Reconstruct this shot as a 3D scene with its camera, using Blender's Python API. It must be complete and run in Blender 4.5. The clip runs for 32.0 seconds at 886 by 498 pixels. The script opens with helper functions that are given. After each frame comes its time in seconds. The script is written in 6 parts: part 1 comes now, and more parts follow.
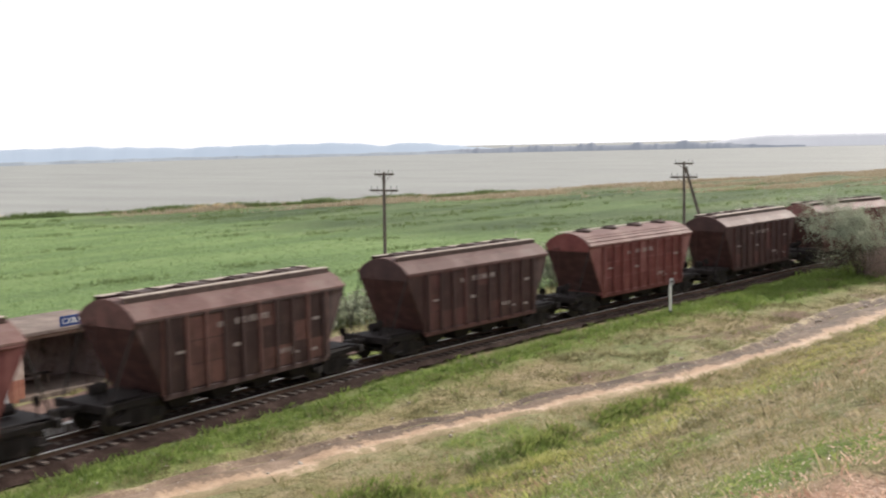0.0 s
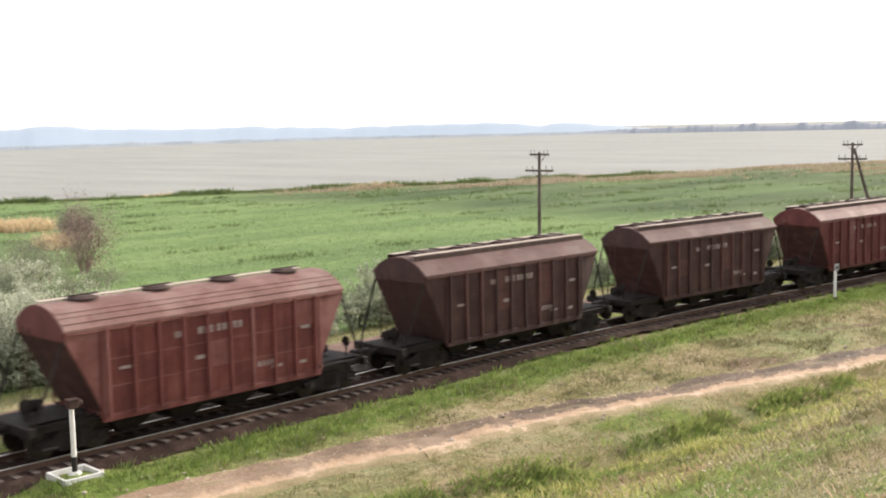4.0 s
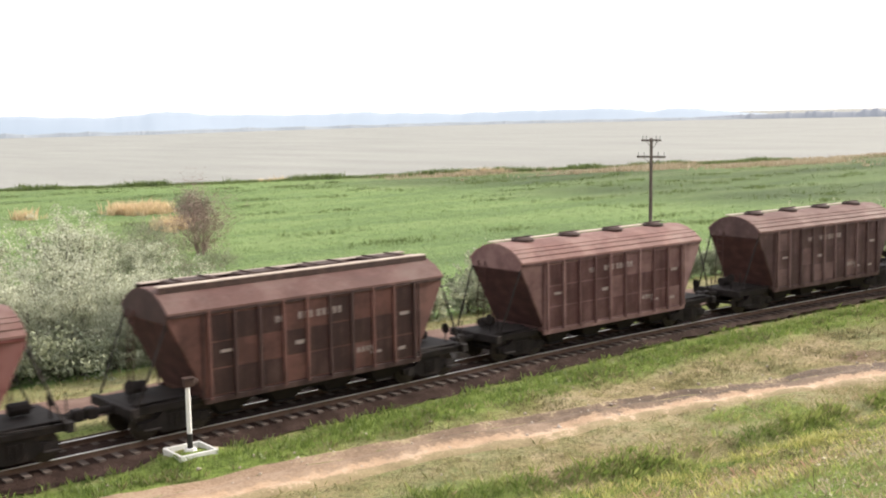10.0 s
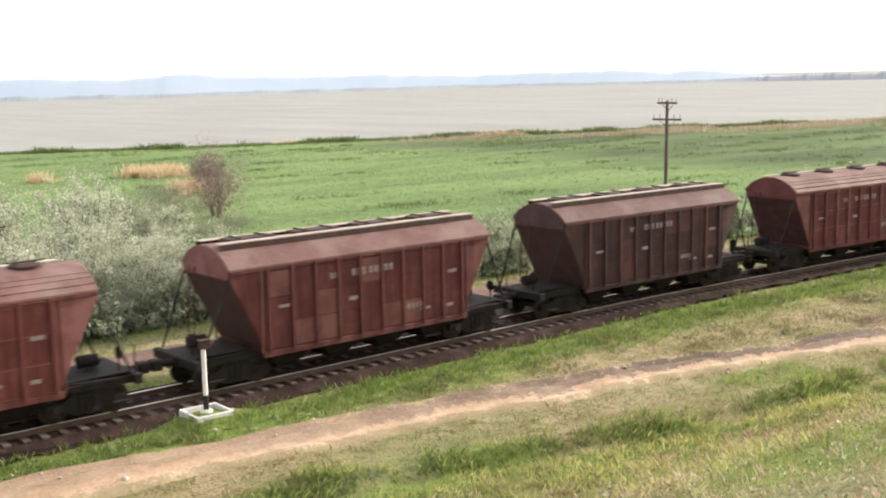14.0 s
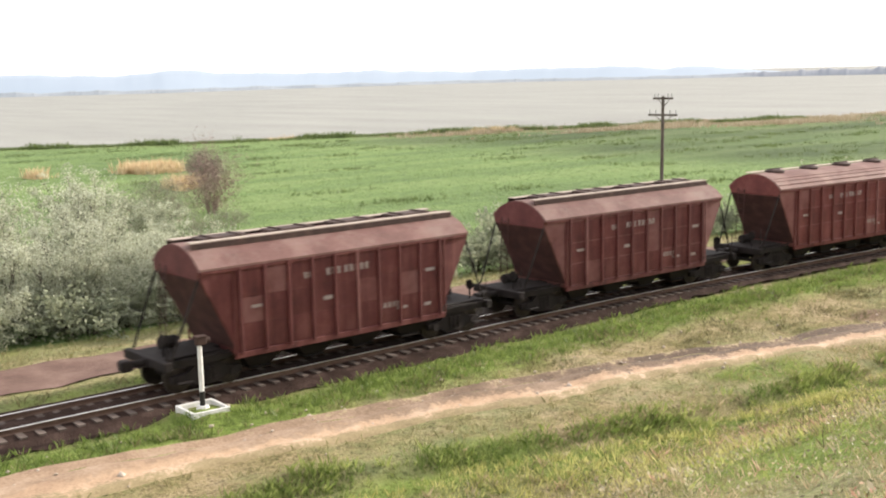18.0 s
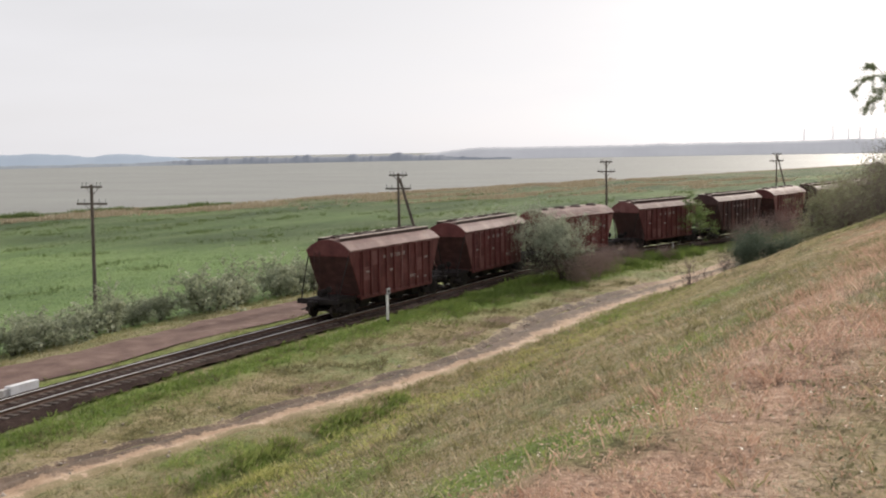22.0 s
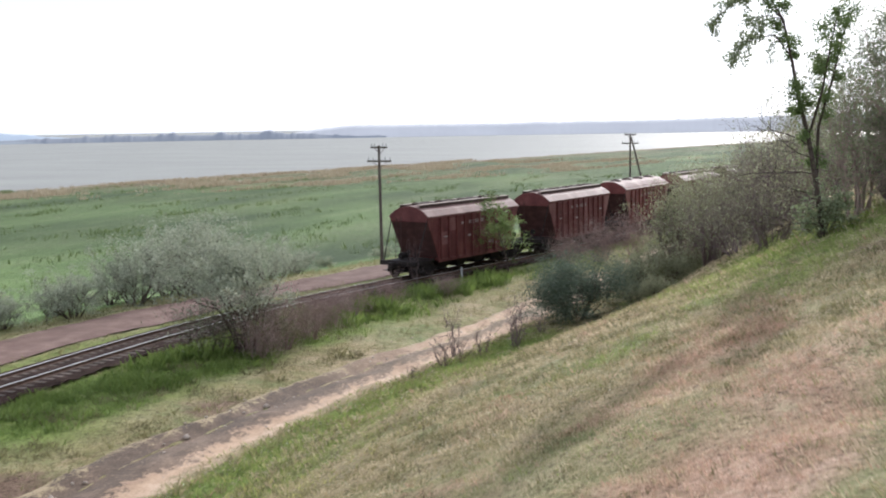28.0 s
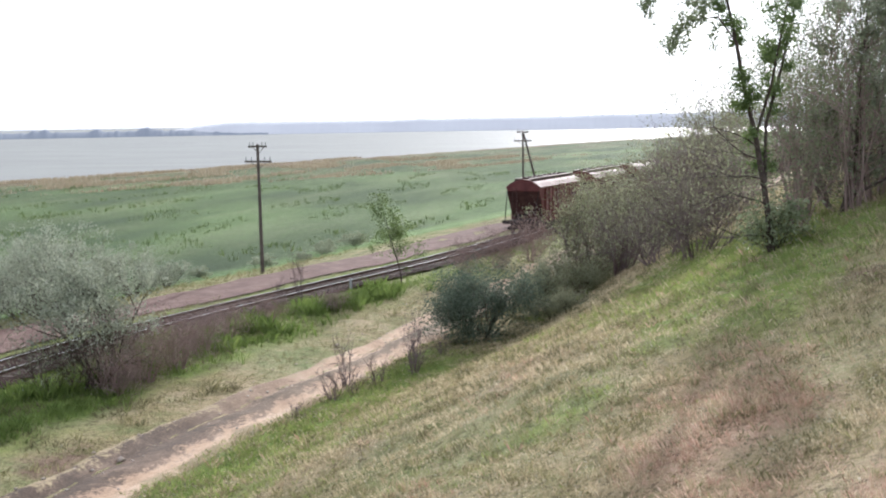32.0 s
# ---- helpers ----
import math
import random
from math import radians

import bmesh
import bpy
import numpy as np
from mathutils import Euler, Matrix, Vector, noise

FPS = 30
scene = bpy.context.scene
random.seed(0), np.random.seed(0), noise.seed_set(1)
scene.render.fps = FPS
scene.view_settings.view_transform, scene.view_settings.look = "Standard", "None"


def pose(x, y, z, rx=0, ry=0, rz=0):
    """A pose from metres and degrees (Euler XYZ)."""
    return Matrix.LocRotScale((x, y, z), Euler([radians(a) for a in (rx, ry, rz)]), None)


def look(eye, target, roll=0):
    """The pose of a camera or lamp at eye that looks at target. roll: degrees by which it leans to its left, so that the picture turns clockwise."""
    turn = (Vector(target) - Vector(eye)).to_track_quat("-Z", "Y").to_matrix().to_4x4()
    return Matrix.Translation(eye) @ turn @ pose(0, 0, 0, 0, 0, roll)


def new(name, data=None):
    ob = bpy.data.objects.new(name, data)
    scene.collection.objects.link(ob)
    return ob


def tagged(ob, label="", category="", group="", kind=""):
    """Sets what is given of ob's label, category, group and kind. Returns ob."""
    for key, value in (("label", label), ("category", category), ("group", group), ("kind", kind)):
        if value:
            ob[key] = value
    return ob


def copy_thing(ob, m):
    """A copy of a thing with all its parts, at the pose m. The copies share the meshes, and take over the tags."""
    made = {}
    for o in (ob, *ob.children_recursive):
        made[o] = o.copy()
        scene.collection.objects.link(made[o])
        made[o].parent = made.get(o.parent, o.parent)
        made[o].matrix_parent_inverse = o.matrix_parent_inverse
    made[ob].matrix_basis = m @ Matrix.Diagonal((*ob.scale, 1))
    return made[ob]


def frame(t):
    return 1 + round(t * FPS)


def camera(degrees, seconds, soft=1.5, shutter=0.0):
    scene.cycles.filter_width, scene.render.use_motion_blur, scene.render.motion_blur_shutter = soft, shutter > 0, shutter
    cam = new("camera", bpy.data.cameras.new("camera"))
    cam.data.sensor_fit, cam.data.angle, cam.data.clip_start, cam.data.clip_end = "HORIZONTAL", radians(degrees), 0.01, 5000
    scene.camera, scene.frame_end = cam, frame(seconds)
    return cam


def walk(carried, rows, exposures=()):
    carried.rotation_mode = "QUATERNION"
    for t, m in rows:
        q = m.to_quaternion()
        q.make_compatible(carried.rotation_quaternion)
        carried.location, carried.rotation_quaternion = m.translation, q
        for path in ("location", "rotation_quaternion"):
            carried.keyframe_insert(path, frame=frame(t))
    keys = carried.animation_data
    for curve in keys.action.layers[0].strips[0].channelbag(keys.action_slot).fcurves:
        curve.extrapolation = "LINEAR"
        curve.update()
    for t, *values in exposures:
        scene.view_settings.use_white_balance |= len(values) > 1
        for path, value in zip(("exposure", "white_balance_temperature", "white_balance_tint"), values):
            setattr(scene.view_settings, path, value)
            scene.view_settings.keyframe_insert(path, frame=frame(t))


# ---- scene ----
# A hand-held camera on a hillside follows a goods train along a lake.
# z = 0 is the top of the rails, x runs along the track, y across it towards the lake.
EXPO = 0.35
PATH = [
    (0, 0, 0, 9.87, -52.3, -5.3, -1.25),
    (0.5, 0, 0, 9.87, -48.56, -5.2, -1.27),
    (1, 0, 0, 9.87, -45.85, -5.33, -1.16),
    (1.5, 0, 0, 9.87, -45.51, -5.45, -1.09),
    (2, 0, 0, 9.87, -45.16, -5.59, -1.08),
    (2.5, 0, 0, 9.87, -44.96, -5.69, -1.16),
    (4.5, 0, 0, 9.87, -44.11, -6.3, -1.17),
    (5, 0, 0, 9.87, -43.5, -6.41, -1.18),
    (6, 0, 0, 9.87, -41.98, -6.58, -1.1),
    (7, 0, 0, 9.87, -40.66, -6.53, -1.11),
    (8, 0, 0, 9.87, -39.66, -6.49, -1.15),
    (9, 0, 0, 9.87, -39.22, -6.6, -1.29),
    (10, 0, 0, 9.87, -38.98, -6.74, -1.2),
    (11, 0, 0, 9.87, -38.8, -7.14, -1.25),
    (12, 0, 0, 9.87, -38.61, -7.78, -1.28),
    (13, 0, 0, 9.87, -38.3, -8.21, -1.3),
    (14, 0, 0, 9.87, -38.21, -8.58, -1.24),
    (15, 0, 0, 9.87, -38.14, -8.88, -1.3),
    (15.5, 0, 0, 9.87, -38.08, -8.88, -1.26),
    (17.5, 0, 0, 9.87, -38.15, -8.73, -1.28),
    (18, 0, 0, 9.87, -38.4, -8.8, -1.28),
    (18.5, 0, 0, 9.87, -38.81, -8.86, -1.26),
    (19, 0, 0, 9.87, -40.93, -8.89, -1.34),
    (19.5, 0, 0, 9.87, -44.68, -8.83, -1.45),
    (20, 0, 0, 9.87, -49.81, -8.55, -1.35),
    (20.5, 0, 0, 9.87, -54.45, -8.1, -1.08),
    (21, 0, 0, 9.87, -59.44, -7.22, -0.99),
    (21.5, 0, 0, 9.87, -63.89, -6.08, -0.96),
    (22, 0, 0, 9.87, -66.49, -4.99, -1.04),
    (22.5, 0.6, 0, 9.87, -68.24, -4.29, -0.72),
    (23, 2.6, 0, 9.87, -71.33, -3.61, -0.83),
    (23.5, 6.2, 0, 9.87, -70.85, -3.48, -0.81),
    (24, 10.1, 0, 9.87, -70.61, -3.78, -0.84),
    (24.5, 13.6, 0, 9.87, -69.99, -4.37, -0.76),
    (25, 16.9, 0, 9.87, -69.32, -5.04, -0.92),
    (25.5, 20.2, 0.1, 9.87, -69.68, -5.01, -0.62),
    (27.5, 34.2, 1.2, 9.82, -71.47, -5.93, -0.73),
    (28, 37.6, 1.9, 9.8, -72.28, -6.19, -0.97),
    (28.5, 40.6, 2.6, 9.8, -72.92, -6.41, -1.37),
    (29, 42.6, 3.2, 9.8, -74.42, -6.64, -1.49),
    (29.5, 43.4, 3.7, 9.8, -75.27, -6.56, -1.44),
    (30, 43.6, 3.9, 9.8, -76.12, -6.53, -1.11),
    (30.5, 43.65, 3.92, 9.8, -76.84, -6.51, -1.35),
    (31, 43.7, 3.95, 9.8, -77.81, -6.49, -1.33),
    (31.5, 43.75, 3.98, 9.8, -78.11, -6.49, -1.33),
    (32, 43.8, 4, 9.8, -78.1, -6.44, -0.96),
]
cam = camera(42.5, 32.0, soft=2.0, shutter=0.35)


def eye_pose(x, y, z, yaw, pitch, roll):
    a, b = radians(yaw), radians(pitch)
    way = Vector((-math.sin(a) * math.cos(b), math.cos(a) * math.cos(b), math.sin(b)))
    eye = Vector((x, y, z))
    return look(eye, eye + way, roll)


walk(cam, [(t, eye_pose(*row)) for t, *row in PATH],
     exposures=[(0, EXPO - 0.2, 6500, 13.5), (2.5, EXPO - 0.06, 6580, 13.5), (4.5, EXPO + 0.12, 6720, 13.5), (10, EXPO + 0.2, 6760, 13.5), (18, EXPO + 0.22, 6800, 13.5), (20, EXPO - 0.02, 6800, 13.5), (21.2, EXPO - 0.26, 6780, 13.5),
                (22.5, EXPO - 0.78, 6480, 13.5), (24, EXPO - 0.80, 6330, 13.5), (25, EXPO - 0.62, 6230, 13.5), (28, EXPO - 0.26, 5880, 13.5), (32, EXPO - 0.12, 5800, 13.5)])

# ---- world, sun ----
SUN_EL, SUN_AZ = radians(19), radians(95)
world = bpy.data.worlds.new("sky")
scene.world = world
world.use_nodes = True
wn = world.node_tree
sky = wn.nodes.new("ShaderNodeTexSky")
sky.sky_type, sky.sun_disc = "NISHITA", False
sky.sun_elevation, sky.sun_rotation = SUN_EL, SUN_AZ
sky.air_density, sky.dust_density, sky.ozone_density = 1.0, 1.5, 1.0
# thin high haze whitens the whole sky evenly
veil = wn.nodes.new("ShaderNodeMix")
veil.data_type = "RGBA"
veil.inputs[0].default_value, veil.inputs[7].default_value = 0.82, (12.2, 12.5, 12.9, 1)
pale = wn.nodes.new("ShaderNodeHueSaturation")
pale.inputs["Saturation"].default_value = 0.3
wn.links.new(sky.outputs[0], pale.inputs["Color"])
wn.links.new(pale.outputs[0], veil.inputs[6])
wn.nodes["Background"].inputs[1].default_value = 0.088
wn.links.new(veil.outputs[2], wn.nodes["Background"].inputs[0])
# faint streaks of cloud in the haze
streak = wn.nodes.new("ShaderNodeMapping")
streak.inputs["Scale"].default_value = (1.6, 1.6, 9.0)
cloud = wn.nodes.new("ShaderNodeTexNoise")
cloud.inputs["Scale"].default_value, cloud.inputs["Detail"].default_value = 1.7, 5.0
share = wn.nodes.new("ShaderNodeMapRange")
share.inputs[1].default_value, share.inputs[2].default_value, share.inputs[3].default_value, share.inputs[4].default_value = 0.3, 0.7, 0.74, 0.9
wn.links.new(wn.nodes.new("ShaderNodeTexCoord").outputs["Generated"], streak.inputs[0])
wn.links.new(streak.outputs[0], cloud.inputs["Vector"])
wn.links.new(cloud.outputs[0], share.inputs[0])
wn.links.new(share.outputs[0], veil.inputs[0])
sun = new("sun", bpy.data.lights.new("sun", "SUN"))
sun.data.energy, sun.data.angle, sun.data.color = 5.0, radians(1.2), (1.0, 0.93, 0.82)
sun.matrix_world = look((60, 0, 60), Vector((60, 0, 60)) - Vector((math.sin(SUN_AZ) * math.cos(SUN_EL), math.cos(SUN_AZ) * math.cos(SUN_EL), math.sin(SUN_EL))))


# ---- plan ----
def smooth(a, b, v):
    v = np.clip((v - a) / (b - a), 0, 1)
    return v * v * (3 - 2 * v)


def track_y(x):
    """The centre line of the track: nearly straight, bending towards the hill further on."""
    x = np.asarray(x, float)
    c = np.clip(x, 0, 150)
    bend = 1.2 * np.exp(-((x - 88) / 13) ** 2) - 3.0 * smooth(96, 132, x)
    sway = sum(np.interp(x + k, [-60, 0, 11, 16, 22, 30, 38, 48, 57, 66, 74, 83, 92, 106, 118, 130], [0.3, 0.4, 0.6, 0.85, 1.05, 1.6, 2.05, 2.05, 2.2, 2.0, 1.75, 1.45, 1.0, 0.5, 0.2, 0.0]) for k in (-6, -3, 0, 3, 6)) / 5
    return 32.84 - 3.24e-4 * c * c - 2.16e-6 * c ** 3 - 0.243 * np.maximum(x - 150, 0) + bend + sway


def road_y(x):
    return np.interp(x, [-400, 0, 10, 20, 30, 45, 55, 70, 80, 95, 110, 140, 200, 600], [70, 28.9, 28.4, 27.6, 26.3, 23.3, 21.8, 21.2, 20, 17.5, 15.2, 10.5, -3, -100])


def shore_y(x):
    return np.interp(x, [-3000, -400, 0, 100, 140, 175, 215, 285, 350, 450, 700, 1200], [900, 400, 256, 206, 195, 182, 169, 155, 135, 112, 40, -150])


def shoulder_y(x):
    """Where the hillside begins to fall."""
    return np.interp(x, [-400, -60, 0, 20, 45, 80, 100, 110, 140, 200, 600], [40, 8, 2.6, 0.6, -2.4, -4.4, -5.0, -6, -11, -26, -124])


def foot_y(x):
    """Where the hillside meets the flat."""
    return np.interp(x, [-400, -60, 0, 45, 70, 77, 90, 100, 110, 140, 200, 600], [60, 26, 19.8, 19.3, 18.3, 16.6, 13, 11.6, 10, 5, -9, -108])


def lumps(x, y, size, seed=0.0):
    """Cheap smooth unevenness between -1 and 1."""
    x, y = np.asarray(x, float) / size, np.asarray(y, float) / size
    return (np.sin(x * 1.7 + 1.3 * np.sin(y * 1.1 + seed) + seed) + np.sin(y * 1.9 + 1.7 * np.sin(x * 0.9 + 2.1 * seed)) + np.sin((x + y) * 1.3 + seed * 3.7 + 1.1 * np.sin((x - y) * 1.5))) / 3


def spot(x, y, cx, cy, rx, ry, turn=0.0):
    """A soft-edged oval patch."""
    c, s = math.cos(radians(turn)), math.sin(radians(turn))
    u, v = (x - cx) * c + (y - cy) * s, (y - cy) * c - (x - cx) * s
    return np.exp(-((u / rx) ** 2 + (v / ry) ** 2) ** 2)


def ditch_y(x):
    return np.interp(x, [10, 15, 20, 24, 30, 37, 50], [25.2, 24.3, 23.3, 22.3, 21.7, 21.1, 19.9])


def hill_green(x, y):
    """Where fresh grass grows on the hillside."""
    x, y = np.asarray(x, float), np.asarray(y, float)
    w = 0.9 * lumps(x, y, 1.4, 3.0)
    g = np.maximum(spot(x, y, 16, 11.0 + w, 7, 2.0, 38), spot(x, y, 17, 8.6 + w * 0.6, 3.0, 1.0, 10) * 0.8)
    g = np.maximum(g, np.maximum(spot(x, y, 10.3, 3.6 + w * 0.4, 2.4, 0.9, -20), spot(x, y, 7.2, 2.0, 0.9, 0.5) * 0.8))
    g = np.maximum(g, np.exp(-((y - ditch_y(x) + 1.3 + 0.5 * w) / 0.9) ** 2) * smooth(6, 16, x) * smooth(48, 36, x))
    g = np.maximum(g, np.exp(-((y - road_y(x) + 3.2 + 0.5 * w) / 1.9) ** 2) * smooth(55, 68, x) * smooth(100, 88, x))
    g = np.maximum(g, np.maximum(spot(x, y, 83, 2 + w, 12, 5.0), spot(x, y, 73, 3.0 + w, 4.0, 1.0, -20) * 0.8))
    g = np.maximum(g, np.maximum(spot(x, y, 39, 7.5 + w, 7, 1.2, -8) * 0.8, np.maximum(spot(x, y, 66.8, 4.9 + 0.7 * w, 5.5, 0.95, -27) * np.clip(0.5 + 0.5 * lumps(x, y, 0.9, 5.6), 0.1, 0.9), spot(x, y, 71, 1.2 + w, 6, 1.7, -14) * 0.85)))
    g = np.maximum(g, np.exp(-((y - road_y(x) + 6.5 + w) / 2.3) ** 2) * smooth(54, 64, x) * smooth(82, 72, x) * 0.6)
    g = np.maximum(g, spot(x, y, 24, 17.0, 18, 4.6, -6) * np.clip(0.55 + 0.75 * lumps(x, y, 1.7, 2.2), 0, 1))
    return np.clip(np.maximum(g, smooth(0.35, 0.75, lumps(x, y, 2.9, 9.0)) * 0.75 * (1 - 0.75 * smooth(42, 47, x) * smooth(76, 66, x))), 0, 1)


def hill_pink(x, y):
    """Where reddish seed heads colour the hillside."""
    x, y = np.asarray(x, float), np.asarray(y, float)
    w = 0.8 * lumps(x, y, 1.1, 5.0)
    g = np.maximum(spot(x, y, 5.2, 1.5 + 0.3 * w, 2.6, 0.9, -12), spot(x, y, 10.5, 1.2 + 0.4 * w, 4.5, 1.0, -10))
    g = np.maximum(g, np.maximum(spot(x, y, 18.5, 1.5 + 0.5 * w, 4.0, 1.1, -8), spot(x, y, 24.5, 0.6 + 0.5 * w, 3.2, 0.8, -8) * 0.8))
    g = np.maximum(g, np.maximum(spot(x, y, 29, 1.0 + w, 4.5, 1.1, -10) * 0.7, np.maximum(spot(x, y, 51, 2.2 + w, 5, 1.3, -12) * 0.8, spot(x, y, 59, 3.6 + w, 5, 1.2, -10) * 0.55)))
    g = np.maximum(g, np.maximum(spot(x, y, 23.5, 15.5 + w, 5, 1.3, 30), spot(x, y, 25, 19.0 + 0.5 * w, 5, 0.7, -8)) * 0.6)
    return np.clip(np.maximum(g, smooth(0.2, 0.75, lumps(x, y, 2.3, 5.2)) * 0.42 * (y < 9)), 0, 1)


def ground_z(x, y):
    x, y = np.asarray(x, float), np.asarray(y, float)
    q = y - track_y(x)
    near = np.interp(q, [-30, -13, -8, -4.2, -2.4, 1.9, 2.7, 6.6, 10.5, 20, 58, 138], [-0.9, -0.75, -0.6, -0.42, -0.45, -0.45, -0.2, -0.15, -0.5, -1.7, -2.1, -2.5])
    d = y - shoulder_y(x)
    f = d / (foot_y(x) - shoulder_y(x))
    hill = np.where(d > 0, 8.1 - 8.8 * f - 0.35 * (1 - np.exp(-np.maximum(d, 0) / 1.5)) + 0.5 * np.sin(np.clip(f, 0, 1) * math.pi), 8.1 - 0.05 * d)
    hill = hill + 0.12 * lumps(x, y, 3.1, 1.0) + 0.3 * lumps(x, y, 11, 2.0)
    hill = np.minimum(hill, 16)
    top = np.maximum(near, hill)
    k = np.clip(0.5 - np.abs(near - hill) / 3.0, 0, 1)
    z = top + k * k * 0.9
    rough = 1 + 0.4 * smooth(-14, -18, q)
    z = z + (0.06 * lumps(x, y, 1.7, 4.0) + 0.045 * lumps(x, y, 0.62, 2.0)) * rough * (np.abs(q) > 3)
    z = z - 0.2 * np.exp(-((y - road_y(x)) / 1.7) ** 4) * smooth(30, 50, x) * smooth(140, 110, x)
    dy, some = y - ditch_y(x), smooth(8, 16, x) * smooth(50, 38, x) * (0.75 + 0.35 * lumps(x, y, 1.9, 5.0))
    z = z + some * (0.30 * np.exp(-((dy - 0.45) / 0.55) ** 2) - 0.28 * np.exp(-((dy + 0.55) / 0.6) ** 2))
    z = z + 0.34 * np.exp(-((x - 15.15) ** 2 + (y - 31.0) ** 2) / 1.3)
    past = y - shore_y(x)
    z = np.where(past > -6, np.minimum(z, -2.5 - 0.12 * (past + 6)), z)
    far = np.hypot(x, y)
    z = np.maximum(z, -6)
    return np.where(far > 1420, -6, z)


# ---- materials ----
def nodes_of(name):
    m = bpy.data.materials.new(name)
    m.use_nodes = True
    return m, m.node_tree.nodes, m.node_tree.links, m.node_tree.nodes["Principled BSDF"]


def put(nodes, kind, **values):
    n = nodes.new(kind)
    for key, value in values.items():
        n.inputs[key].default_value = value
    return n


def ramp(nodes, links, fac, stops):
    r = nodes.new("ShaderNodeValToRGB")
    e = r.color_ramp.elements
    while len(e) < len(stops):
        e.new(0.5)
    for at, (pos, col) in zip(e, stops):
        at.position, at.color = pos, (*col, 1)
    links.new(fac, r.inputs[0])
    return r.outputs[0]


def blend(nodes, links, fac, a, b, how="MIX"):
    m = nodes.new("ShaderNodeMix")
    m.data_type, m.blend_type = "RGBA", how
    for socket, value in ((m.inputs[0], fac), (m.inputs[6], a), (m.inputs[7], b)):
        if isinstance(value, (int, float)):
            socket.default_value = value
        elif isinstance(value, tuple):
            socket.default_value = (*value, 1)
        else:
            links.new(value, socket)
    return m.outputs[2]


def math_node(nodes, links, op, a, b=0.0):
    m = nodes.new("ShaderNodeMath")
    m.operation = op
    for socket, value in ((m.inputs[0], a), (m.inputs[1], b)):
        if isinstance(value, (int, float)):
            socket.default_value = value
        else:
            links.new(value, socket)
    return m.outputs[0]


def grain(nodes, links, scale, detail=4.0, rough=0.6, where=None):
    n = put(nodes, "ShaderNodeTexNoise", Scale=scale, Detail=detail, Roughness=rough)
    if where is not None:
        links.new(where, n.inputs["Vector"])
    return n.outputs[0]


def bumped(nodes, links, bsdf, height, strength, distance):
    b = put(nodes, "ShaderNodeBump", Strength=strength, Distance=distance)
    links.new(height, b.inputs["Height"])
    links.new(b.outputs[0], bsdf.inputs["Normal"])


def surface(name, stops, scale=3.0, fine=30.0, rough=0.8, metal=0.0, bump=0.3, depth=0.01, dirt=None, spread=0.0, world_space=False, spec=0.25):
    """A weathered surface: large patches over the colours of stops, fine grain, and dirt in blotches. spread: how far whole objects differ."""
    m, n, l, b = nodes_of(name)
    where = n.new("ShaderNodeNewGeometry").outputs["Position"] if world_space else n.new("ShaderNodeTexCoord").outputs["Object"]
    big, small = grain(n, l, scale, where=where), grain(n, l, fine, 3.0, where=where)
    mixed = math_node(n, l, "ADD", math_node(n, l, "MULTIPLY", big, 0.75), math_node(n, l, "MULTIPLY", small, 0.25))
    colour = ramp(n, l, mixed, stops)
    if dirt:
        colour = blend(n, l, ramp(n, l, grain(n, l, scale * 0.45, 6.0, 0.7, where), [(0.48, (0, 0, 0)), (0.66, (1, 1, 1))]), colour, dirt)
    if spread:
        r = n.new("ShaderNodeObjectInfo").outputs["Random"]
        hsv = put(n, "ShaderNodeHueSaturation", Hue=0.5, Saturation=1.0)
        l.new(math_node(n, l, "ADD", math_node(n, l, "MULTIPLY", r, 2 * spread), 1 - spread), hsv.inputs["Value"])
        l.new(colour, hsv.inputs["Color"])
        colour = hsv.outputs[0]
    l.new(colour, b.inputs["Base Color"])
    b.inputs["Roughness"].default_value, b.inputs["Metallic"].default_value = rough, metal
    b.inputs["Specular IOR Level"].default_value = spec
    bumped(n, l, b, small, bump, depth)
    return m


def leaves(name, dark, mid, light, through_light=0.35, gloss=0.55):
    """Foliage or grass: every leaf or tuft differs a little, and light shines through."""
    m, n, l, b = nodes_of(name)
    colour = ramp(n, l, n.new("ShaderNodeNewGeometry").outputs["Random Per Island"], [(0.0, dark), (0.5, mid), (1.0, light)])
    patch = grain(n, l, 0.55, 3.0, where=n.new("ShaderNodeNewGeometry").outputs["Position"])
    colour = blend(n, l, 0.35, colour, ramp(n, l, patch, [(0.35, dark), (0.65, light)]))
    l.new(colour, b.inputs["Base Color"])
    b.inputs["Roughness"].default_value = gloss
    t = n.new("ShaderNodeBsdfTranslucent")
    l.new(colour, t.inputs[0])
    mix = put(n, "ShaderNodeMixShader", Fac=through_light)
    l.new(b.outputs[0], mix.inputs[1])
    l.new(t.outputs[0], mix.inputs[2])
    l.new(mix.outputs[0], n["Material Output"].inputs[0])
    return m


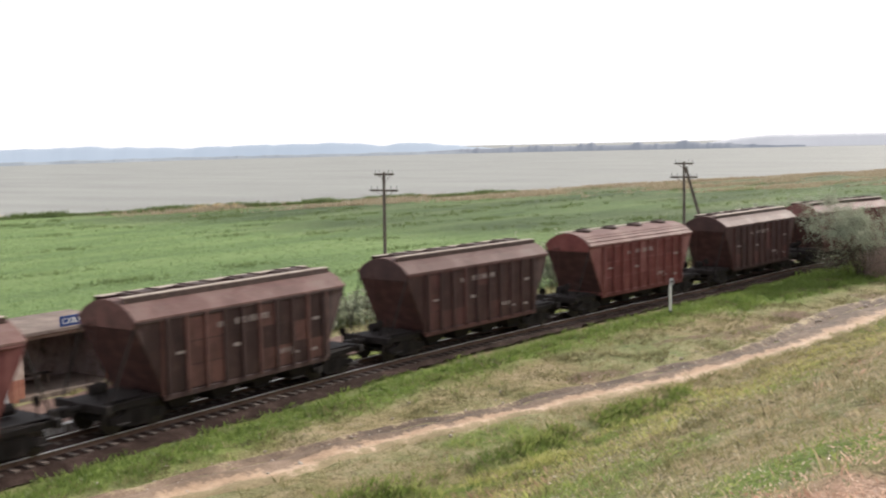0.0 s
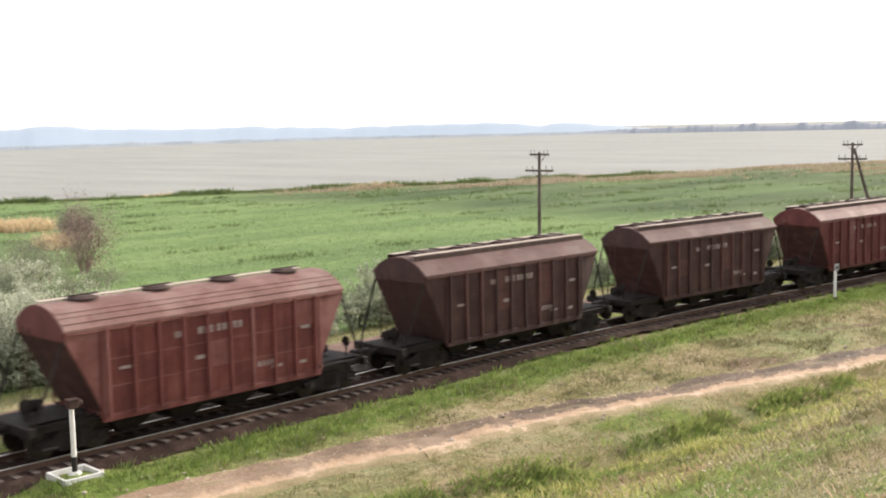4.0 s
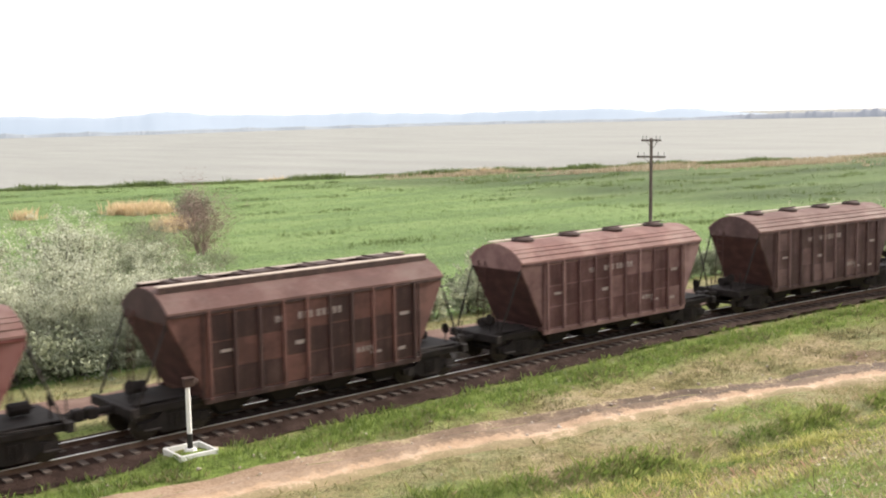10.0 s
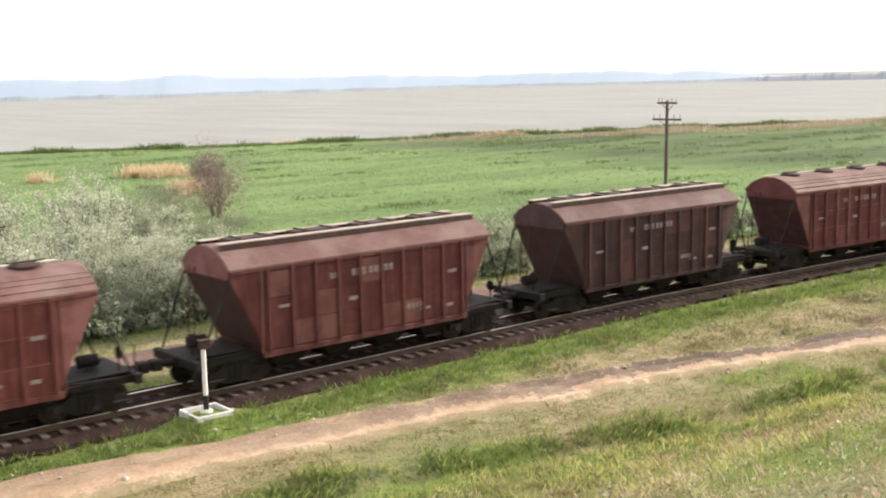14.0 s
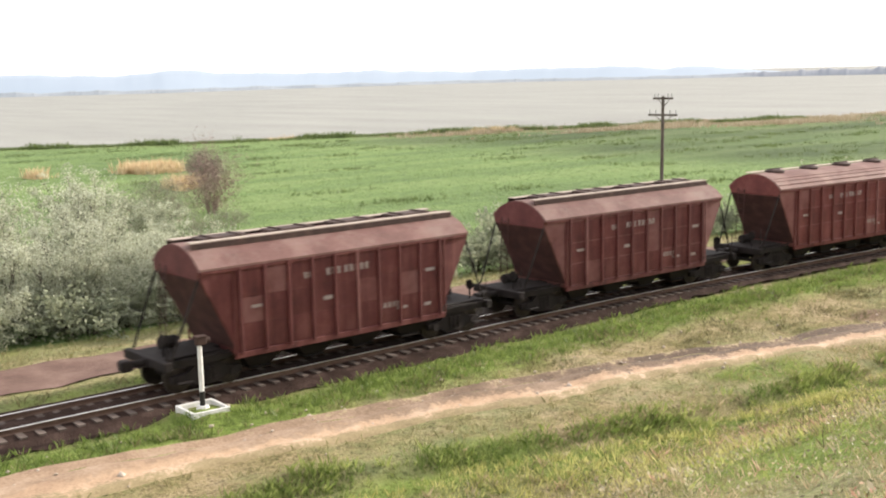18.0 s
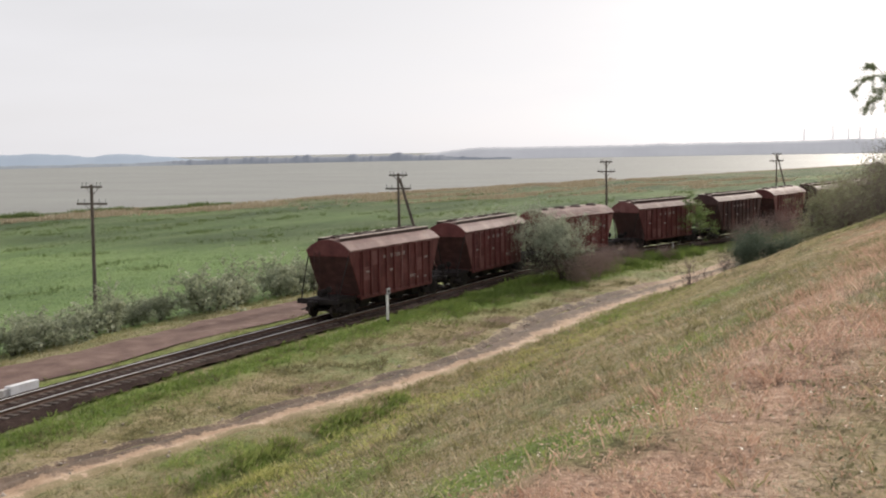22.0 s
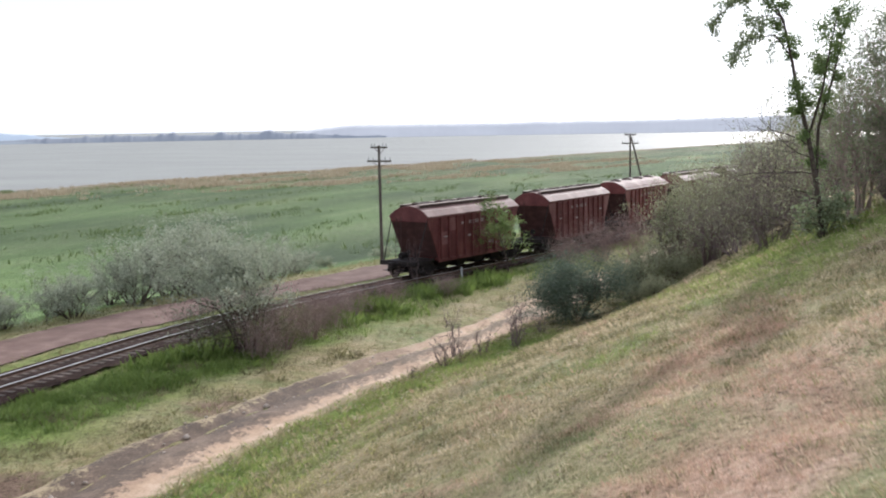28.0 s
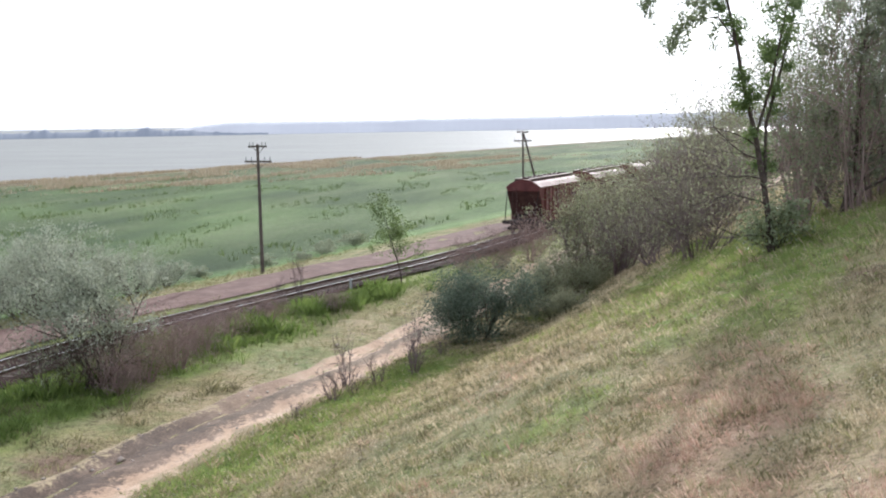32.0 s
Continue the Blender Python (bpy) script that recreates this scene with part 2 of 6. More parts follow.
def ground_material():
    """Earth with its cover: attribute cover holds the share of dry grass, lush grass and bare soil."""
    m, n, l, b = nodes_of("ground_cover")
    pos = n.new("ShaderNodeNewGeometry").outputs["Position"]
    att = n.new("ShaderNodeAttribute")
    att.attribute_name = "cover"
    sep = n.new("ShaderNodeSeparateColor")
    l.new(att.outputs["Color"], sep.inputs[0])
    mid, small = grain(n, l, 0.9, 5, 0.65, pos), grain(n, l, 14.0, 5, 0.8, pos)
    stretch = n.new("ShaderNodeMapping")
    stretch.inputs["Scale"].default_value = (0.02, 0.09, 0.05)
    l.new(pos, stretch.inputs[0])
    bands = grain(n, l, 1.0, 5, 0.6, stretch.outputs[0])
    mixed = math_node(n, l, "ADD", math_node(n, l, "MULTIPLY", mid, 0.55), math_node(n, l, "MULTIPLY", small, 0.45))
    meadow = ramp(n, l, math_node(n, l, "ADD", math_node(n, l, "MULTIPLY", bands, 0.6), math_node(n, l, "MULTIPLY", mixed, 0.4)),
                  [(0.36, (0.112, 0.172, 0.074)), (0.5, (0.178, 0.264, 0.100)), (0.64, (0.255, 0.338, 0.145))])
    patch = grain(n, l, 0.42, 6, 0.72, pos)
    dry = ramp(n, l, math_node(n, l, "ADD", math_node(n, l, "MULTIPLY", patch, 0.6), math_node(n, l, "MULTIPLY", small, 0.4)),
               [(0.33, (0.139, 0.134, 0.057)), (0.43, (0.228, 0.199, 0.094)), (0.5, (0.326, 0.261, 0.146)), (0.57, (0.416, 0.334, 0.212)), (0.66, (0.300, 0.207, 0.134))])
    green = ramp(n, l, mixed, [(0.3, (0.092, 0.132, 0.034)), (0.5, (0.172, 0.241, 0.057)), (0.7, (0.299, 0.345, 0.109))])
    pink = ramp(n, l, mixed, [(0.36, (0.195, 0.113, 0.077)), (0.5, (0.452, 0.294, 0.211)), (0.64, (0.649, 0.474, 0.365))])
    soil = ramp(n, l, mixed, [(0.3, (0.13, 0.085, 0.06)), (0.55, (0.22, 0.15, 0.11)), (0.72, (0.33, 0.25, 0.18))])

    def edge(share, spread=0.35):
        return ramp(n, l, math_node(n, l, "ADD", share, math_node(n, l, "MULTIPLY", math_node(n, l, "SUBTRACT", mixed, 0.5), 1.6)), [(0.5 - spread, (0, 0, 0)), (0.5 + spread, (1, 1, 1))])

    colour = blend(n, l, edge(sep.outputs[0]), meadow, dry)
    colour = blend(n, l, edge(att.outputs["Alpha"]), colour, pink)
    colour = blend(n, l, edge(sep.outputs[1]), colour, green)
    colour = blend(n, l, edge(sep.outputs[2], 0.2), colour, soil)
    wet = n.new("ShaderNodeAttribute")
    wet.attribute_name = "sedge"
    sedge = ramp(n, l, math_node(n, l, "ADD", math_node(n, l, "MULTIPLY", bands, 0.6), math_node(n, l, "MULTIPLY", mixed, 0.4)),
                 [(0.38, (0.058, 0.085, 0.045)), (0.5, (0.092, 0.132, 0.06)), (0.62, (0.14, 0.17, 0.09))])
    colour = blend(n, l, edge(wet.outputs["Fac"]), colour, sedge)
    # dark specks: earth between the tufts and tuft shadows, multiplied into the colour
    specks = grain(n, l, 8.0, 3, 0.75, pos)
    speck_shade = ramp(n, l, math_node(n, l, "ADD", math_node(n, l, "MULTIPLY", specks, 0.7), math_node(n, l, "MULTIPLY", grain(n, l, 2.2, 3, 0.6, pos), 0.3)),
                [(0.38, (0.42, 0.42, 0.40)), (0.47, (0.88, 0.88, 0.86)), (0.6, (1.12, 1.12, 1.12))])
    colour = blend(n, l, 1.0, colour, speck_shade, "MULTIPLY")
    l.new(colour, b.inputs["Base Color"])
    b.inputs["Roughness"].default_value = 0.95
    b.inputs["Specular IOR Level"].default_value = 0.1
    bumped(n, l, b, math_node(n, l, "ADD", math_node(n, l, "MULTIPLY", mixed, 0.5), math_node(n, l, "MULTIPLY", specks, 0.5)), 0.9, 0.25)
    return m


def road_material():
    """Two wheel ruts, one of pale sand and one dark and damp with its bank's shadow painted in, with worn grass between
    and beside.
    """
    m, n, l, b = nodes_of("dirt_track")
    pos = n.new("ShaderNodeNewGeometry").outputs["Position"]
    uv = n.new("ShaderNodeUVMap")
    sep = n.new("ShaderNodeSeparateXYZ")
    l.new(uv.outputs[0], sep.inputs[0])
    mid, small = grain(n, l, 0.7, 5, 0.65, pos), grain(n, l, 11.0, 4, 0.7, pos)
    mixed = math_node(n, l, "ADD", math_node(n, l, "MULTIPLY", mid, 0.6), math_node(n, l, "MULTIPLY", small, 0.4))
    across = math_node(n, l, "ADD", sep.outputs[1], math_node(n, l, "ADD", math_node(n, l, "MULTIPLY", math_node(n, l, "SUBTRACT", mixed, 0.5), 1.0), math_node(n, l, "MULTIPLY", math_node(n, l, "SUBTRACT", grain(n, l, 3.2, 4, 0.7, pos), 0.5), 0.45)))
    sand = ramp(n, l, mixed, [(0.36, (0.30, 0.195, 0.125)), (0.5, (0.46, 0.315, 0.205)), (0.64, (0.58, 0.435, 0.32))])
    # damp brown soil, deepened to hold the shadow of the road bank
    dark = ramp(n, l, mixed, [(0.36, (0.05, 0.033, 0.022)), (0.5, (0.11, 0.074, 0.05)), (0.64, (0.24, 0.165, 0.115))])
    dry = ramp(n, l, mixed, [(0.3, (0.17, 0.13, 0.07)), (0.5, (0.30, 0.235, 0.13)), (0.7, (0.42, 0.33, 0.21))])
    wet = math_node(n, l, "MULTIPLY", sep.outputs[0], 1.0)
    soil = ramp(n, l, mixed, [(0.36, (0.10, 0.072, 0.042)), (0.5, (0.19, 0.135, 0.085)), (0.64, (0.30, 0.22, 0.145))])
    left = blend(n, l, ramp(n, l, wet, [(0.0, (0.2, 0.2, 0.2)), (0.1, (0.5, 0.5, 0.5)), (0.2, (1, 1, 1))]), sand, dark)
    colour = blend(n, l, ramp(n, l, across, [(0.15, (0, 0, 0)), (0.23, (1, 1, 1))]), dry, sand)
    colour = blend(n, l, ramp(n, l, across, [(0.36, (0, 0, 0)), (0.45, (1, 1, 1))]), colour, left)
    # further on both wheel lines are pale sand, with a brown crown between
    crown = blend(n, l, ramp(n, l, across, [(0.34, (0, 0, 0)), (0.42, (1, 1, 1)), (0.56, (1, 1, 1)), (0.66, (0, 0, 0))]), sand, soil)
    colour = blend(n, l, ramp(n, l, wet, [(0.53, (0, 0, 0)), (0.61, (1, 1, 1))]), colour, crown)
    colour = blend(n, l, ramp(n, l, across, [(0.86, (0, 0, 0)), (0.93, (1, 1, 1))]), colour, dry)
    l.new(colour, b.inputs["Base Color"])
    b.inputs["Roughness"].default_value = 0.95
    bumped(n, l, b, mixed, 0.7, 0.06)
    return m


def water_material():
    m, n, l, b = nodes_of("lake_water")
    pos = n.new("ShaderNodeNewGeometry").outputs["Position"]
    stretch = n.new("ShaderNodeMapping")
    stretch.inputs["Scale"].default_value = (0.05, 0.012, 0.05)
    l.new(pos, stretch.inputs[0])
    wave = grain(n, l, 1.0, 6, 0.65, stretch.outputs[0])
    ripple = grain(n, l, 0.45, 4, 0.7, pos)
    colour = ramp(n, l, wave, [(0.3, (0.212, 0.214, 0.19)), (0.7, (0.285, 0.287, 0.255))])
    l.new(colour, b.inputs["Base Color"])
    b.inputs["Roughness"].default_value, b.inputs["IOR"].default_value = 0.5, 1.33
    bumped(n, l, b, ripple, 0.9, 0.35)
    return m


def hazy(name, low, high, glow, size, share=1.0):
    """Distant land with the air's haze painted on as pale colour and glow."""
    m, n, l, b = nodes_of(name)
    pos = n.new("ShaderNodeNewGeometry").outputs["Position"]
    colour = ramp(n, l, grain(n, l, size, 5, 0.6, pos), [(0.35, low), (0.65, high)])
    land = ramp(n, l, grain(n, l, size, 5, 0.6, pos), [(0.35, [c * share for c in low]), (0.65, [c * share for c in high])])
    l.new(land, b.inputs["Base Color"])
    # emission lifts the land like haze; nothing here is a lamp
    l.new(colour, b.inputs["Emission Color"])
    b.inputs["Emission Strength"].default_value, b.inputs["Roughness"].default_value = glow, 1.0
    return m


M_GROUND, M_ROAD, M_WATER = ground_material(), road_material(), water_material()
M_FAR_HILL = hazy("haze_glow_hills", (0.30, 0.37, 0.45), (0.34, 0.41, 0.49), 0.86, 0.002, 0.3)
M_FAR_CAPE = hazy("haze_glow_cape", (0.335, 0.342, 0.362), (0.375, 0.382, 0.40), 0.6, 0.01)
M_FAR_TREES = hazy("haze_glow_trees", (0.15, 0.175, 0.20), (0.20, 0.225, 0.25), 0.46, 0.03)
M_FAR_WOOD = hazy("haze_glow_wood", (0.27, 0.305, 0.36), (0.32, 0.355, 0.41), 0.5, 0.03, 0.3)


def wagon_paint(name, dark, mid, pale, patch, share, rough=0.6):
    """Weathered wagon paint: rain streaks down the sheets, blotches of rust, and some sheets in another tone (share of them)."""
    m, n, l, b = nodes_of(name)
    where = n.new("ShaderNodeTexCoord").outputs["Object"]
    streak = n.new("ShaderNodeMapping")
    streak.inputs["Scale"].default_value = (5.0, 1.0, 0.45)
    l.new(where, streak.inputs[0])
    big, fine, run = grain(n, l, 1.1, 5, 0.65, where), grain(n, l, 16.0, 3, 0.6, where), grain(n, l, 1.0, 4, 0.6, streak.outputs[0])
    mixed = math_node(n, l, "ADD", math_node(n, l, "MULTIPLY", big, 0.45), math_node(n, l, "ADD", math_node(n, l, "MULTIPLY", run, 0.4), math_node(n, l, "MULTIPLY", fine, 0.15)))
    colour = ramp(n, l, mixed, [(0.36, dark), (0.5, mid), (0.64, pale)])
    info = n.new("ShaderNodeObjectInfo").outputs["Random"]
    odd = ramp(n, l, info, [(1 - share - 0.01, (0, 0, 0)), (1 - share, (1, 1, 1))])
    worn = ramp(n, l, big, [(0.4, (0.35, 0.35, 0.35)), (0.6, (0.85, 0.85, 0.85))])
    colour = blend(n, l, math_node(n, l, "MULTIPLY", odd, worn), colour, patch)
    tone = ramp(n, l, info, [(0.0, (0.86, 0.86, 0.86)), (0.5, (1, 1, 1)), (1.0, (1.14, 1.12, 1.11))])
    colour = blend(n, l, 1.0, colour, tone, "MULTIPLY")
    l.new(colour, b.inputs["Base Color"])
    b.inputs["Roughness"].default_value, b.inputs["Specular IOR Level"].default_value = rough, 0.3
    bumped(n, l, b, fine, 0.25, 0.006)
    return m


# hull and roof paints: red-brown, dark, dark with repainted sheets, faded, grey-brown, paler red
PAINTS = [wagon_paint("red_brown_paint", (0.060, 0.016, 0.016), (0.108, 0.030, 0.029), (0.160, 0.058, 0.053), (0.176, 0.084, 0.079), 0.18),
          wagon_paint("dark_brown_paint", (0.030, 0.015, 0.015), (0.053, 0.025, 0.024), (0.088, 0.046, 0.042), (0.097, 0.040, 0.037), 0.2),
          wagon_paint("patched_dark_paint", (0.027, 0.014, 0.014), (0.046, 0.023, 0.022), (0.085, 0.048, 0.044), (0.14, 0.064, 0.054), 0.42),
          wagon_paint("faded_paint", (0.053, 0.022, 0.022), (0.090, 0.041, 0.040), (0.155, 0.085, 0.082), (0.205, 0.125, 0.119), 0.32),
          wagon_paint("grey_brown_paint", (0.042, 0.023, 0.023), (0.075, 0.042, 0.041), (0.141, 0.088, 0.086), (0.150, 0.095, 0.092), 0.25),
          wagon_paint("brick_red_paint", (0.076, 0.020, 0.019), (0.134, 0.036, 0.033), (0.194, 0.068, 0.061), (0.202, 0.092, 0.086), 0.2)]


def roof_paint(name, k):
    return surface(name, [(0.3, tuple(c * k for c in (0.113, 0.056, 0.050))), (0.5, tuple(c * k for c in (0.172, 0.088, 0.077))), (0.72, tuple(c * k for c in (0.26, 0.15, 0.131)))], 0.9, 16, 0.72, 0.0, 0.2, 0.005, dirt=tuple(c * k for c in (0.24, 0.16, 0.14)), spread=0.1, spec=0.3)


ROOFS = [roof_paint("red_brown_roof", 0.86), roof_paint("dark_roof", 0.58), roof_paint("brown_roof", 0.68), roof_paint("pale_roof", 1.03), roof_paint("grey_roof", 0.85), roof_paint("rosy_roof", 1.0)]
# darker wagon paint: the shade on the wagon ends is put into the colour
M_END_SHADE = wagon_paint("end_shade_paint", (0.03, 0.014, 0.013), (0.058, 0.024, 0.022), (0.095, 0.045, 0.040), (0.05, 0.03, 0.028), 0.2, 0.75)
M_PALEPLANK = surface("pale_roof_board", [(0.3, (0.30, 0.24, 0.20)), (0.5, (0.42, 0.35, 0.30)), (0.75, (0.56, 0.48, 0.41))], 1.5, 22, 0.8, spread=0.15)
M_HATCH = surface("hatch_iron", [(0.3, (0.03, 0.018, 0.015)), (0.7, (0.085, 0.05, 0.042))], 3, 30, 0.7)
M_PLANK = surface("roof_walk_wood", [(0.3, (0.06, 0.045, 0.038)), (0.7, (0.15, 0.115, 0.095))], 3, 30, 0.85)
M_UNDER = surface("grimy_iron", [(0.3, (0.008, 0.006, 0.006)), (0.6, (0.02, 0.015, 0.014)), (0.8, (0.042, 0.03, 0.027))], 2.5, 25, 0.75)
M_WHEEL = surface("wheel_steel", [(0.3, (0.03, 0.025, 0.023)), (0.7, (0.08, 0.065, 0.058))], 4, 30, 0.5, 0.6)
M_MARK = surface("faded_white_paint", [(0.3, (0.16, 0.12, 0.11)), (0.7, (0.42, 0.36, 0.34))], 4, 30, 0.8)
M_BALLAST = surface("ballast_stone", [(0.3, (0.02, 0.013, 0.011)), (0.52, (0.045, 0.029, 0.024)), (0.75, (0.105, 0.072, 0.06))], 1.4, 16, 0.95, 0, 0.9, 0.06, world_space=True, spec=0.05)
M_SLEEPER = surface("sleeper_concrete", [(0.3, (0.06, 0.046, 0.04)), (0.5, (0.115, 0.09, 0.078)), (0.75, (0.22, 0.185, 0.16))], 3, 25, 0.9, spread=0.25)
M_RAIL = surface("rail_rust", [(0.3, (0.07, 0.042, 0.032)), (0.7, (0.15, 0.095, 0.07))], 2, 30, 0.7)
M_RAILTOP = surface("rail_shine", [(0.3, (0.62, 0.60, 0.58)), (0.7, (0.88, 0.87, 0.86))], 2, 30, 0.5, 1.0)
M_STONE = surface("pale_stone", [(0.3, (0.30, 0.25, 0.20)), (0.7, (0.55, 0.47, 0.40))], 0.9, 20, 0.95, world_space=True)
M_PATH = surface("red_brown_gravel", [(0.3, (0.105, 0.064, 0.052)), (0.5, (0.165, 0.103, 0.084)), (0.72, (0.25, 0.17, 0.14))], 0.8, 12, 0.95, 0, 0.8, 0.04, world_space=True)
M_WHITEWASH = surface("old_whitewash", [(0.3, (0.66, 0.67, 0.69)), (0.5, (0.78, 0.79, 0.81)), (0.75, (0.85, 0.86, 0.87))], 1.3, 14, 0.9, 0, 0.4, 0.01, dirt=(0.56, 0.53, 0.51))
M_EDGE = surface("worn_white_edge", [(0.32, (0.30, 0.28, 0.26)), (0.5, (0.55, 0.54, 0.53)), (0.68, (0.80, 0.80, 0.80))], 2.6, 18, 0.9, 0, 0.5, 0.012, dirt=(0.27, 0.235, 0.19), spread=0.12)
# plaster darkened to hold the shade inside the shelter
M_INNER_SHADE = surface("inner_shade_plaster", [(0.3, (0.20, 0.165, 0.155)), (0.5, (0.34, 0.29, 0.275)), (0.75, (0.47, 0.42, 0.40))], 1.3, 14, 0.95, 0, 0.4, 0.01, dirt=(0.07, 0.055, 0.05))
M_PLASTER = surface("stained_plaster", [(0.3, (0.44, 0.36, 0.31)), (0.5, (0.60, 0.51, 0.45)), (0.75, (0.72, 0.63, 0.56))], 1.3, 14, 0.9, 0, 0.4, 0.01, dirt=(0.38, 0.24, 0.18))
M_BRICK = surface("bare_red_brick", [(0.3, (0.30, 0.12, 0.08)), (0.5, (0.46, 0.21, 0.15)), (0.75, (0.58, 0.34, 0.26))], 2.0, 18, 0.9, 0, 0.5, 0.01)
M_SLAB = surface("roof_slab_concrete", [(0.3, (0.13, 0.10, 0.085)), (0.5, (0.21, 0.165, 0.14)), (0.75, (0.31, 0.25, 0.21))], 1.1, 14, 0.95, 0, 0.5, 0.015)
M_BLUE = surface("blue_sign_enamel", [(0.3, (0.02, 0.045, 0.16)), (0.7, (0.035, 0.075, 0.24))], 3, 30, 0.4)
M_WHITE = surface("white_paint", [(0.3, (0.6, 0.6, 0.59)), (0.7, (0.8, 0.8, 0.78))], 3, 30, 0.7)
M_BLACK = surface("black_paint", [(0.3, (0.012, 0.012, 0.012)), (0.7, (0.035, 0.033, 0.03))], 3, 30, 0.6)
M_GREY = surface("grey_tin", [(0.3, (0.24, 0.25, 0.26)), (0.7, (0.42, 0.43, 0.44))], 3, 30, 0.5)
M_POLE = surface("pole_wood", [(0.3, (0.055, 0.045, 0.038)), (0.5, (0.10, 0.082, 0.07)), (0.75, (0.17, 0.145, 0.125))], 2, 25, 0.9)
M_PORCELAIN = surface("insulator_glaze", [(0.3, (0.30, 0.31, 0.30)), (0.7, (0.5, 0.51, 0.5))], 5, 30, 0.3)
M_BARK = surface("bark", [(0.3, (0.035, 0.027, 0.022)), (0.5, (0.075, 0.058, 0.048)), (0.75, (0.14, 0.112, 0.095))], 4, 30, 0.95, 0, 0.6, 0.02)
M_TWIG = surface("bare_twigs", [(0.3, (0.10, 0.072, 0.072)), (0.5, (0.175, 0.13, 0.128)), (0.75, (0.27, 0.215, 0.21))], 1.5, 25, 0.95)
M_SILVER = leaves("silver_leaves", (0.15, 0.17, 0.105), (0.46, 0.485, 0.35), (0.70, 0.72, 0.57), 0.33, 0.65)
M_GREYLEAF = leaves("grey_green_leaves", (0.10, 0.115, 0.072), (0.20, 0.22, 0.14), (0.32, 0.345, 0.235), 0.4, 0.6)
M_DARKLEAF = leaves("dark_green_leaves", (0.045, 0.066, 0.045), (0.09, 0.122, 0.084), (0.20, 0.245, 0.175), 0.35, 0.8)
M_GREENLEAF = leaves("fresh_green_leaves", (0.07, 0.11, 0.035), (0.14, 0.20, 0.06), (0.23, 0.30, 0.11), 0.45)
M_LUSH = leaves("lush_grass", (0.085, 0.135, 0.03), (0.15, 0.225, 0.05), (0.25, 0.32, 0.09), 0.45)
M_FRESH = leaves("fresh_grass", (0.14, 0.195, 0.048), (0.25, 0.31, 0.085), (0.39, 0.43, 0.15), 0.47)
M_YELLOWGREEN = leaves("yellow_green_grass", (0.27, 0.275, 0.083), (0.44, 0.43, 0.147), (0.63, 0.585, 0.26), 0.47)
M_DRY = leaves("dry_grass", (0.235, 0.181, 0.099), (0.393, 0.318, 0.189), (0.568, 0.484, 0.333), 0.42)
M_PINK = leaves("reddish_dry_grass", (0.312, 0.170, 0.117), (0.568, 0.364, 0.265), (0.775, 0.596, 0.454), 0.35)
M_STRAW = leaves("pale_straw", (0.33, 0.265, 0.15), (0.56, 0.46, 0.29), (0.78, 0.67, 0.48), 0.45)
M_DUSKY = leaves("dusky_grass", (0.075, 0.074, 0.032), (0.15, 0.142, 0.062), (0.26, 0.235, 0.125), 0.4)
M_MIXED = leaves("mixed_grass", (0.151, 0.155, 0.061), (0.261, 0.242, 0.110), (0.386, 0.344, 0.193), 0.42)
M_LOCUST = leaves("locust_leaves", (0.11, 0.14, 0.07), (0.215, 0.255, 0.135), (0.35, 0.39, 0.235), 0.45)
M_PURPLETWIG = surface("purple_brown_twigs", [(0.3, (0.19, 0.13, 0.115)), (0.5, (0.31, 0.225, 0.20)), (0.75, (0.42, 0.33, 0.30))], 1.5, 25, 0.95)
M_HERB = leaves("small_herbs", (0.076, 0.079, 0.030), (0.273, 0.242, 0.128), (0.605, 0.538, 0.393), 0.4)
M_OLEASTER = leaves("oleaster_leaves", (0.15, 0.172, 0.112), (0.30, 0.332, 0.22), (0.47, 0.50, 0.35), 0.4, 0.6)
M_PALELEAF = leaves("pale_grey_leaves", (0.18, 0.205, 0.145), (0.33, 0.36, 0.265), (0.47, 0.50, 0.385), 0.4, 0.7)
M_THICKLEAF = leaves("thicket_leaves", (0.10, 0.108, 0.055), (0.235, 0.245, 0.135), (0.43, 0.435, 0.285), 0.5, 0.7)
M_REED = leaves("old_reeds", (0.40, 0.29, 0.16), (0.60, 0.46, 0.27), (0.75, 0.61, 0.40), 0.35)
M_RUSH = leaves("rush_green", (0.06, 0.095, 0.03), (0.105, 0.155, 0.045), (0.17, 0.22, 0.075), 0.4)
M_PALEREED = leaves("pale_brown_reeds", (0.24, 0.195, 0.13), (0.33, 0.275, 0.185), (0.43, 0.37, 0.26), 0.4)
M_REEDGREEN = leaves("green_reeds", (0.135, 0.205, 0.082), (0.18, 0.27, 0.105), (0.24, 0.325, 0.138), 0.5)


# ---- mesh helpers ----
def mesh_of(name, bm, material):
    me = bpy.data.meshes.new(name)
    bm.to_mesh(me)
    bm.free()
    me.materials.append(material)
    return me


def part(name, bm, material, parent=None, label=""):
    """Links a bmesh (or a ready mesh) as one mesh object under a thing or part."""
    me = bm if isinstance(bm, bpy.types.Mesh) else mesh_of(name, bm, material)
    ob = new(name, me)
    ob.parent = parent
    return tagged(ob, label)


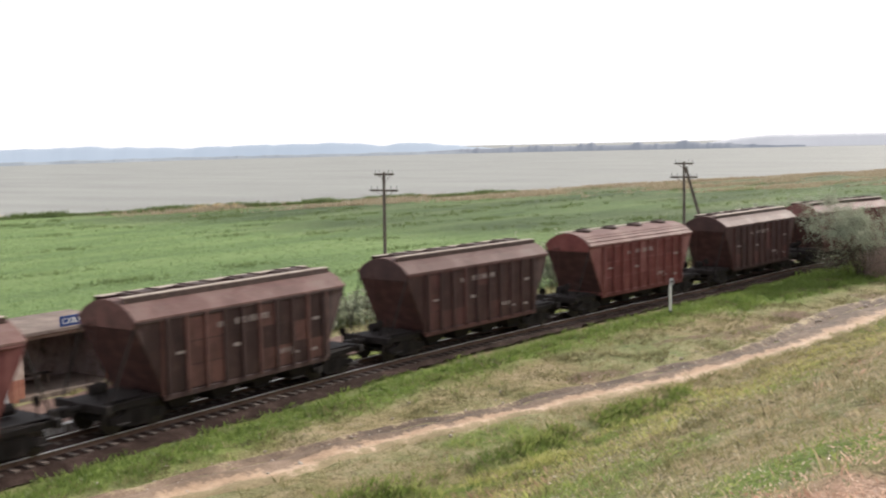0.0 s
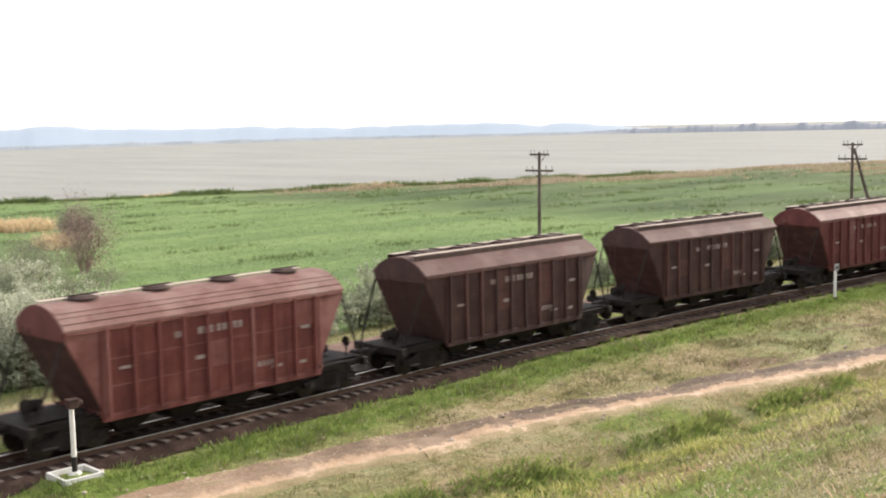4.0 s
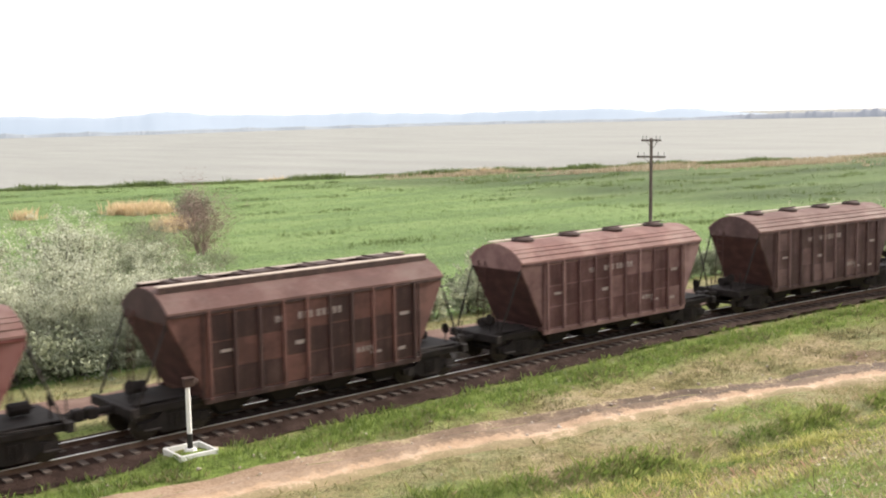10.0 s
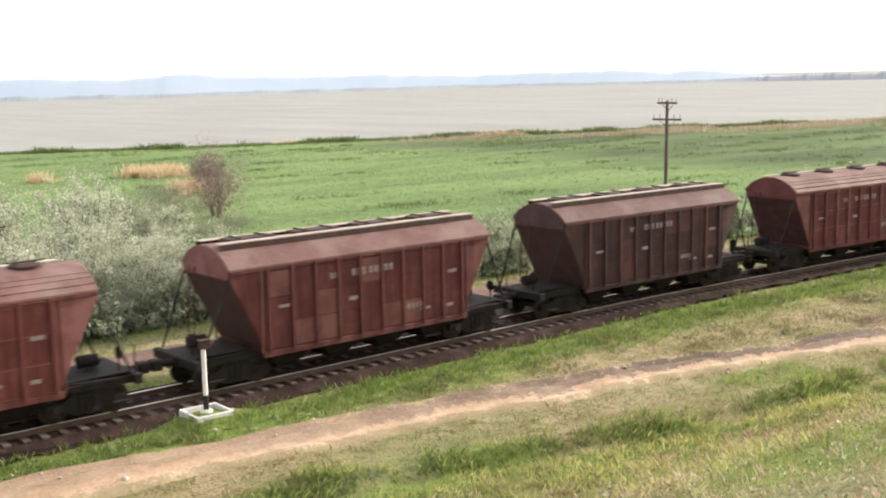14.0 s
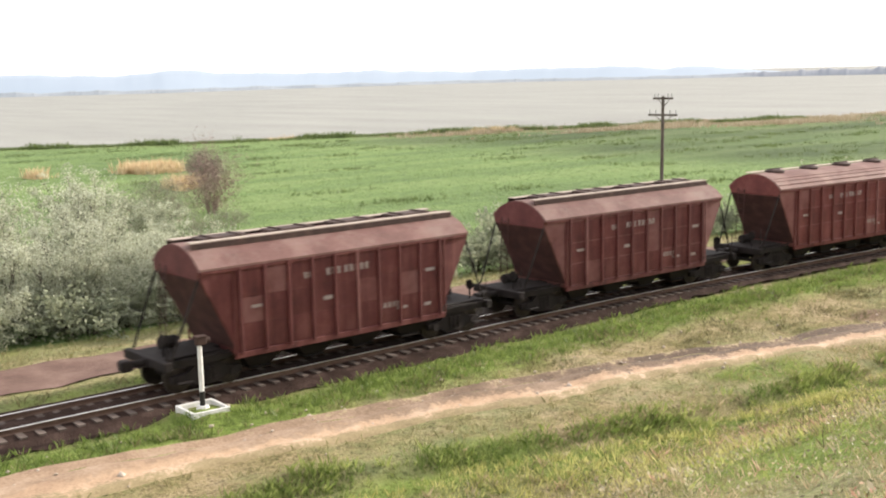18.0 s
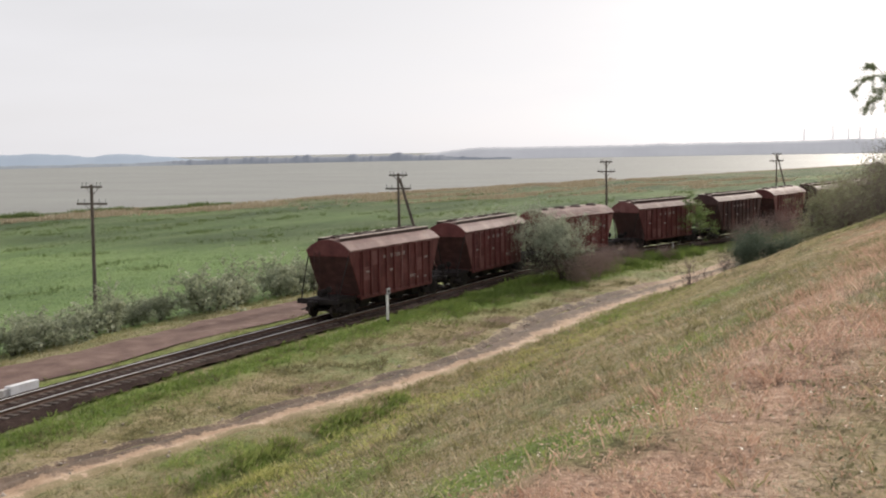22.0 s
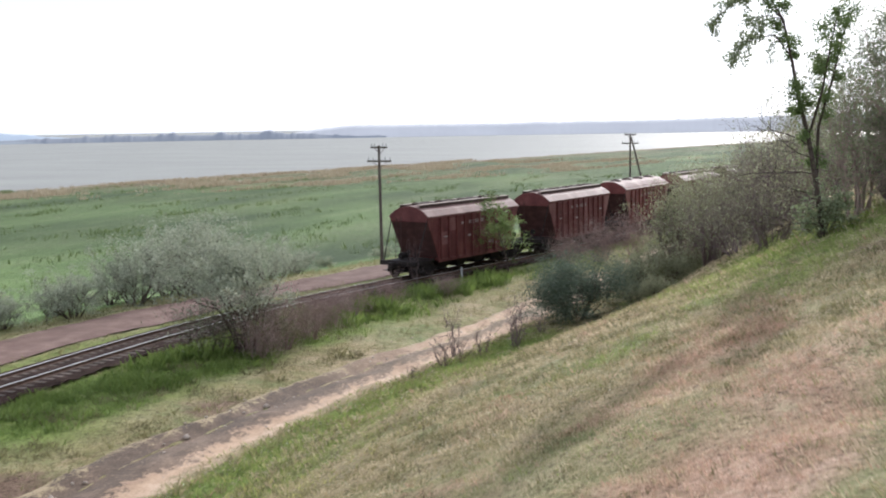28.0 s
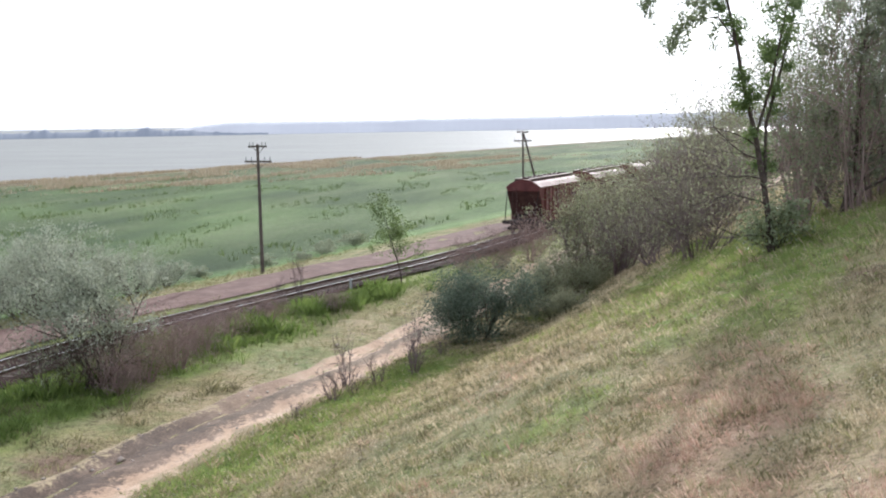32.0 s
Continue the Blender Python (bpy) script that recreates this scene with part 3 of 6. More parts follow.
def bx(bm, x0, x1, y0, y1, z0, z1, bevel=0.0, m=None):
    """A box between two corners, its edges bevelled."""
    r = bmesh.ops.create_cube(bm, size=1)
    vs = r["verts"]
    for v in vs:
        v.co = Vector(((x0 + x1) / 2 + v.co.x * (x1 - x0), (y0 + y1) / 2 + v.co.y * (y1 - y0), (z0 + z1) / 2 + v.co.z * (z1 - z0)))
    if bevel:
        es = list({e for v in vs for e in v.link_edges})
        vs = bmesh.ops.bevel(bm, geom=es, offset=bevel, segments=1, affect="EDGES")["verts"]
    if m is not None:
        bmesh.ops.transform(bm, matrix=m, verts=list(set(vs)))
    return bm


def rod(bm, a, b, r0, r1=None, n=6):
    """A tapered rod from a to b."""
    a, b = Vector(a), Vector(b)
    r1 = r0 if r1 is None else r1
    q = (b - a).to_track_quat("Z", "Y")
    ring = []
    for p, r in ((a, r0), (b, r1)):
        ring.append([bm.verts.new(p + q @ Vector((math.cos(k * math.tau / n) * r, math.sin(k * math.tau / n) * r, 0))) for k in range(n)])
    for k in range(n):
        bm.faces.new((ring[0][k], ring[0][(k + 1) % n], ring[1][(k + 1) % n], ring[1][k]))
    bm.faces.new(ring[0][::-1])
    bm.faces.new(ring[1])
    return bm


def loft(bm, sections, closed_ends=True):
    """Skins equal rings of points."""
    rings = [[bm.verts.new(p) for p in s] for s in sections]
    for a, b in zip(rings, rings[1:]):
        for k in range(len(a)):
            j = (k + 1) % len(a)
            bm.faces.new((a[k], a[j], b[j], b[k]))
    if closed_ends:
        bm.faces.new(rings[0][::-1])
        bm.faces.new(rings[-1])
    bmesh.ops.recalc_face_normals(bm, faces=bm.faces)
    return bm


def from_arrays(name, verts, faces, material):
    """A mesh from arrays: verts n x 3, faces m x 3 or m x 4."""
    me = bpy.data.meshes.new(name)
    n, k = faces.shape
    me.vertices.add(len(verts))
    me.vertices.foreach_set("co", np.ascontiguousarray(verts, dtype=np.float32).ravel())
    me.loops.add(n * k)
    me.loops.foreach_set("vertex_index", np.ascontiguousarray(faces, dtype=np.int32).ravel())
    me.polygons.add(n)
    me.polygons.foreach_set("loop_start", np.arange(n, dtype=np.int32) * k)
    me.update(calc_edges=True)
    me.materials.append(material)
    return me


def strip(name, xs, across, height, material, uv_span=None):
    """A ribbon along the track: across gives offsets, height(x, y) its surface."""
    rows = np.array([[(x, y, 0) for y in across(x)] for x in xs], float)
    rows[..., 2] = height(rows[..., 0], rows[..., 1])
    n, k = rows.shape[:2]
    i = (np.arange(n - 1)[:, None] * k + np.arange(k - 1)).ravel()
    me = from_arrays(name, rows.reshape(-1, 3), np.stack([i, i + k, i + k + 1, i + 1], 1), material)
    for p in me.polygons:
        p.use_smooth = True
    if uv_span:
        uv = me.uv_layers.new(name="UVMap")
        idx = np.empty(len(me.loops), np.int32)
        me.loops.foreach_get("vertex_index", idx)
        co = np.stack([(rows.reshape(-1, 3)[idx, 0] - uv_span[0]) / (uv_span[1] - uv_span[0]), (idx % k) / (k - 1)], 1)
        uv.data.foreach_set("uv", co.astype(np.float32).ravel())
    return me


# ---- ground, water, distance ----
def ticks(*spans):
    out = []
    for a, b, step in spans:
        out += list(np.arange(a, b, step))
    return np.array(out + [spans[-1][1]], float)


def build_ground():
    xs = ticks((-4800, -800, 400), (-800, -100, 50), (-100, -12, 4), (-12, 135, 0.5), (135, 260, 4), (260, 700, 20), (700, 1500, 50), (1500, 4800, 300))
    ys = ticks((-1500, -200, 130), (-200, -40, 10), (-40, -16, 2), (-16, 40, 0.5), (40, 62, 0.8), (62, 130, 3), (130, 320, 5), (320, 1500, 60), (1500, 4800, 300))
    x, y = np.meshgrid(xs, ys, indexing="ij")
    z = ground_z(x, y)
    n, k = x.shape
    i = (np.arange(n - 1)[:, None] * k + np.arange(k - 1)).ravel()
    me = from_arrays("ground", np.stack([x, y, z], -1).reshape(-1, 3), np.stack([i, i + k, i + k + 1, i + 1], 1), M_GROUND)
    me.polygons.foreach_set("use_smooth", np.ones(len(me.polygons), bool))
    q, d, r = y - track_y(x), y - shoulder_y(x), y - road_y(x)
    wob = lumps(x, y, 2.3, 0.7)
    # shares of dry grass, lush grass and bare soil
    near = q < 0
    dry = np.where(near, 0.75 + 0.25 * lumps(x, y, 4, 3), np.where(q < 11.3, 0.65, 0.0))
    dry = np.maximum(dry, np.where((y - shore_y(x) > -12 - 50 * smooth(120, 220, x)) & (x > 60), 0.25 + 0.1 * smooth(130, 230, x) + 0.4 * lumps(x, y, 30, 5.0), 0) * (q > 20) * (1 - 0.8 * smooth(80, 120, x)) * (y < shore_y(x) + 10))
    brown = smooth(120, 190, x) * smooth(28, 60, q) * (0.30 + 0.2 * lumps(x * 0.4, y, 8, 3.0)) * (y < shore_y(x) + 10)
    olive = 1 - 0.5 * smooth(90, 104, x)
    lush = np.where(near, np.exp(-((q + 3.4 + 0.5 * wob) / 1.7) ** 2), 0) * olive
    lush = np.maximum(lush, hill_green(x, y) * near * (y < road_y(x) - 1.6))
    lush = np.maximum(lush, smooth(55, 75, x) * np.exp(-((q + 5.0 + 0.6 * wob) / 2.4) ** 2) * (0.75 + 0.3 * lumps(x, y, 3.0, 1.4)) * near * olive)
    lush = np.maximum(lush, smooth(58, 70, x) * (0.72 + 0.3 * lumps(x, y, 1.6, 2.4)) * near * smooth(3.6, 5.6, r) * olive)
    lush = np.maximum(lush, np.exp(-((q - 10.8) / 1.5) ** 2) * 0.5 * (q > 0))
    lush = np.maximum(lush, np.exp(-((q - 2.3 + 0.2 * wob) / 0.5) ** 2) * 0.7 * (q > 0))
    soil = np.exp(-(q / 1.75) ** 4) * 0.9
    soil = np.maximum(soil, smooth(0.5, 0.9, lumps(x, y, 2.9, 6.0)) * 0.55 * (d < 9) * near)
    soil = np.maximum(soil, np.maximum(spot(x, y, 54.5, 26.0 + 0.5 * wob, 4, 0.6, -12), spot(x, y, 59, 24.4 + 0.4 * wob, 4, 0.5, -14)) * 0.7)
    soil = np.maximum(soil, smooth(30, 45, x) * smooth(88, 72, x) * np.exp(-((r - 2.7 + 0.5 * wob) / 1.4) ** 2) * smooth(-0.1, 0.45, lumps(x * 0.6, y, 1.7, 8.0)) * 0.75)
    soil = np.maximum(soil, brown)
    width = 1 + 2.6 * smooth(180, 320, x)
    soil = np.maximum(soil, smooth(100, 150, x) * smooth(-32, -12, (y - shore_y(x)) / width) * (0.62 + 0.12 * lumps(x * 0.3, y, 6, 2.0)) * (q > 20))
    cover = np.stack([np.clip(dry, 0, 1), np.clip(lush, 0, 1), np.clip(soil, 0, 1), hill_pink(x, y) * near], -1)
    me.attributes.new("cover", "FLOAT_COLOR", "POINT").data.foreach_set("color", cover.astype(np.float32).ravel())
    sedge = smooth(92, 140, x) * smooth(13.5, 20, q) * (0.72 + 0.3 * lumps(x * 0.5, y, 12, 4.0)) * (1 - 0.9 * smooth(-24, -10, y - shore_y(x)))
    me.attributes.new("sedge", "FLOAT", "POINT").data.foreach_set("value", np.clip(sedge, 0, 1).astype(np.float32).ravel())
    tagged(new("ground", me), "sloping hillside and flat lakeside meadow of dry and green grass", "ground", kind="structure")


def build_water():
    bm = bmesh.new()
    for p in ((-4700, 20, -3), (1600, -1400, -3), (4700, -1400, -3), (4700, 4700, -3), (-4700, 4700, -3)):
        bm.verts.new(p)
    bm.faces.new(bm.verts)
    tagged(part("water", bm, M_WATER), "wide shallow lake, milky grey-brown water glinting in the haze", "lake", kind="structure")


def ridge(name, radius, az0, az1, height, base, step, material, label, seed, depth=60.0):
    """A long low landform seen over the lake, from azimuth az0 to az1 degrees."""
    n = int((az1 - az0) / step) + 1
    az = np.radians(np.linspace(az0, az1, n))
    h = np.array([height(math.degrees(a), k) for k, a in enumerate(az)])
    rings = []
    for dr, f in ((0, 0.0), (depth * 0.3, 0.75), (depth * 0.6, 1.0), (depth, 0.9)):
        r = radius + dr if not callable(radius) else np.array([radius(math.degrees(a)) for a in az]) + dr
        rings.append(np.stack([r * np.sin(az), r * np.cos(az), base + np.maximum(h, 0.02) * f], -1))
    v = np.concatenate(rings)
    i = (np.arange(3)[:, None] * n + np.arange(n - 1)).ravel()
    me = from_arrays(name, v, np.stack([i, i + 1, i + n + 1, i + n], 1), material)
    return tagged(new(name, me), label, "distant land", kind="structure")


def build_distance():
    def shore_line(a):
        return float(np.interp(a, [10, 25, 32, 40, 60], [1040, 1070, 1190, 1330, 1400]))

    def hill_line(a):
        return shore_line(a) + 250

    def hills(a, k):
        peaks = 3.5 * math.exp(-((a - 25.6) / 2.2) ** 2) + 2.8 * math.exp(-((a - 42.5) / 1.6) ** 2) + 3.0 * math.exp(-((a - 46.5) / 1.5) ** 2) + 2.4 * math.exp(-((a - 51.2) / 1.0) ** 2)
        top = 21.5 - 0.3 * (a - 20) + peaks + 3.0 * noise.noise((a * 0.33, 7.7, 0)) + 2.6 * noise.noise((a * 0.9, 1.7, 0)) + 0.8 * noise.noise((a * 3.1, 4.7, 0))
        top = 3.0 + (max(top, 6.0) - 3.0) * float(1 - smooth(51.5, 56, a))
        return 13.2 + (top - 13.2) * hill_line(a) / 1650
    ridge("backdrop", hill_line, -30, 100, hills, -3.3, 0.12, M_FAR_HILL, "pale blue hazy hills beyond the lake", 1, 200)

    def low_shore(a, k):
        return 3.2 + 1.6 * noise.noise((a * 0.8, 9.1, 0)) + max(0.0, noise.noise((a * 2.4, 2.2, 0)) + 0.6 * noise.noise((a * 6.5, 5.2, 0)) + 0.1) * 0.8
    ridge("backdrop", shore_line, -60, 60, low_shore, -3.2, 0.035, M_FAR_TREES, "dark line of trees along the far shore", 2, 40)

    def wooded_shore(a, k):
        clumps = max(0.0, noise.noise((a * 1.1, 2.2, 0)) + 0.7 * noise.noise((a * 3.5, 5.2, 0)) + 0.15)
        share = float(smooth(50, 57, a) * (1 - smooth(65, 69, a)))
        return 3.0 + share * (3.5 + 5.0 * clumps) + 0.5 * noise.noise((a * 5, 6.4, 0))
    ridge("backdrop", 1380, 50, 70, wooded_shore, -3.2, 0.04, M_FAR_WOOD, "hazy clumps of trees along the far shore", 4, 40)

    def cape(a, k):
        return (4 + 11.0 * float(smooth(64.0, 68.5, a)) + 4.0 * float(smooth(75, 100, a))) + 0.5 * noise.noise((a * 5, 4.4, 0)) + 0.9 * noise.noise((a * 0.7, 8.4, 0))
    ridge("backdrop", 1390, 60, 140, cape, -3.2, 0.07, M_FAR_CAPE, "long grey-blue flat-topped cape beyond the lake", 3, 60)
    random.seed(5)
    for a, h in ((84.1, 9), (85.4, 11), (86.1, 9), (86.6, 10), (87.3, 8), (87.9, 11), (89.0, 10)):
        r = 1430
        bm = bmesh.new()
        p = Vector((r * math.sin(radians(a)), r * math.cos(radians(a)), 10))
        rod(bm, p, p + Vector((0, 0, h + 8)), 0.6, 0.4, 4)
        if random.random() < 0.6:
            rod(bm, p + Vector((0, 0, h + 6)), p + Vector((2, -4, h + 10)), 0.45, 0.3, 4)
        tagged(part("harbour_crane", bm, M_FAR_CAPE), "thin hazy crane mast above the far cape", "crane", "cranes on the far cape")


build_ground()
build_water()
build_distance()


# ---- railway ----
def along(x):
    """The frame of the track at x: centre and heading in radians."""
    y0, y1 = track_y(x - 0.5), track_y(x + 0.5)
    return Vector((x, float(track_y(x)), 0)), math.atan2(float(y1 - y0), 1.0)


def track_pose(x, lateral=0.0, z=0.0):
    c, a = along(x)
    return Matrix.Translation(c) @ Matrix.Rotation(a, 4, "Z") @ Matrix.Translation((0, lateral, z))


def build_track():
    bed = tagged(new("railway_track"), "single railway track with concrete sleepers on dark ballast", "railway", kind="structure")
    xs = ticks((-60, -4, 4), (-4, 140, 0.5), (140, 420, 4))
    rng = np.random.default_rng(3)

    def bed_across(x):
        w = rng.uniform(-0.14, 0.14, 2)
        c, e = float(track_y(x)), 0.4 * float(smooth(45, 30, x))
        return [c + o for o in (-1.72 - e + w[0], -1.58 - e + w[0] * 0.5, -1.3 - e * 0.5, -0.7, 0, 0.7, 1.3, 1.7, 2.0 + 0.6 * w[1])]

    def bed_height(x, y):
        q = np.abs(y - track_y(x))
        return np.interp(y - track_y(x), [-2.4, -1.7, -1.3, 0, 1.7, 2.1], [-0.5, -0.3, -0.178, -0.172, -0.19, -0.42]) + rng.uniform(-0.012, 0.012, q.shape)
    part("ballast_bed", strip("ballast_bed", xs, bed_across, bed_height, M_BALLAST), None, bed)
    for side in (-0.76, 0.76):
        for name, half, z0, z1, mat in (("rail", 0.034, -0.175, -0.005, M_RAIL), ("rail_head", 0.036, -0.035, 0.0, M_RAILTOP)):
            bm = bmesh.new()
            rings = []
            for x in ticks((-60, 420, 4)):
                m = track_pose(x)
                if name == "rail":
                    shape = ((-0.07, -0.175), (0.07, -0.175), (0.07, -0.16), (0.012, -0.14), (0.012, -0.05), (0.034, -0.04), (0.034, -0.006), (-0.034, -0.006), (-0.034, -0.04), (-0.012, -0.05), (-0.012, -0.14), (-0.07, -0.16))
                else:
                    shape = ((-0.036, -0.008), (0.036, -0.008), (0.034, 0.004), (-0.034, 0.004))
                rings.append([m @ Vector((0, side + a, b)) for a, b in shape])
            loft(bm, rings)
            part(name, bm, mat, bed, "polished steel rail head" if name == "rail_head" else "")
    bm = bmesh.new()
    ends = ((-1.35, -0.22), (-1.35, -0.17), (-0.55, -0.165), (-0.2, -0.19), (0.2, -0.19), (0.55, -0.165), (1.35, -0.17), (1.35, -0.22))
    loft(bm, [[(-0.105, a, b) for a, b in ends], [(0.105, a, b) for a, b in ends]])
    me = mesh_of("sleeper", bm, M_SLEEPER)
    random.seed(11)
    for k in range(300):
        s = part("sleeper", me, None, bed)
        s.matrix_basis = track_pose(-4 + k * 0.56 + random.uniform(-0.03, 0.03), random.uniform(-0.03, 0.03), random.uniform(-0.008, 0.008)) @ pose(0, 0, 0, 0, 0, random.uniform(-1, 1))
    return bed


def build_road():
    rng = np.random.default_rng(8)
    xs = ticks((-80, -6, 4), (-6, 130, 0.6), (130, 260, 5))

    def across(x):
        c, w = float(road_y(x)), 2.55 + 0.25 * math.sin(x * 0.31) + 0.25 * math.sin(x * 0.83)
        w = w + 0.3 * float(smooth(30, 5, x)) + 0.95 * float(smooth(45, 70, x)) + 0.8 * float(smooth(52, 68, x) * smooth(92, 76, x))
        c = c + 0.15 * float(smooth(52, 68, x) * smooth(92, 76, x))
        return [c + (k / 14 - 0.5) * w for k in range(15)]

    def height(x, y):
        u = np.tile(np.arange(15) / 14, (x.shape[0], 1))
        rut = -0.07 * np.exp(-((u - 0.3) / 0.1) ** 2) - 0.13 * np.exp(-((u - 0.72) / 0.1) ** 2) + 0.02 * np.exp(-((u - 0.5) / 0.06) ** 2)
        edge = -0.24 * np.clip((np.abs(u - 0.5) - 0.38) / 0.12, 0, 1)
        return ground_z(x, y) + 0.13 + rut + edge + rng.uniform(-0.012, 0.012, u.shape)
    me = strip("dirt_road", xs, across, height, M_ROAD, (0, 150))
    tagged(new("dirt_road", me), "rutted sandy dirt road with one dark damp rut, bank shadow in its colour", "road", kind="structure")


def build_path():
    rng = np.random.default_rng(9)
    xs = ticks((-60, -4, 4), (-4, 140, 0.8), (140, 400, 5))

    def across(x):
        c, w = float(track_y(x)), rng.uniform(-0.05, 0.05, 2)
        a, b = 2.75 + 0.9 * float(smooth(40, 15, x)) + w[0] + 0.2 * math.sin(x * 0.4), 6.6 + w[1] + 0.3 * math.sin(x * 0.23)
        return [c + a + (b - a) * k / 6 for k in range(7)]

    def height(x, y):
        return ground_z(x, y) + 0.05 + 0.02 * lumps(x, y, 0.8, 2.0)
    me = strip("gravel_path", xs, across, height, M_PATH)
    tagged(new("gravel_path", me), "red-brown gravel strip beside the railway track", "path", kind="structure")


def build_platform():
    """A low halt platform: a whitewashed concrete edge and a gravel top."""
    top = tagged(new("halt_platform"), "low station platform with whitewashed edge and brown gravel top", "platform")
    x0, x1 = 18.4, 36.6
    n = 10
    step = (x1 - x0) / n
    random.seed(2)
    for k in range(n):
        bm = bmesh.new()
        bx(bm, 0.01, step - 0.012, 2.0, 2.27, -0.5, 0.03, 0.015)
        slab = part("edge_slab", bm, M_EDGE, top)
        slab.matrix_basis = track_pose(x0 + k * step, 0, random.uniform(-0.012, 0.012))
    bm = bmesh.new()
    bx(bm, -0.2, 0, 2.0, 3.3, -0.5, 0.05, 0.015)
    part("end_slab", bm, M_WHITEWASH, top).matrix_basis = track_pose(x0)
    bm = bmesh.new()
    bx(bm, 0, 1.7, 1.99, 2.32, -0.5, 0.1, 0.015)
    part("end_slab", bm, M_WHITEWASH, top, "taller whitewashed end block").matrix_basis = track_pose(x1)
    bm = bmesh.new()
    rings = []
    for k in range(n + 1):
        m = track_pose(x0 + k * step)
        rings.append([m @ Vector((0, a, b)) for a, b in ((2.27, -0.5), (2.27, 0.0), (2.8, 0.015), (3.3, -0.01), (3.9, -0.11), (3.9, -0.5))])
    loft(bm, rings)
    part("gravel_top", bm, M_PATH, top)


def build_shelter():
    """An open-fronted waiting shelter with a flat slab roof and a name board."""
    s = tagged(new("waiting_shelter"), "small open-fronted railway shelter, whitewashed side wall, worn brick corners", "shelter")
    s.matrix_basis = Matrix.Translation((24.95, 41.2, -0.25)) @ Matrix.Rotation(along(27)[1], 4, "Z")
    w, d, h, t = 5.3, 3.3, 2.75, 0.25
    # back wall and thin added wall sheets carry the inner shade as colour
    for name, box, mat, lab in (("side_wall", (0, t, 0.35, d, 0, h), M_WHITEWASH, "whitewashed outer wall"), ("side_wall", (w - t, w, 0.35, d, 0, h), M_PLASTER, ""),
                                ("back_wall", (t, w - t, d - t, d, 0, h), M_INNER_SHADE, "plaster back wall with the shelter's inner shade in its colour"), ("inner_lining", (t + 0.003, t + 0.03, 0.4, d - t - 0.003, 0.23, h - 0.003), M_INNER_SHADE, ""), ("inner_lining", (w - t - 0.03, w - t - 0.003, 0.4, d - t - 0.003, 0.23, h - 0.003), M_INNER_SHADE, ""), ("floor_slab", (t, w - t, -0.02, d - t, 0, 0.22), M_SLAB, "raised concrete floor")):
        bm = bmesh.new()
        bx(bm, *box, 0.012)
        part(name, bm, mat, s, lab)
    for x0, x1 in ((0.0, 0.55), (w - 0.55, w)):
        bm = bmesh.new()
        bx(bm, x0, x1, 0, 0.345, 1.0, h, 0.015)
        pil = part("corner_pillar", bm, M_PLASTER, s, "plastered front pillar")
        random.seed(int(x0 * 10) + 3)
        for row in range(12):
            for k in range(2):
                bm = bmesh.new()
                off = 0.0 if row % 2 else 0.13
                a = x0 + k * 0.275
                bx(bm, a + 0.006, a + 0.269, -random.uniform(0.0, 0.012), 0.34, row * 0.083 + 0.006, row * 0.083 + 0.079, 0.006)
                part("brick", bm, M_BRICK, pil)
    bm = bmesh.new()
    bx(bm, -0.45, w + 0.08, -0.35, d + 0.3, h, h + 0.16, 0.02, pose(0, 0, 0, 1.2, 0, 0))
    part("roof_slab", bm, M_SLAB, s, "flat concrete roof slab with weathered top")
    bm = bmesh.new()
    bx(bm, 0.56, w - 0.56, 0.02, 0.3, h - 0.22, h - 0.003, 0.01)
    part("lintel", bm, M_PLASTER, s)
    bench = tagged(new("bench"), "plain dark wooden bench inside the shelter", "bench")
    for k in range(3):
        bm = bmesh.new()
        bx(bm, 0.7, 3.2, 1.85 + k * 0.16, 1.99 + k * 0.16, 0.62, 0.66, 0.008)
        part("slat", bm, M_PLANK, bench)
    for x in (0.9, 2.9):
        bm = bmesh.new()
        bx(bm, x, x + 0.12, 1.87, 2.3, 0.22, 0.62, 0.01)
        part("leg", bm, M_SLAB, bench)
    bench.matrix_basis = s.matrix_basis.copy()
    sign = part("name_board", bx(bmesh.new(), 2.15, 3.35, -0.30, -0.25, h + 0.17, h + 0.60, 0.01), M_BLUE, s, "blue station name board with white writing")
    for k, letter in enumerate("CX"):
        text = bpy.data.curves.new("letter", "FONT")
        text.body, text.size, text.extrude = letter, 0.34, 0.004
        rough = bpy.data.objects.new("letter", text)
        me = bpy.data.meshes.new_from_object(rough)
        bpy.data.objects.remove(rough)
        me.transform(pose(2.24 + k * 0.235, -0.305, h + 0.265, 90))
        me.materials.clear()
        me.materials.append(M_WHITE)
        part("letter", me, None, sign)
    random.seed(4)
    x = 2.74
    while x < 3.22:
        wd = random.uniform(0.08, 0.13)
        bm = bmesh.new()
        bx(bm, x, x + wd * 0.35, -0.306, -0.30, h + 0.27, h + 0.50)
        bx(bm, x + wd * 0.35, x + wd, -0.306, -0.30, h + 0.27 + random.choice((0, 0.09, 0.16)), h + 0.34 + random.choice((0, 0.09, 0.16)))
        part("letter_bar", bm, M_WHITE, sign)
        x += wd + 0.05
    for x in (2.4, 3.1):
        part("bracket", rod(bmesh.new(), (x, -0.22, h + 0.12), (x, -0.22, h + 0.58), 0.02), M_BLACK, s)


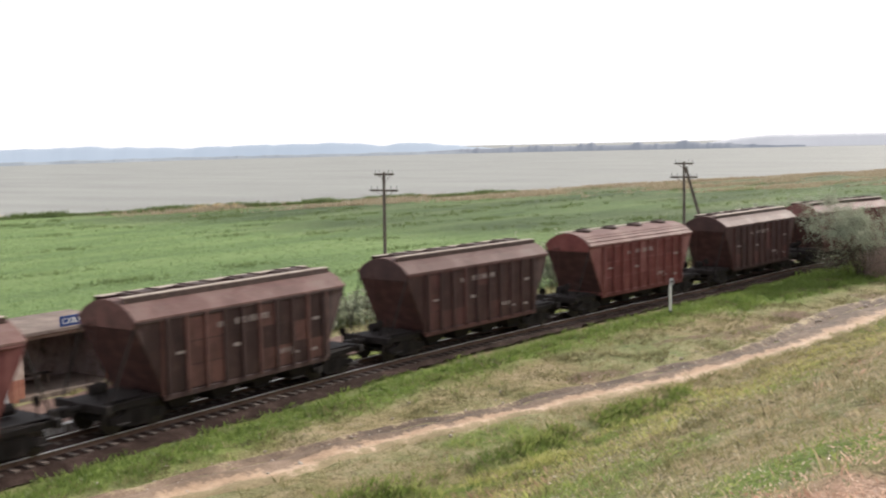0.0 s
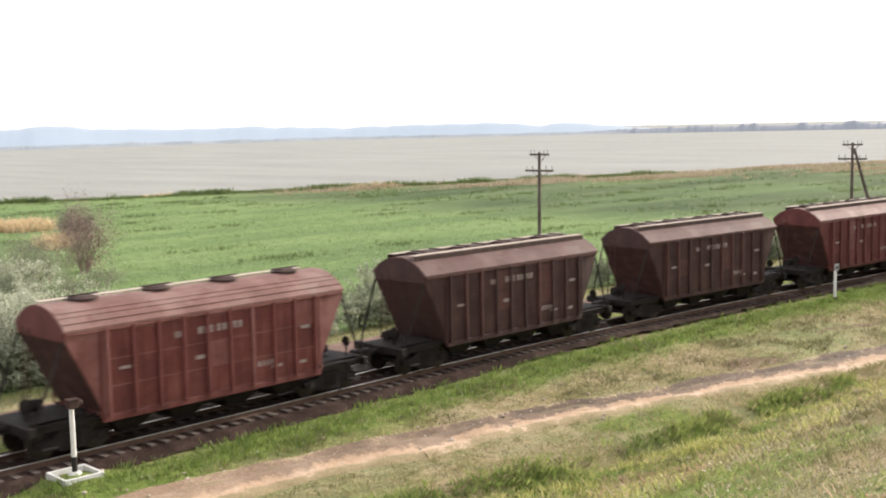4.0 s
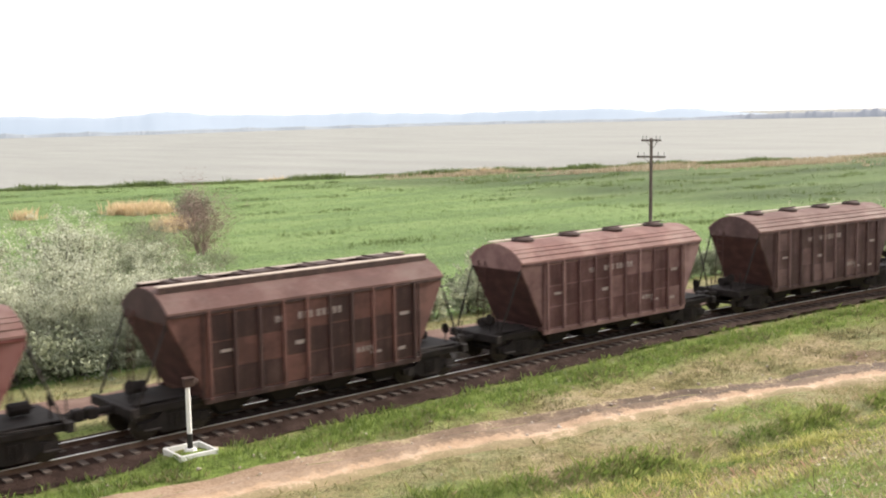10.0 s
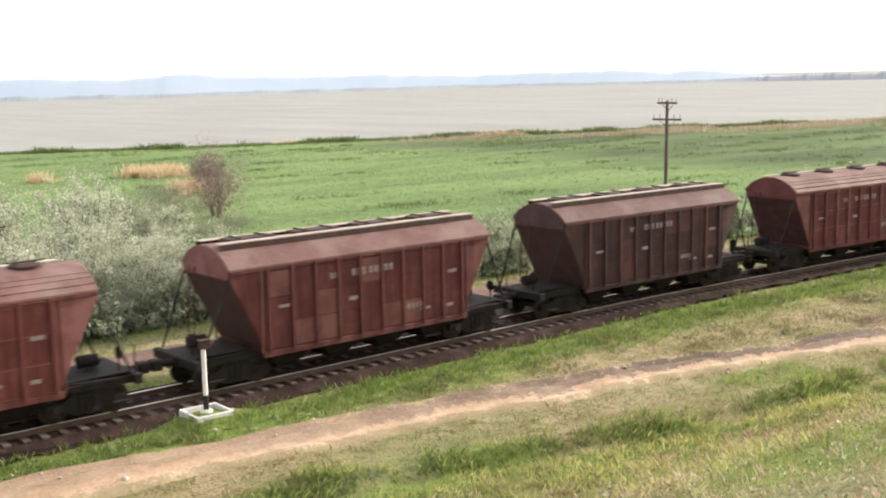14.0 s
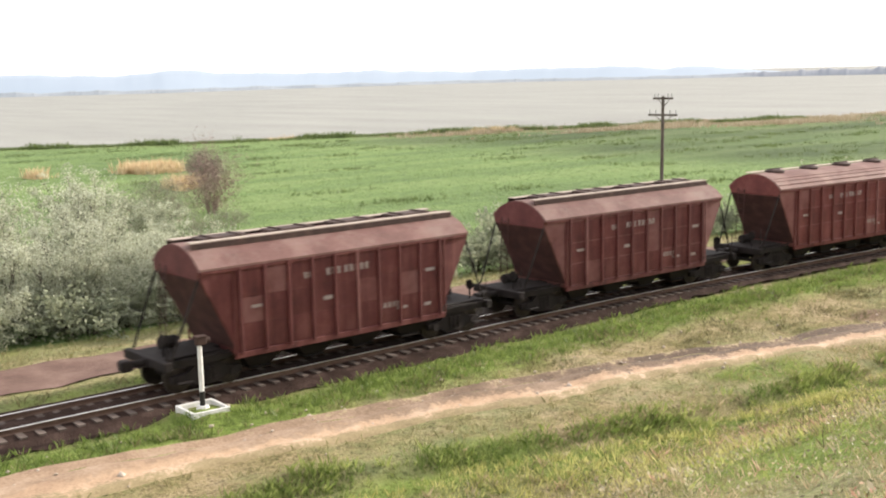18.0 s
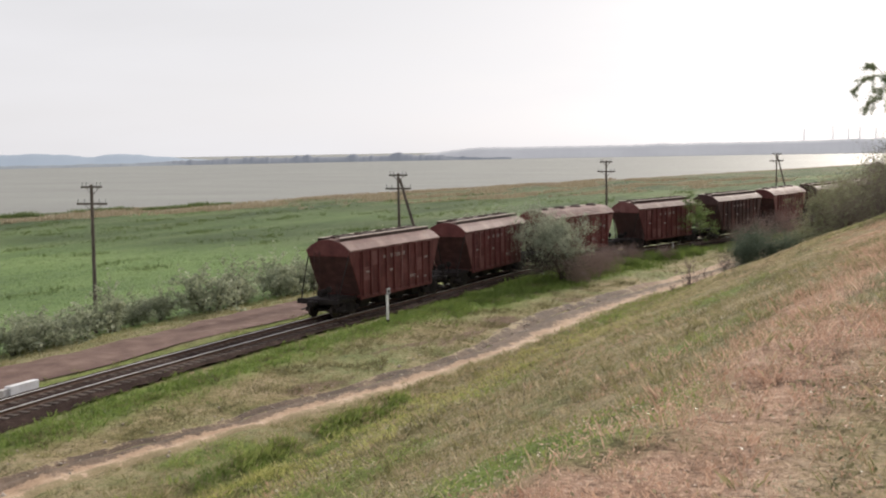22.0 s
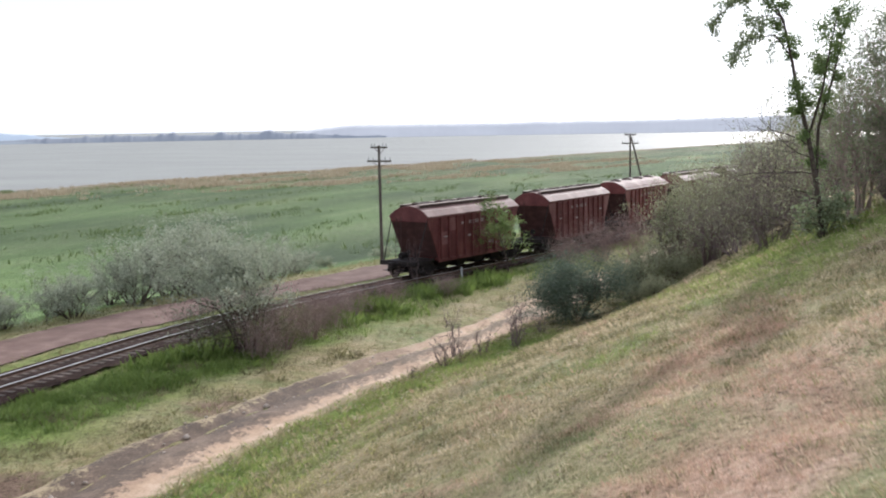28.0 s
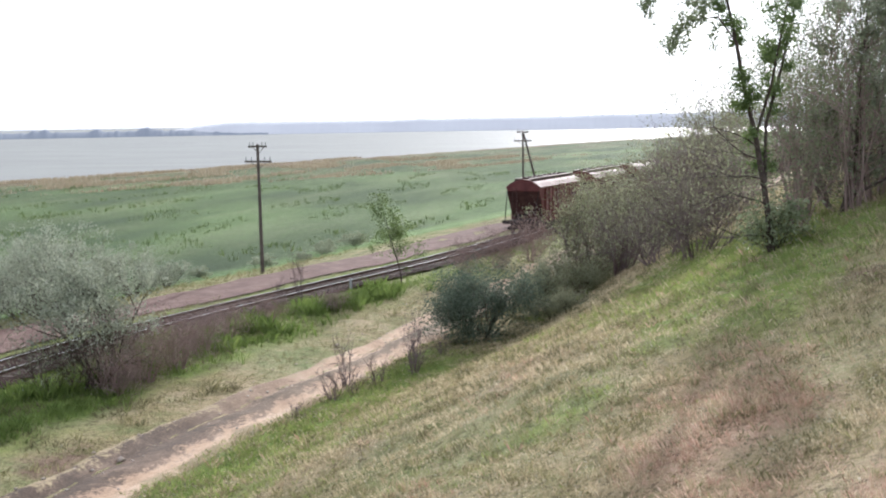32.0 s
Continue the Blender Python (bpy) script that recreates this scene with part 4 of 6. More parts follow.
def build_marker_posts():
    p = tagged(new("signal_post"), "short white signal post with black foot in a white-painted kerb frame", "signal post")
    p.matrix_basis = Matrix.Translation((15.15, 31.15, -0.1))
    part("black_foot", rod(bmesh.new(), (0, 0, -0.1), (0, 0, 0.5), 0.085, 0.085, 10), M_BLACK, p)
    part("post", rod(bmesh.new(), (0, 0, 0.5), (0, 0, 1.95), 0.08, 0.075, 10), M_WHITE, p, "white painted post")
    bm = bmesh.new()
    bx(bm, -0.12, 0.2, -0.12, 0.12, 1.95, 2.2, 0.02)
    head = part("lamp_box", bm, M_HATCH, p, "dark rusty lamp box")
    part("hood", rod(bmesh.new(), (0.2, 0, 2.08), (0.34, 0, 2.07), 0.08, 0.09, 10), M_HATCH, head)
    part("cap", bx(bmesh.new(), -0.15, 0.23, -0.15, 0.15, 2.2, 2.23, 0.008), M_HATCH, head)
    part("footing", rod(bmesh.new(), (0, 0, -0.1), (0, 0, 0.05), 0.22, 0.18, 12), M_WHITE, p, "whitewashed footing")
    for box in ((-0.62, 0.62, -0.62, -0.53), (-0.62, 0.62, 0.53, 0.62), (-0.62, -0.53, -0.527, 0.527), (0.53, 0.62, -0.527, 0.527)):
        part("kerb_stone", bx(bmesh.new(), *box, -0.3, 0.03, 0.012), M_WHITE, p)
    k = tagged(new("kilometre_post"), "thin white kilometre post with a small grey plate beside the track", "marker post")
    k.matrix_basis = Matrix.Translation((60.3, 29.9, float(ground_z(60.3, 29.9)))) @ Matrix.Rotation(-0.1, 4, "Z")
    part("black_foot", bx(bmesh.new(), -0.07, 0.07, -0.07, 0.07, -0.1, 0.25, 0.01), M_BLACK, k)
    part("post", bx(bmesh.new(), -0.065, 0.065, -0.065, 0.065, 0.25, 1.75, 0.012), M_WHITE, k)
    plate = part("plate", bx(bmesh.new(), -0.2, 0.2, -0.1, -0.07, 1.75, 2.15, 0.01), M_GREY, k, "small grey metal plate")
    part("number_bar", bx(bmesh.new(), -0.1, 0.1, -0.106, -0.1, 1.88, 2.0), M_BLACK, plate)
    f = tagged(new("field_post"), "short pale marker post in the grass by the track", "marker post")
    f.matrix_basis = Matrix.Translation((107.2, 22.9, float(ground_z(107.2, 22.9))))
    part("post", bx(bmesh.new(), -0.06, 0.06, -0.06, 0.06, -0.1, 1.15, 0.015), M_GREY, f)


def build_pole(x, y, height, braced, turn, lean=0.0):
    z = float(ground_z(x, y))
    label = "tarred wooden telegraph pole with two crossarms" + (" and a slanting brace" if braced else " by the track")
    p = tagged(new("telegraph_pole"), label, "telegraph pole", "telegraph poles along the track")
    p.matrix_basis = pose(x, y, z, 0, lean, turn)
    part("pole", rod(bmesh.new(), (0, 0, -0.3), (0, 0, height), 0.135, 0.09, 9), M_POLE, p)
    if braced:
        part("brace", rod(bmesh.new(), (0.25, -2.5, -0.4), (0.05, -0.1, height - 0.4), 0.14, 0.10, 8), M_POLE, p, "slanting brace leg")
        part("tie_beam", rod(bmesh.new(), (0, 0.1, 2.2), (0.2, -1.9, 2.2), 0.06, 0.06, 6), M_POLE, p)
    for zz, half in ((height - 0.15, 0.72), (height - 1.15, 1.05)):
        arm = part("crossarm", bx(bmesh.new(), -0.06, 0.06, -half, half, zz - 0.06, zz + 0.06, 0.01), M_POLE, p)
        for o in (-half + 0.08, -half * 0.5, half * 0.5, half - 0.08):
            part("insulator", rod(bmesh.new(), (0, o, zz + 0.06), (0, o, zz + 0.3), 0.045, 0.035, 6), M_PORCELAIN, arm)
        for o in (-1, 1):
            part("strut", rod(bmesh.new(), (0.07, o * half * 0.6, zz - 0.05), (0.1, 0, zz - 0.5), 0.02, 0.02, 5), M_POLE, p)


# ---- train ----
PITCH = 15.45


def build_wagon(seamed):
    """A covered grain hopper wagon, origin on the rails at its middle. seamed: a roof of lapped sheets with round hatches, else a smooth one with boards and long hatches."""
    w = tagged(new("grain_hopper_wagon"), "rust-brown covered grain hopper wagon with ribbed sides", "rail wagon", "wagons of the goods train")
    M_WAGON, M_ROOF = PAINTS[0], ROOFS[0]
    L, B, HW = 5.35, 4.12, 1.55
    eave, bottom = 3.98, 1.03
    # hull: flat ribbed sides, ends sloping inwards to the bottom
    bm = bmesh.new()
    ring = lambda hx, hy, z: [(-hx, -hy, z), (hx, -hy, z), (hx, hy, z), (-hx, hy, z)]
    loft(bm, [ring(B - 0.05, 1.42, bottom), ring(B, 1.5, bottom + 0.12), ring(L - 0.03, HW - 0.05, eave - 0.34), ring(L - 0.03, HW - 0.05, eave - 0.02)])
    bmesh.ops.bevel(bm, geom=[e for e in bm.edges if abs(e.verts[0].co.z - e.verts[1].co.z) > 0.2], offset=0.03, segments=1, affect="EDGES")
    part("hull", bm, M_WAGON, w)
    step = (2 * B - 0.24) / 9
    low, high = bottom + 0.13, eave - 0.22
    out = lambda z: 1.508 + (HW - 0.042 - 1.508) * (z - low) / (high - low)
    # pressed sheets between the ribs: three to a bay on the hill side, one on the lake side
    for side, cuts in ((-1, (low, 2.02, 2.88, high)), (1, (low, high))):
        for k in range(9):
            x0, x1 = -B + 0.12 + k * step + 0.05, -B + 0.12 + (k + 1) * step - 0.05
            for z0, z1 in zip(cuts, cuts[1:]):
                y0, y1 = side * out(z0), side * out(z1)
                bm = bmesh.new()
                loft(bm, [[(x0, y0 - side * 0.02, z0 + 0.012), (x1, y0 - side * 0.02, z0 + 0.012), (x1, y1 - side * 0.02, z1 - 0.012), (x0, y1 - side * 0.02, z1 - 0.012)],
                          [(x0 + 0.01, y0, z0 + 0.025), (x1 - 0.01, y0, z0 + 0.025), (x1 - 0.01, y1, z1 - 0.025), (x0 + 0.01, y1, z1 - 0.025)]])
                part("side_panel", bm, M_WAGON, w)
    for end in (-1, 1):
        bm = bmesh.new()
        dx = (L - 0.03 - B) / (eave - 0.34 - bottom - 0.12)
        za, zb = bottom + 0.2, eave - 0.38
        xa, xb = end * (B + dx * (za - bottom - 0.12)), end * (B + dx * (zb - bottom - 0.12))
        loft(bm, [[(xa - end * 0.02, -1.44, za), (xa - end * 0.02, 1.44, za), (xb - end * 0.02, 1.46, zb), (xb - end * 0.02, -1.46, zb)],
                  [(xa + end * 0.012, -1.44, za), (xa + end * 0.012, 1.44, za), (xb + end * 0.012, 1.46, zb), (xb + end * 0.012, -1.46, zb)]])
        # end sheet painted dark in place of the shade that lies on it
        part("end_sheet", bm, M_END_SHADE, w, "sloping end sheet with its shade put into the paint")
        # rounded gable under the roof
        bm = bmesh.new()
        arch = [(-1.46, eave - 0.33), (1.46, eave - 0.33), (1.5, eave - 0.02), (1.15, eave + 0.3), (0.66, eave + 0.54), (0.24, eave + 0.63), (-0.24, eave + 0.63), (-0.66, eave + 0.54), (-1.15, eave + 0.3), (-1.5, eave - 0.02)]
        loft(bm, [[(end * (L - 0.04), a, b) for a, b in arch], [(end * (L + 0.014), a, b) for a, b in arch]])
        part("end_gable", bm, M_WAGON, w, "rounded end gable")
    # roof: rounded, with a rolled edge
    bm = bmesh.new()
    shape = [(-HW - 0.04, eave - 0.07), (-HW - 0.04, eave), (-1.2, eave + 0.32), (-0.7, eave + 0.56), (-0.25, eave + 0.66), (0.25, eave + 0.66), (0.7, eave + 0.56), (1.2, eave + 0.32), (HW + 0.04, eave), (HW + 0.04, eave - 0.07)]
    loft(bm, [[(x, a, b) for a, b in shape] for x in (-L, L)])
    part("roof", bm, M_ROOF, w, "paler rounded roof")
    for side in (-1, 1):
        for y0, z0 in ((0.95, 0.435), (1.18, 0.325), (1.4, 0.165)) if seamed else ():
            bm = bmesh.new()
            bx(bm, -L + 0.02, L - 0.02, side * y0 - 0.03, side * y0 + 0.03, eave + z0 - 0.02, eave + z0 + 0.022)
            part("roof_seam", bm, M_ROOF, w)
    rib = mesh_of("side_rib", bx(bmesh.new(), -0.05, 0.05, -0.06, 0.06, bottom + 0.02, eave - 0.07, 0.012), M_WAGON)
    for side in (-1, 1):
        for k in range(10):
            o = part("side_rib", rib, None, w)
            o.matrix_basis = pose(-B + 0.12 + k * (2 * B - 0.24) / 9, side * (HW + 0.005), 0)
        bm = bmesh.new()
        bx(bm, -B - 0.1, B + 0.1, side * 1.5 - 0.06, side * 1.5 + 0.06, bottom - 0.1, bottom + 0.1, 0.015)
        part("side_sill", bm, M_WAGON, w)
        bm = bmesh.new()
        bx(bm, -L + 0.05, L - 0.05, side * (HW - 0.01) - 0.04, side * (HW - 0.01) + 0.04, eave - 0.17, eave - 0.075, 0.012)
        part("eave_rail", bm, M_WAGON, w)
    if seamed:
        for k in range(4):
            x = -3.9 + k * 2.6
            bm = bmesh.new()
            rod(bm, (x, 0, eave + 0.62), (x, 0, eave + 0.72), 0.46, 0.46, 14)
            hatch = part("hatch", bm, M_HATCH, w, "round dark iron loading hatch")
            bm = bmesh.new()
            rod(bm, (x, 0, eave + 0.72), (x, 0, eave + 0.80), 0.5, 0.30, 14)
            part("hatch_lid", bm, M_HATCH, hatch)
            bm = bmesh.new()
            bx(bm, x - 0.55, x + 0.55, -0.04, 0.04, eave + 0.80, eave + 0.84)
            part("hatch_bar", bm, M_HATCH, hatch)
        bm = bmesh.new()
        bx(bm, -L + 0.3, L - 0.3, 0.52, 0.82, eave + 0.64, eave + 0.68, 0.008)
        part("roof_walk", bm, M_PALEPLANK, w, "narrow pale roof walkway board")
    else:
        for side in (-1, 1):
            bm = bmesh.new()
            bx(bm, -L + 0.15, L - 0.15, side * 0.62 - 0.17, side * 0.62 + 0.17, eave + 0.70, eave + 0.74, 0.008)
            walkway = part("roof_walk", bm, M_PALEPLANK, w, "pale weathered roof walkway board")
            # added dark strip draws the shaded side face of the board
            bm = bmesh.new()
            bx(bm, -L + 0.15, L - 0.15, side * 0.80 - 0.015, side * 0.80 + 0.015, eave + 0.52, eave + 0.70, 0.004)
            part("walk_bearer", bm, M_HATCH, walkway, "dark strip standing in for shade below the walkway board")
        for k in range(4):
            x = -3.75 + k * 2.5
            bm = bmesh.new()
            bx(bm, x - 0.85, x + 0.85, -0.36, 0.36, eave + 0.64, eave + 0.78, 0.03)
            hatch = part("hatch", bm, M_HATCH, w, "long dark iron loading hatch")
            for o in (-0.5, 0.5):
                bm = bmesh.new()
                bx(bm, x + o - 0.04, x + o + 0.04, -0.42, 0.42, eave + 0.78, eave + 0.82)
                part("hatch_bar", bm, M_HATCH, hatch)
    # underside
    part("centre_sill", bx(bmesh.new(), -6.6, 6.6, -0.28, 0.28, 0.86, 1.18, 0.02), M_UNDER, w)
    for end in (-1, 1):
        part("end_beam", bx(bmesh.new(), end * 6.45 - 0.12, end * 6.45 + 0.12, -1.45, 1.45, 0.9, 1.2, 0.02), M_UNDER, w)
        part("end_platform", bx(bmesh.new(), min(end * 4.4, end * 6.4), max(end * 4.4, end * 6.4), -0.95, 0.95, 1.16, 1.21, 0.01), M_UNDER, w, "grimy end platform deck")
        for y in (-1.15, 1.15):
            part("side_bearer", bx(bmesh.new(), min(end * 4.2, end * 6.4), max(end * 4.2, end * 6.4), y - 0.06, y + 0.06, 0.92, 1.12, 0.01), M_UNDER, w)
        part("brake_pipe", rod(bmesh.new(), (end * 4.3, -1.28, 1.22), (end * 6.35, -1.28, 1.16), 0.03, 0.03, 6), M_UNDER, w)
        wheel = part("hand_brake", rod(bmesh.new(), (end * 6.2, -0.6, 1.2), (end * 6.2, -0.6, 1.75), 0.03, 0.03, 6), M_UNDER, w)
        part("brake_wheel", rod(bmesh.new(), (end * 6.2 - 0.02, -0.6, 1.75), (end * 6.2 + 0.02, -0.6, 1.75), 0.2, 0.2, 12), M_UNDER, wheel)
        bm = bmesh.new()
        rod(bm, (end * 6.55, 0, 1.0), (end * 7.0, 0, 1.0), 0.13, 0.12, 8)
        bx(bm, end * 7.18 - 0.18, end * 7.18 + 0.18, -0.2, 0.2, 0.82, 1.18, 0.05)
        part("coupler", bm, M_UNDER, w)
        for side in (-1, 1):
            part("end_strut", rod(bmesh.new(), (end * 6.3, side * 1.3, 1.2), (end * 5.3, side * 1.45, 3.72), 0.038, 0.038, 6), M_UNDER, w, "slanting end brace")
            part("corner_brace", rod(bmesh.new(), (end * 4.25, side * 1.52, 1.1), (end * 4.2, side * 1.56, 3.85), 0.04, 0.04, 5), M_WAGON, w)
            part("step", bx(bmesh.new(), end * 5.9 - 0.25, end * 5.9 + 0.25, side * 1.42 - 0.1, side * 1.42 + 0.1, 0.45, 0.5, 0.01), M_UNDER, w)
        part("handrail", rod(bmesh.new(), (end * 6.4, -1.3, 1.2), (end * 6.4, -1.3, 2.1), 0.025, 0.025, 5), M_UNDER, w)
        part("ladder", ladder(end), M_END_SHADE, w)
        part("brake_cylinder", rod(bmesh.new(), (end * 5.3, 0.3, 1.45), (end * 5.9, 0.3, 1.45), 0.2, 0.2, 10), M_UNDER, w)
        # bogie
        bog = part("bogie", bogie_frame(), M_UNDER, w)
        bog.matrix_basis = pose(end * 5.0, 0, 0)
        for x in (-0.925, 0.925):
            for side in (-1, 1):
                bm = bmesh.new()
                rod(bm, (x, side * 0.70, 0.478), (x, side * 0.83, 0.478), 0.475, 0.475, 18)
                rod(bm, (x, side * 0.83, 0.478), (x, side * 0.86, 0.478), 0.40, 0.36, 18)
                part("wheel", bm, M_WHEEL, bog, "steel wheel")
            part("axle", rod(bmesh.new(), (x, -0.7, 0.478), (x, 0.7, 0.478), 0.09, 0.09, 8), M_UNDER, bog)
    for k in range(4):
        x = -3.05 + k * 2.03
        bm = bmesh.new()
        r0 = [(x - 0.95, -1.3, 1.07), (x + 0.95, -1.3, 1.07), (x + 0.95, 1.3, 1.07), (x - 0.95, 1.3, 1.07)]
        r1 = [(x - 0.35, -0.95, 0.42), (x + 0.35, -0.95, 0.42), (x + 0.35, 0.95, 0.42), (x - 0.35, 0.95, 0.42)]
        loft(bm, [r0, r1])
        part("discharge_funnel", bm, M_UNDER, w)
        part("slide_gate", bx(bmesh.new(), x - 0.4, x + 0.4, -1.05, 1.05, 0.36, 0.41, 0.01), M_UNDER, w)
    part("reservoir", rod(bmesh.new(), (-0.6, -1.0, 0.85), (0.6, -1.0, 0.85), 0.18, 0.18, 10), M_UNDER, w)
    # faded markings, kept as bars
    for side in (-1, 1):
        s = side * (HW - 0.045)
        for x, z, ln, hh in ((-1.62, 3.2, 0.12, 0.2), (-1.45, 3.2, 0.12, 0.2), *((-0.75 + 0.21 * k + (0.08 if k > 2 else 0), 3.2, 0.13, 0.24) for k in range(8)), (-3.6, 2.5, 0.4, 0.1), (2.1, 1.55, 0.45, 0.1), (3.4, 2.75, 0.4, 0.12), (-0.9, 2.35, 0.35, 0.14), (3.3, 1.5, 0.3, 0.12)):
            bm = bmesh.new()
            y = (1.5 if z < 1.4 else 1.503 + (HW - 0.047 - 1.5) * (z - 1.2) / (eave - 0.28 - 1.2))
            bx(bm, x, x + ln, min(side * (y - 0.01), side * (y + 0.013)), max(side * (y - 0.01), side * (y + 0.013)), z, z + hh)
            part("marking_bar", bm, M_MARK, w)
        for k in range(5):
            bm = bmesh.new()
            x, y = 1.35 + k * 0.19, 1.503 + 0.047 * 0.15
            bx(bm, x, x + 0.1, min(side * (y - 0.01), side * (y + 0.012)), max(side * (y - 0.01), side * (y + 0.012)), 1.68, 1.87)
            part("marking_bar", bm, M_MARK, w)
    # stretch the upper works to the coupling length, leaving the bogies as they are
    longer, done = 1.045, set()
    for ob in w.children:
        shift = ob.matrix_basis.copy()
        shift[0][3] *= longer
        ob.matrix_basis = shift
        if not ob.name.startswith("bogie") and ob.data not in done:
            done.add(ob.data)
            ob.data.transform(Matrix.Diagonal((longer, 1, 1, 1)))
    for ob in [c for p in w.children if not p.name.startswith("bogie") for c in p.children]:
        ob.data.transform(Matrix.Diagonal((longer, 1, 1, 1)))
    return w


def ladder(end):
    bm = bmesh.new()
    a, b = Vector((end * 5.55, 0.55, 1.24)), Vector((end * 5.42, 0.55, 3.9))
    for o in (0, 0.4):
        rod(bm, a + Vector((0, o, 0)), b + Vector((0, o, 0)), 0.022, 0.022, 5)
    for k in range(9):
        p = a.lerp(b, (k + 0.5) / 9)
        rod(bm, p, p + Vector((0, 0.4, 0)), 0.014, 0.014, 4)
    return bm


def bogie_frame():
    bm = bmesh.new()
    for side in (-1, 1):
        y = side * 1.02
        loft(bm, [[(x, y + dy, z) for x, z in ((-1.25, 0.40), (-1.25, 0.62), (-0.7, 0.68), (-0.35, 0.95), (0.35, 0.95), (0.7, 0.68), (1.25, 0.62), (1.25, 0.40), (0.75, 0.42), (0.4, 0.22), (-0.4, 0.22), (-0.75, 0.42))] for dy in (-0.09, 0.09)])
        for x in (-0.925, 0.925):
            rod(bm, (x, y - 0.14, 0.48), (x, y + 0.16, 0.48), 0.16, 0.14, 8)
        for x in (-0.2, 0, 0.2):
            rod(bm, (x, y + side * 0.1, 0.32), (x, y + side * 0.1, 0.78), 0.07, 0.07, 6)
    bx(bm, -0.25, 0.25, -1.0, 1.0, 0.55, 0.86, 0.03)
    return bm


build_track()
build_road()
build_path()
build_platform()
build_shelter()
build_marker_posts()
build_pole(53.9, 46.3, 8.95, False, 4, 1.0)
build_pole(76.9, 37.0, 8.3, True, 2)
build_pole(116.0, 31.7, 8.7, False, -14, -0.6)
build_pole(172.0, 21.6, 9.2, True, -16)

# Rear of the train along the track, in metres, by the second.
TRAIN = [(0, -209.65), (1, -196.25), (2, -182.85), (3.3, -165.92), (4.5, -149.95), (6, -130.35), (7, -117.6), (8, -104.85), (9, -92.3), (10, -79.9), (11, -67.9), (12, -55.65),
         (13, -43.65), (14, -31.95), (15, -20.65), (16.5, -3.52), (18, 13.5), (19, 25.05), (20, 36.3), (21, 46.95), (22, 57.35), (23, 67.4), (24, 75.2), (24.5, 79.4),
         (25, 83.8), (25.5, 87.4), (26.5, 94.25), (27.5, 101.15), (28, 105.05), (29, 112.25), (30, 119.55), (31, 128.35), (32, 138.95)]
WAGONS = 27
# the paint of each wagon from the rear on, and the wagons with seamed roofs
COATS = (0, 0, 5, 0, 1, 0, 2, 3, 4, 5, 0, 5, 1, 1, 0, 2, 1, 5, 1, 0, 1, 4, 0, 5, 1, 3, 0)
SEAMED = (2, 5, 7, 8, 11, 17, 21, 25)
COAT_LABELS = ("red-brown covered grain hopper wagon with ribbed sides", "dark sooty brown covered grain hopper wagon with ribbed sides", "dark brown covered grain hopper wagon with repainted red sheets",
               "faded pinkish covered grain hopper wagon with worn ribbed sides", "grey-brown weathered covered grain hopper wagon with ribbed sides", "brick-red covered grain hopper wagon with ribbed sides")
smooth_wagon, seamed_wagon = build_wagon(False), build_wagon(True)
train, spare = [], {False: smooth_wagon, True: seamed_wagon}
for k in range(WAGONS):
    kind = k in SEAMED
    ob = spare.pop(kind) if kind in spare else copy_thing(seamed_wagon if kind else smooth_wagon, Matrix.Identity(4))
    train.append(tagged(ob, COAT_LABELS[COATS[k]]))
for k, ob in enumerate(train):
    for piece in ob.children_recursive:
        slot = piece.material_slots[0]
        at = slot.material.name if slot.material else ""
        if at in ("red_brown_paint", "red_brown_roof"):
            slot.link = "OBJECT"
            slot.material = (PAINTS if at == "red_brown_paint" else ROOFS)[COATS[k]]


# ---- plants ----
def leaf_cloud(rng, centres, radii, count, size, droop=0.0):
    """Small leaf quads scattered in uneven clumps round the centres."""
    pick = rng.integers(0, len(centres), count)
    p = centres[pick] + rng.normal(0, 1, (count, 3)) * radii[pick][:, None] * np.array([0.55, 0.55, 0.5])
    a = rng.normal(0, 1, (count, 3))
    a[:, 2] += droop
    a /= np.linalg.norm(a, axis=1)[:, None]
    b = np.cross(a, rng.normal(0, 1, (count, 3)))
    b /= np.linalg.norm(b, axis=1)[:, None] + 1e-9
    s = size * rng.uniform(0.6, 1.4, (count, 1))
    a, b = a * s, b * s * 0.45
    v = np.stack([p - a, p + b, p + a, p - b], 1).reshape(-1, 3)
    return v, np.arange(count * 4).reshape(-1, 4)


def sticks(segments, n=4):
    """Tapered sticks: rows of (a, b, radius at a, radius at b)."""
    vs, fs, base = [], [], 0
    for a, b, r0, r1 in segments:
        d = b - a
        d = d / (np.linalg.norm(d) + 1e-9)
        u = np.cross(d, (0.31, 0.74, 0.2))
        u /= np.linalg.norm(u) + 1e-9
        w = np.cross(d, u)
        for p, r in ((a, r0), (b, r1)):
            for k in range(n):
                t = k * math.tau / n
                vs.append(p + (u * math.cos(t) + w * math.sin(t)) * r)
        for k in range(n):
            j = (k + 1) % n
            fs.append((base + k, base + j, base + n + j, base + n + k))
        base += 2 * n
    return np.array(vs), np.array(fs)


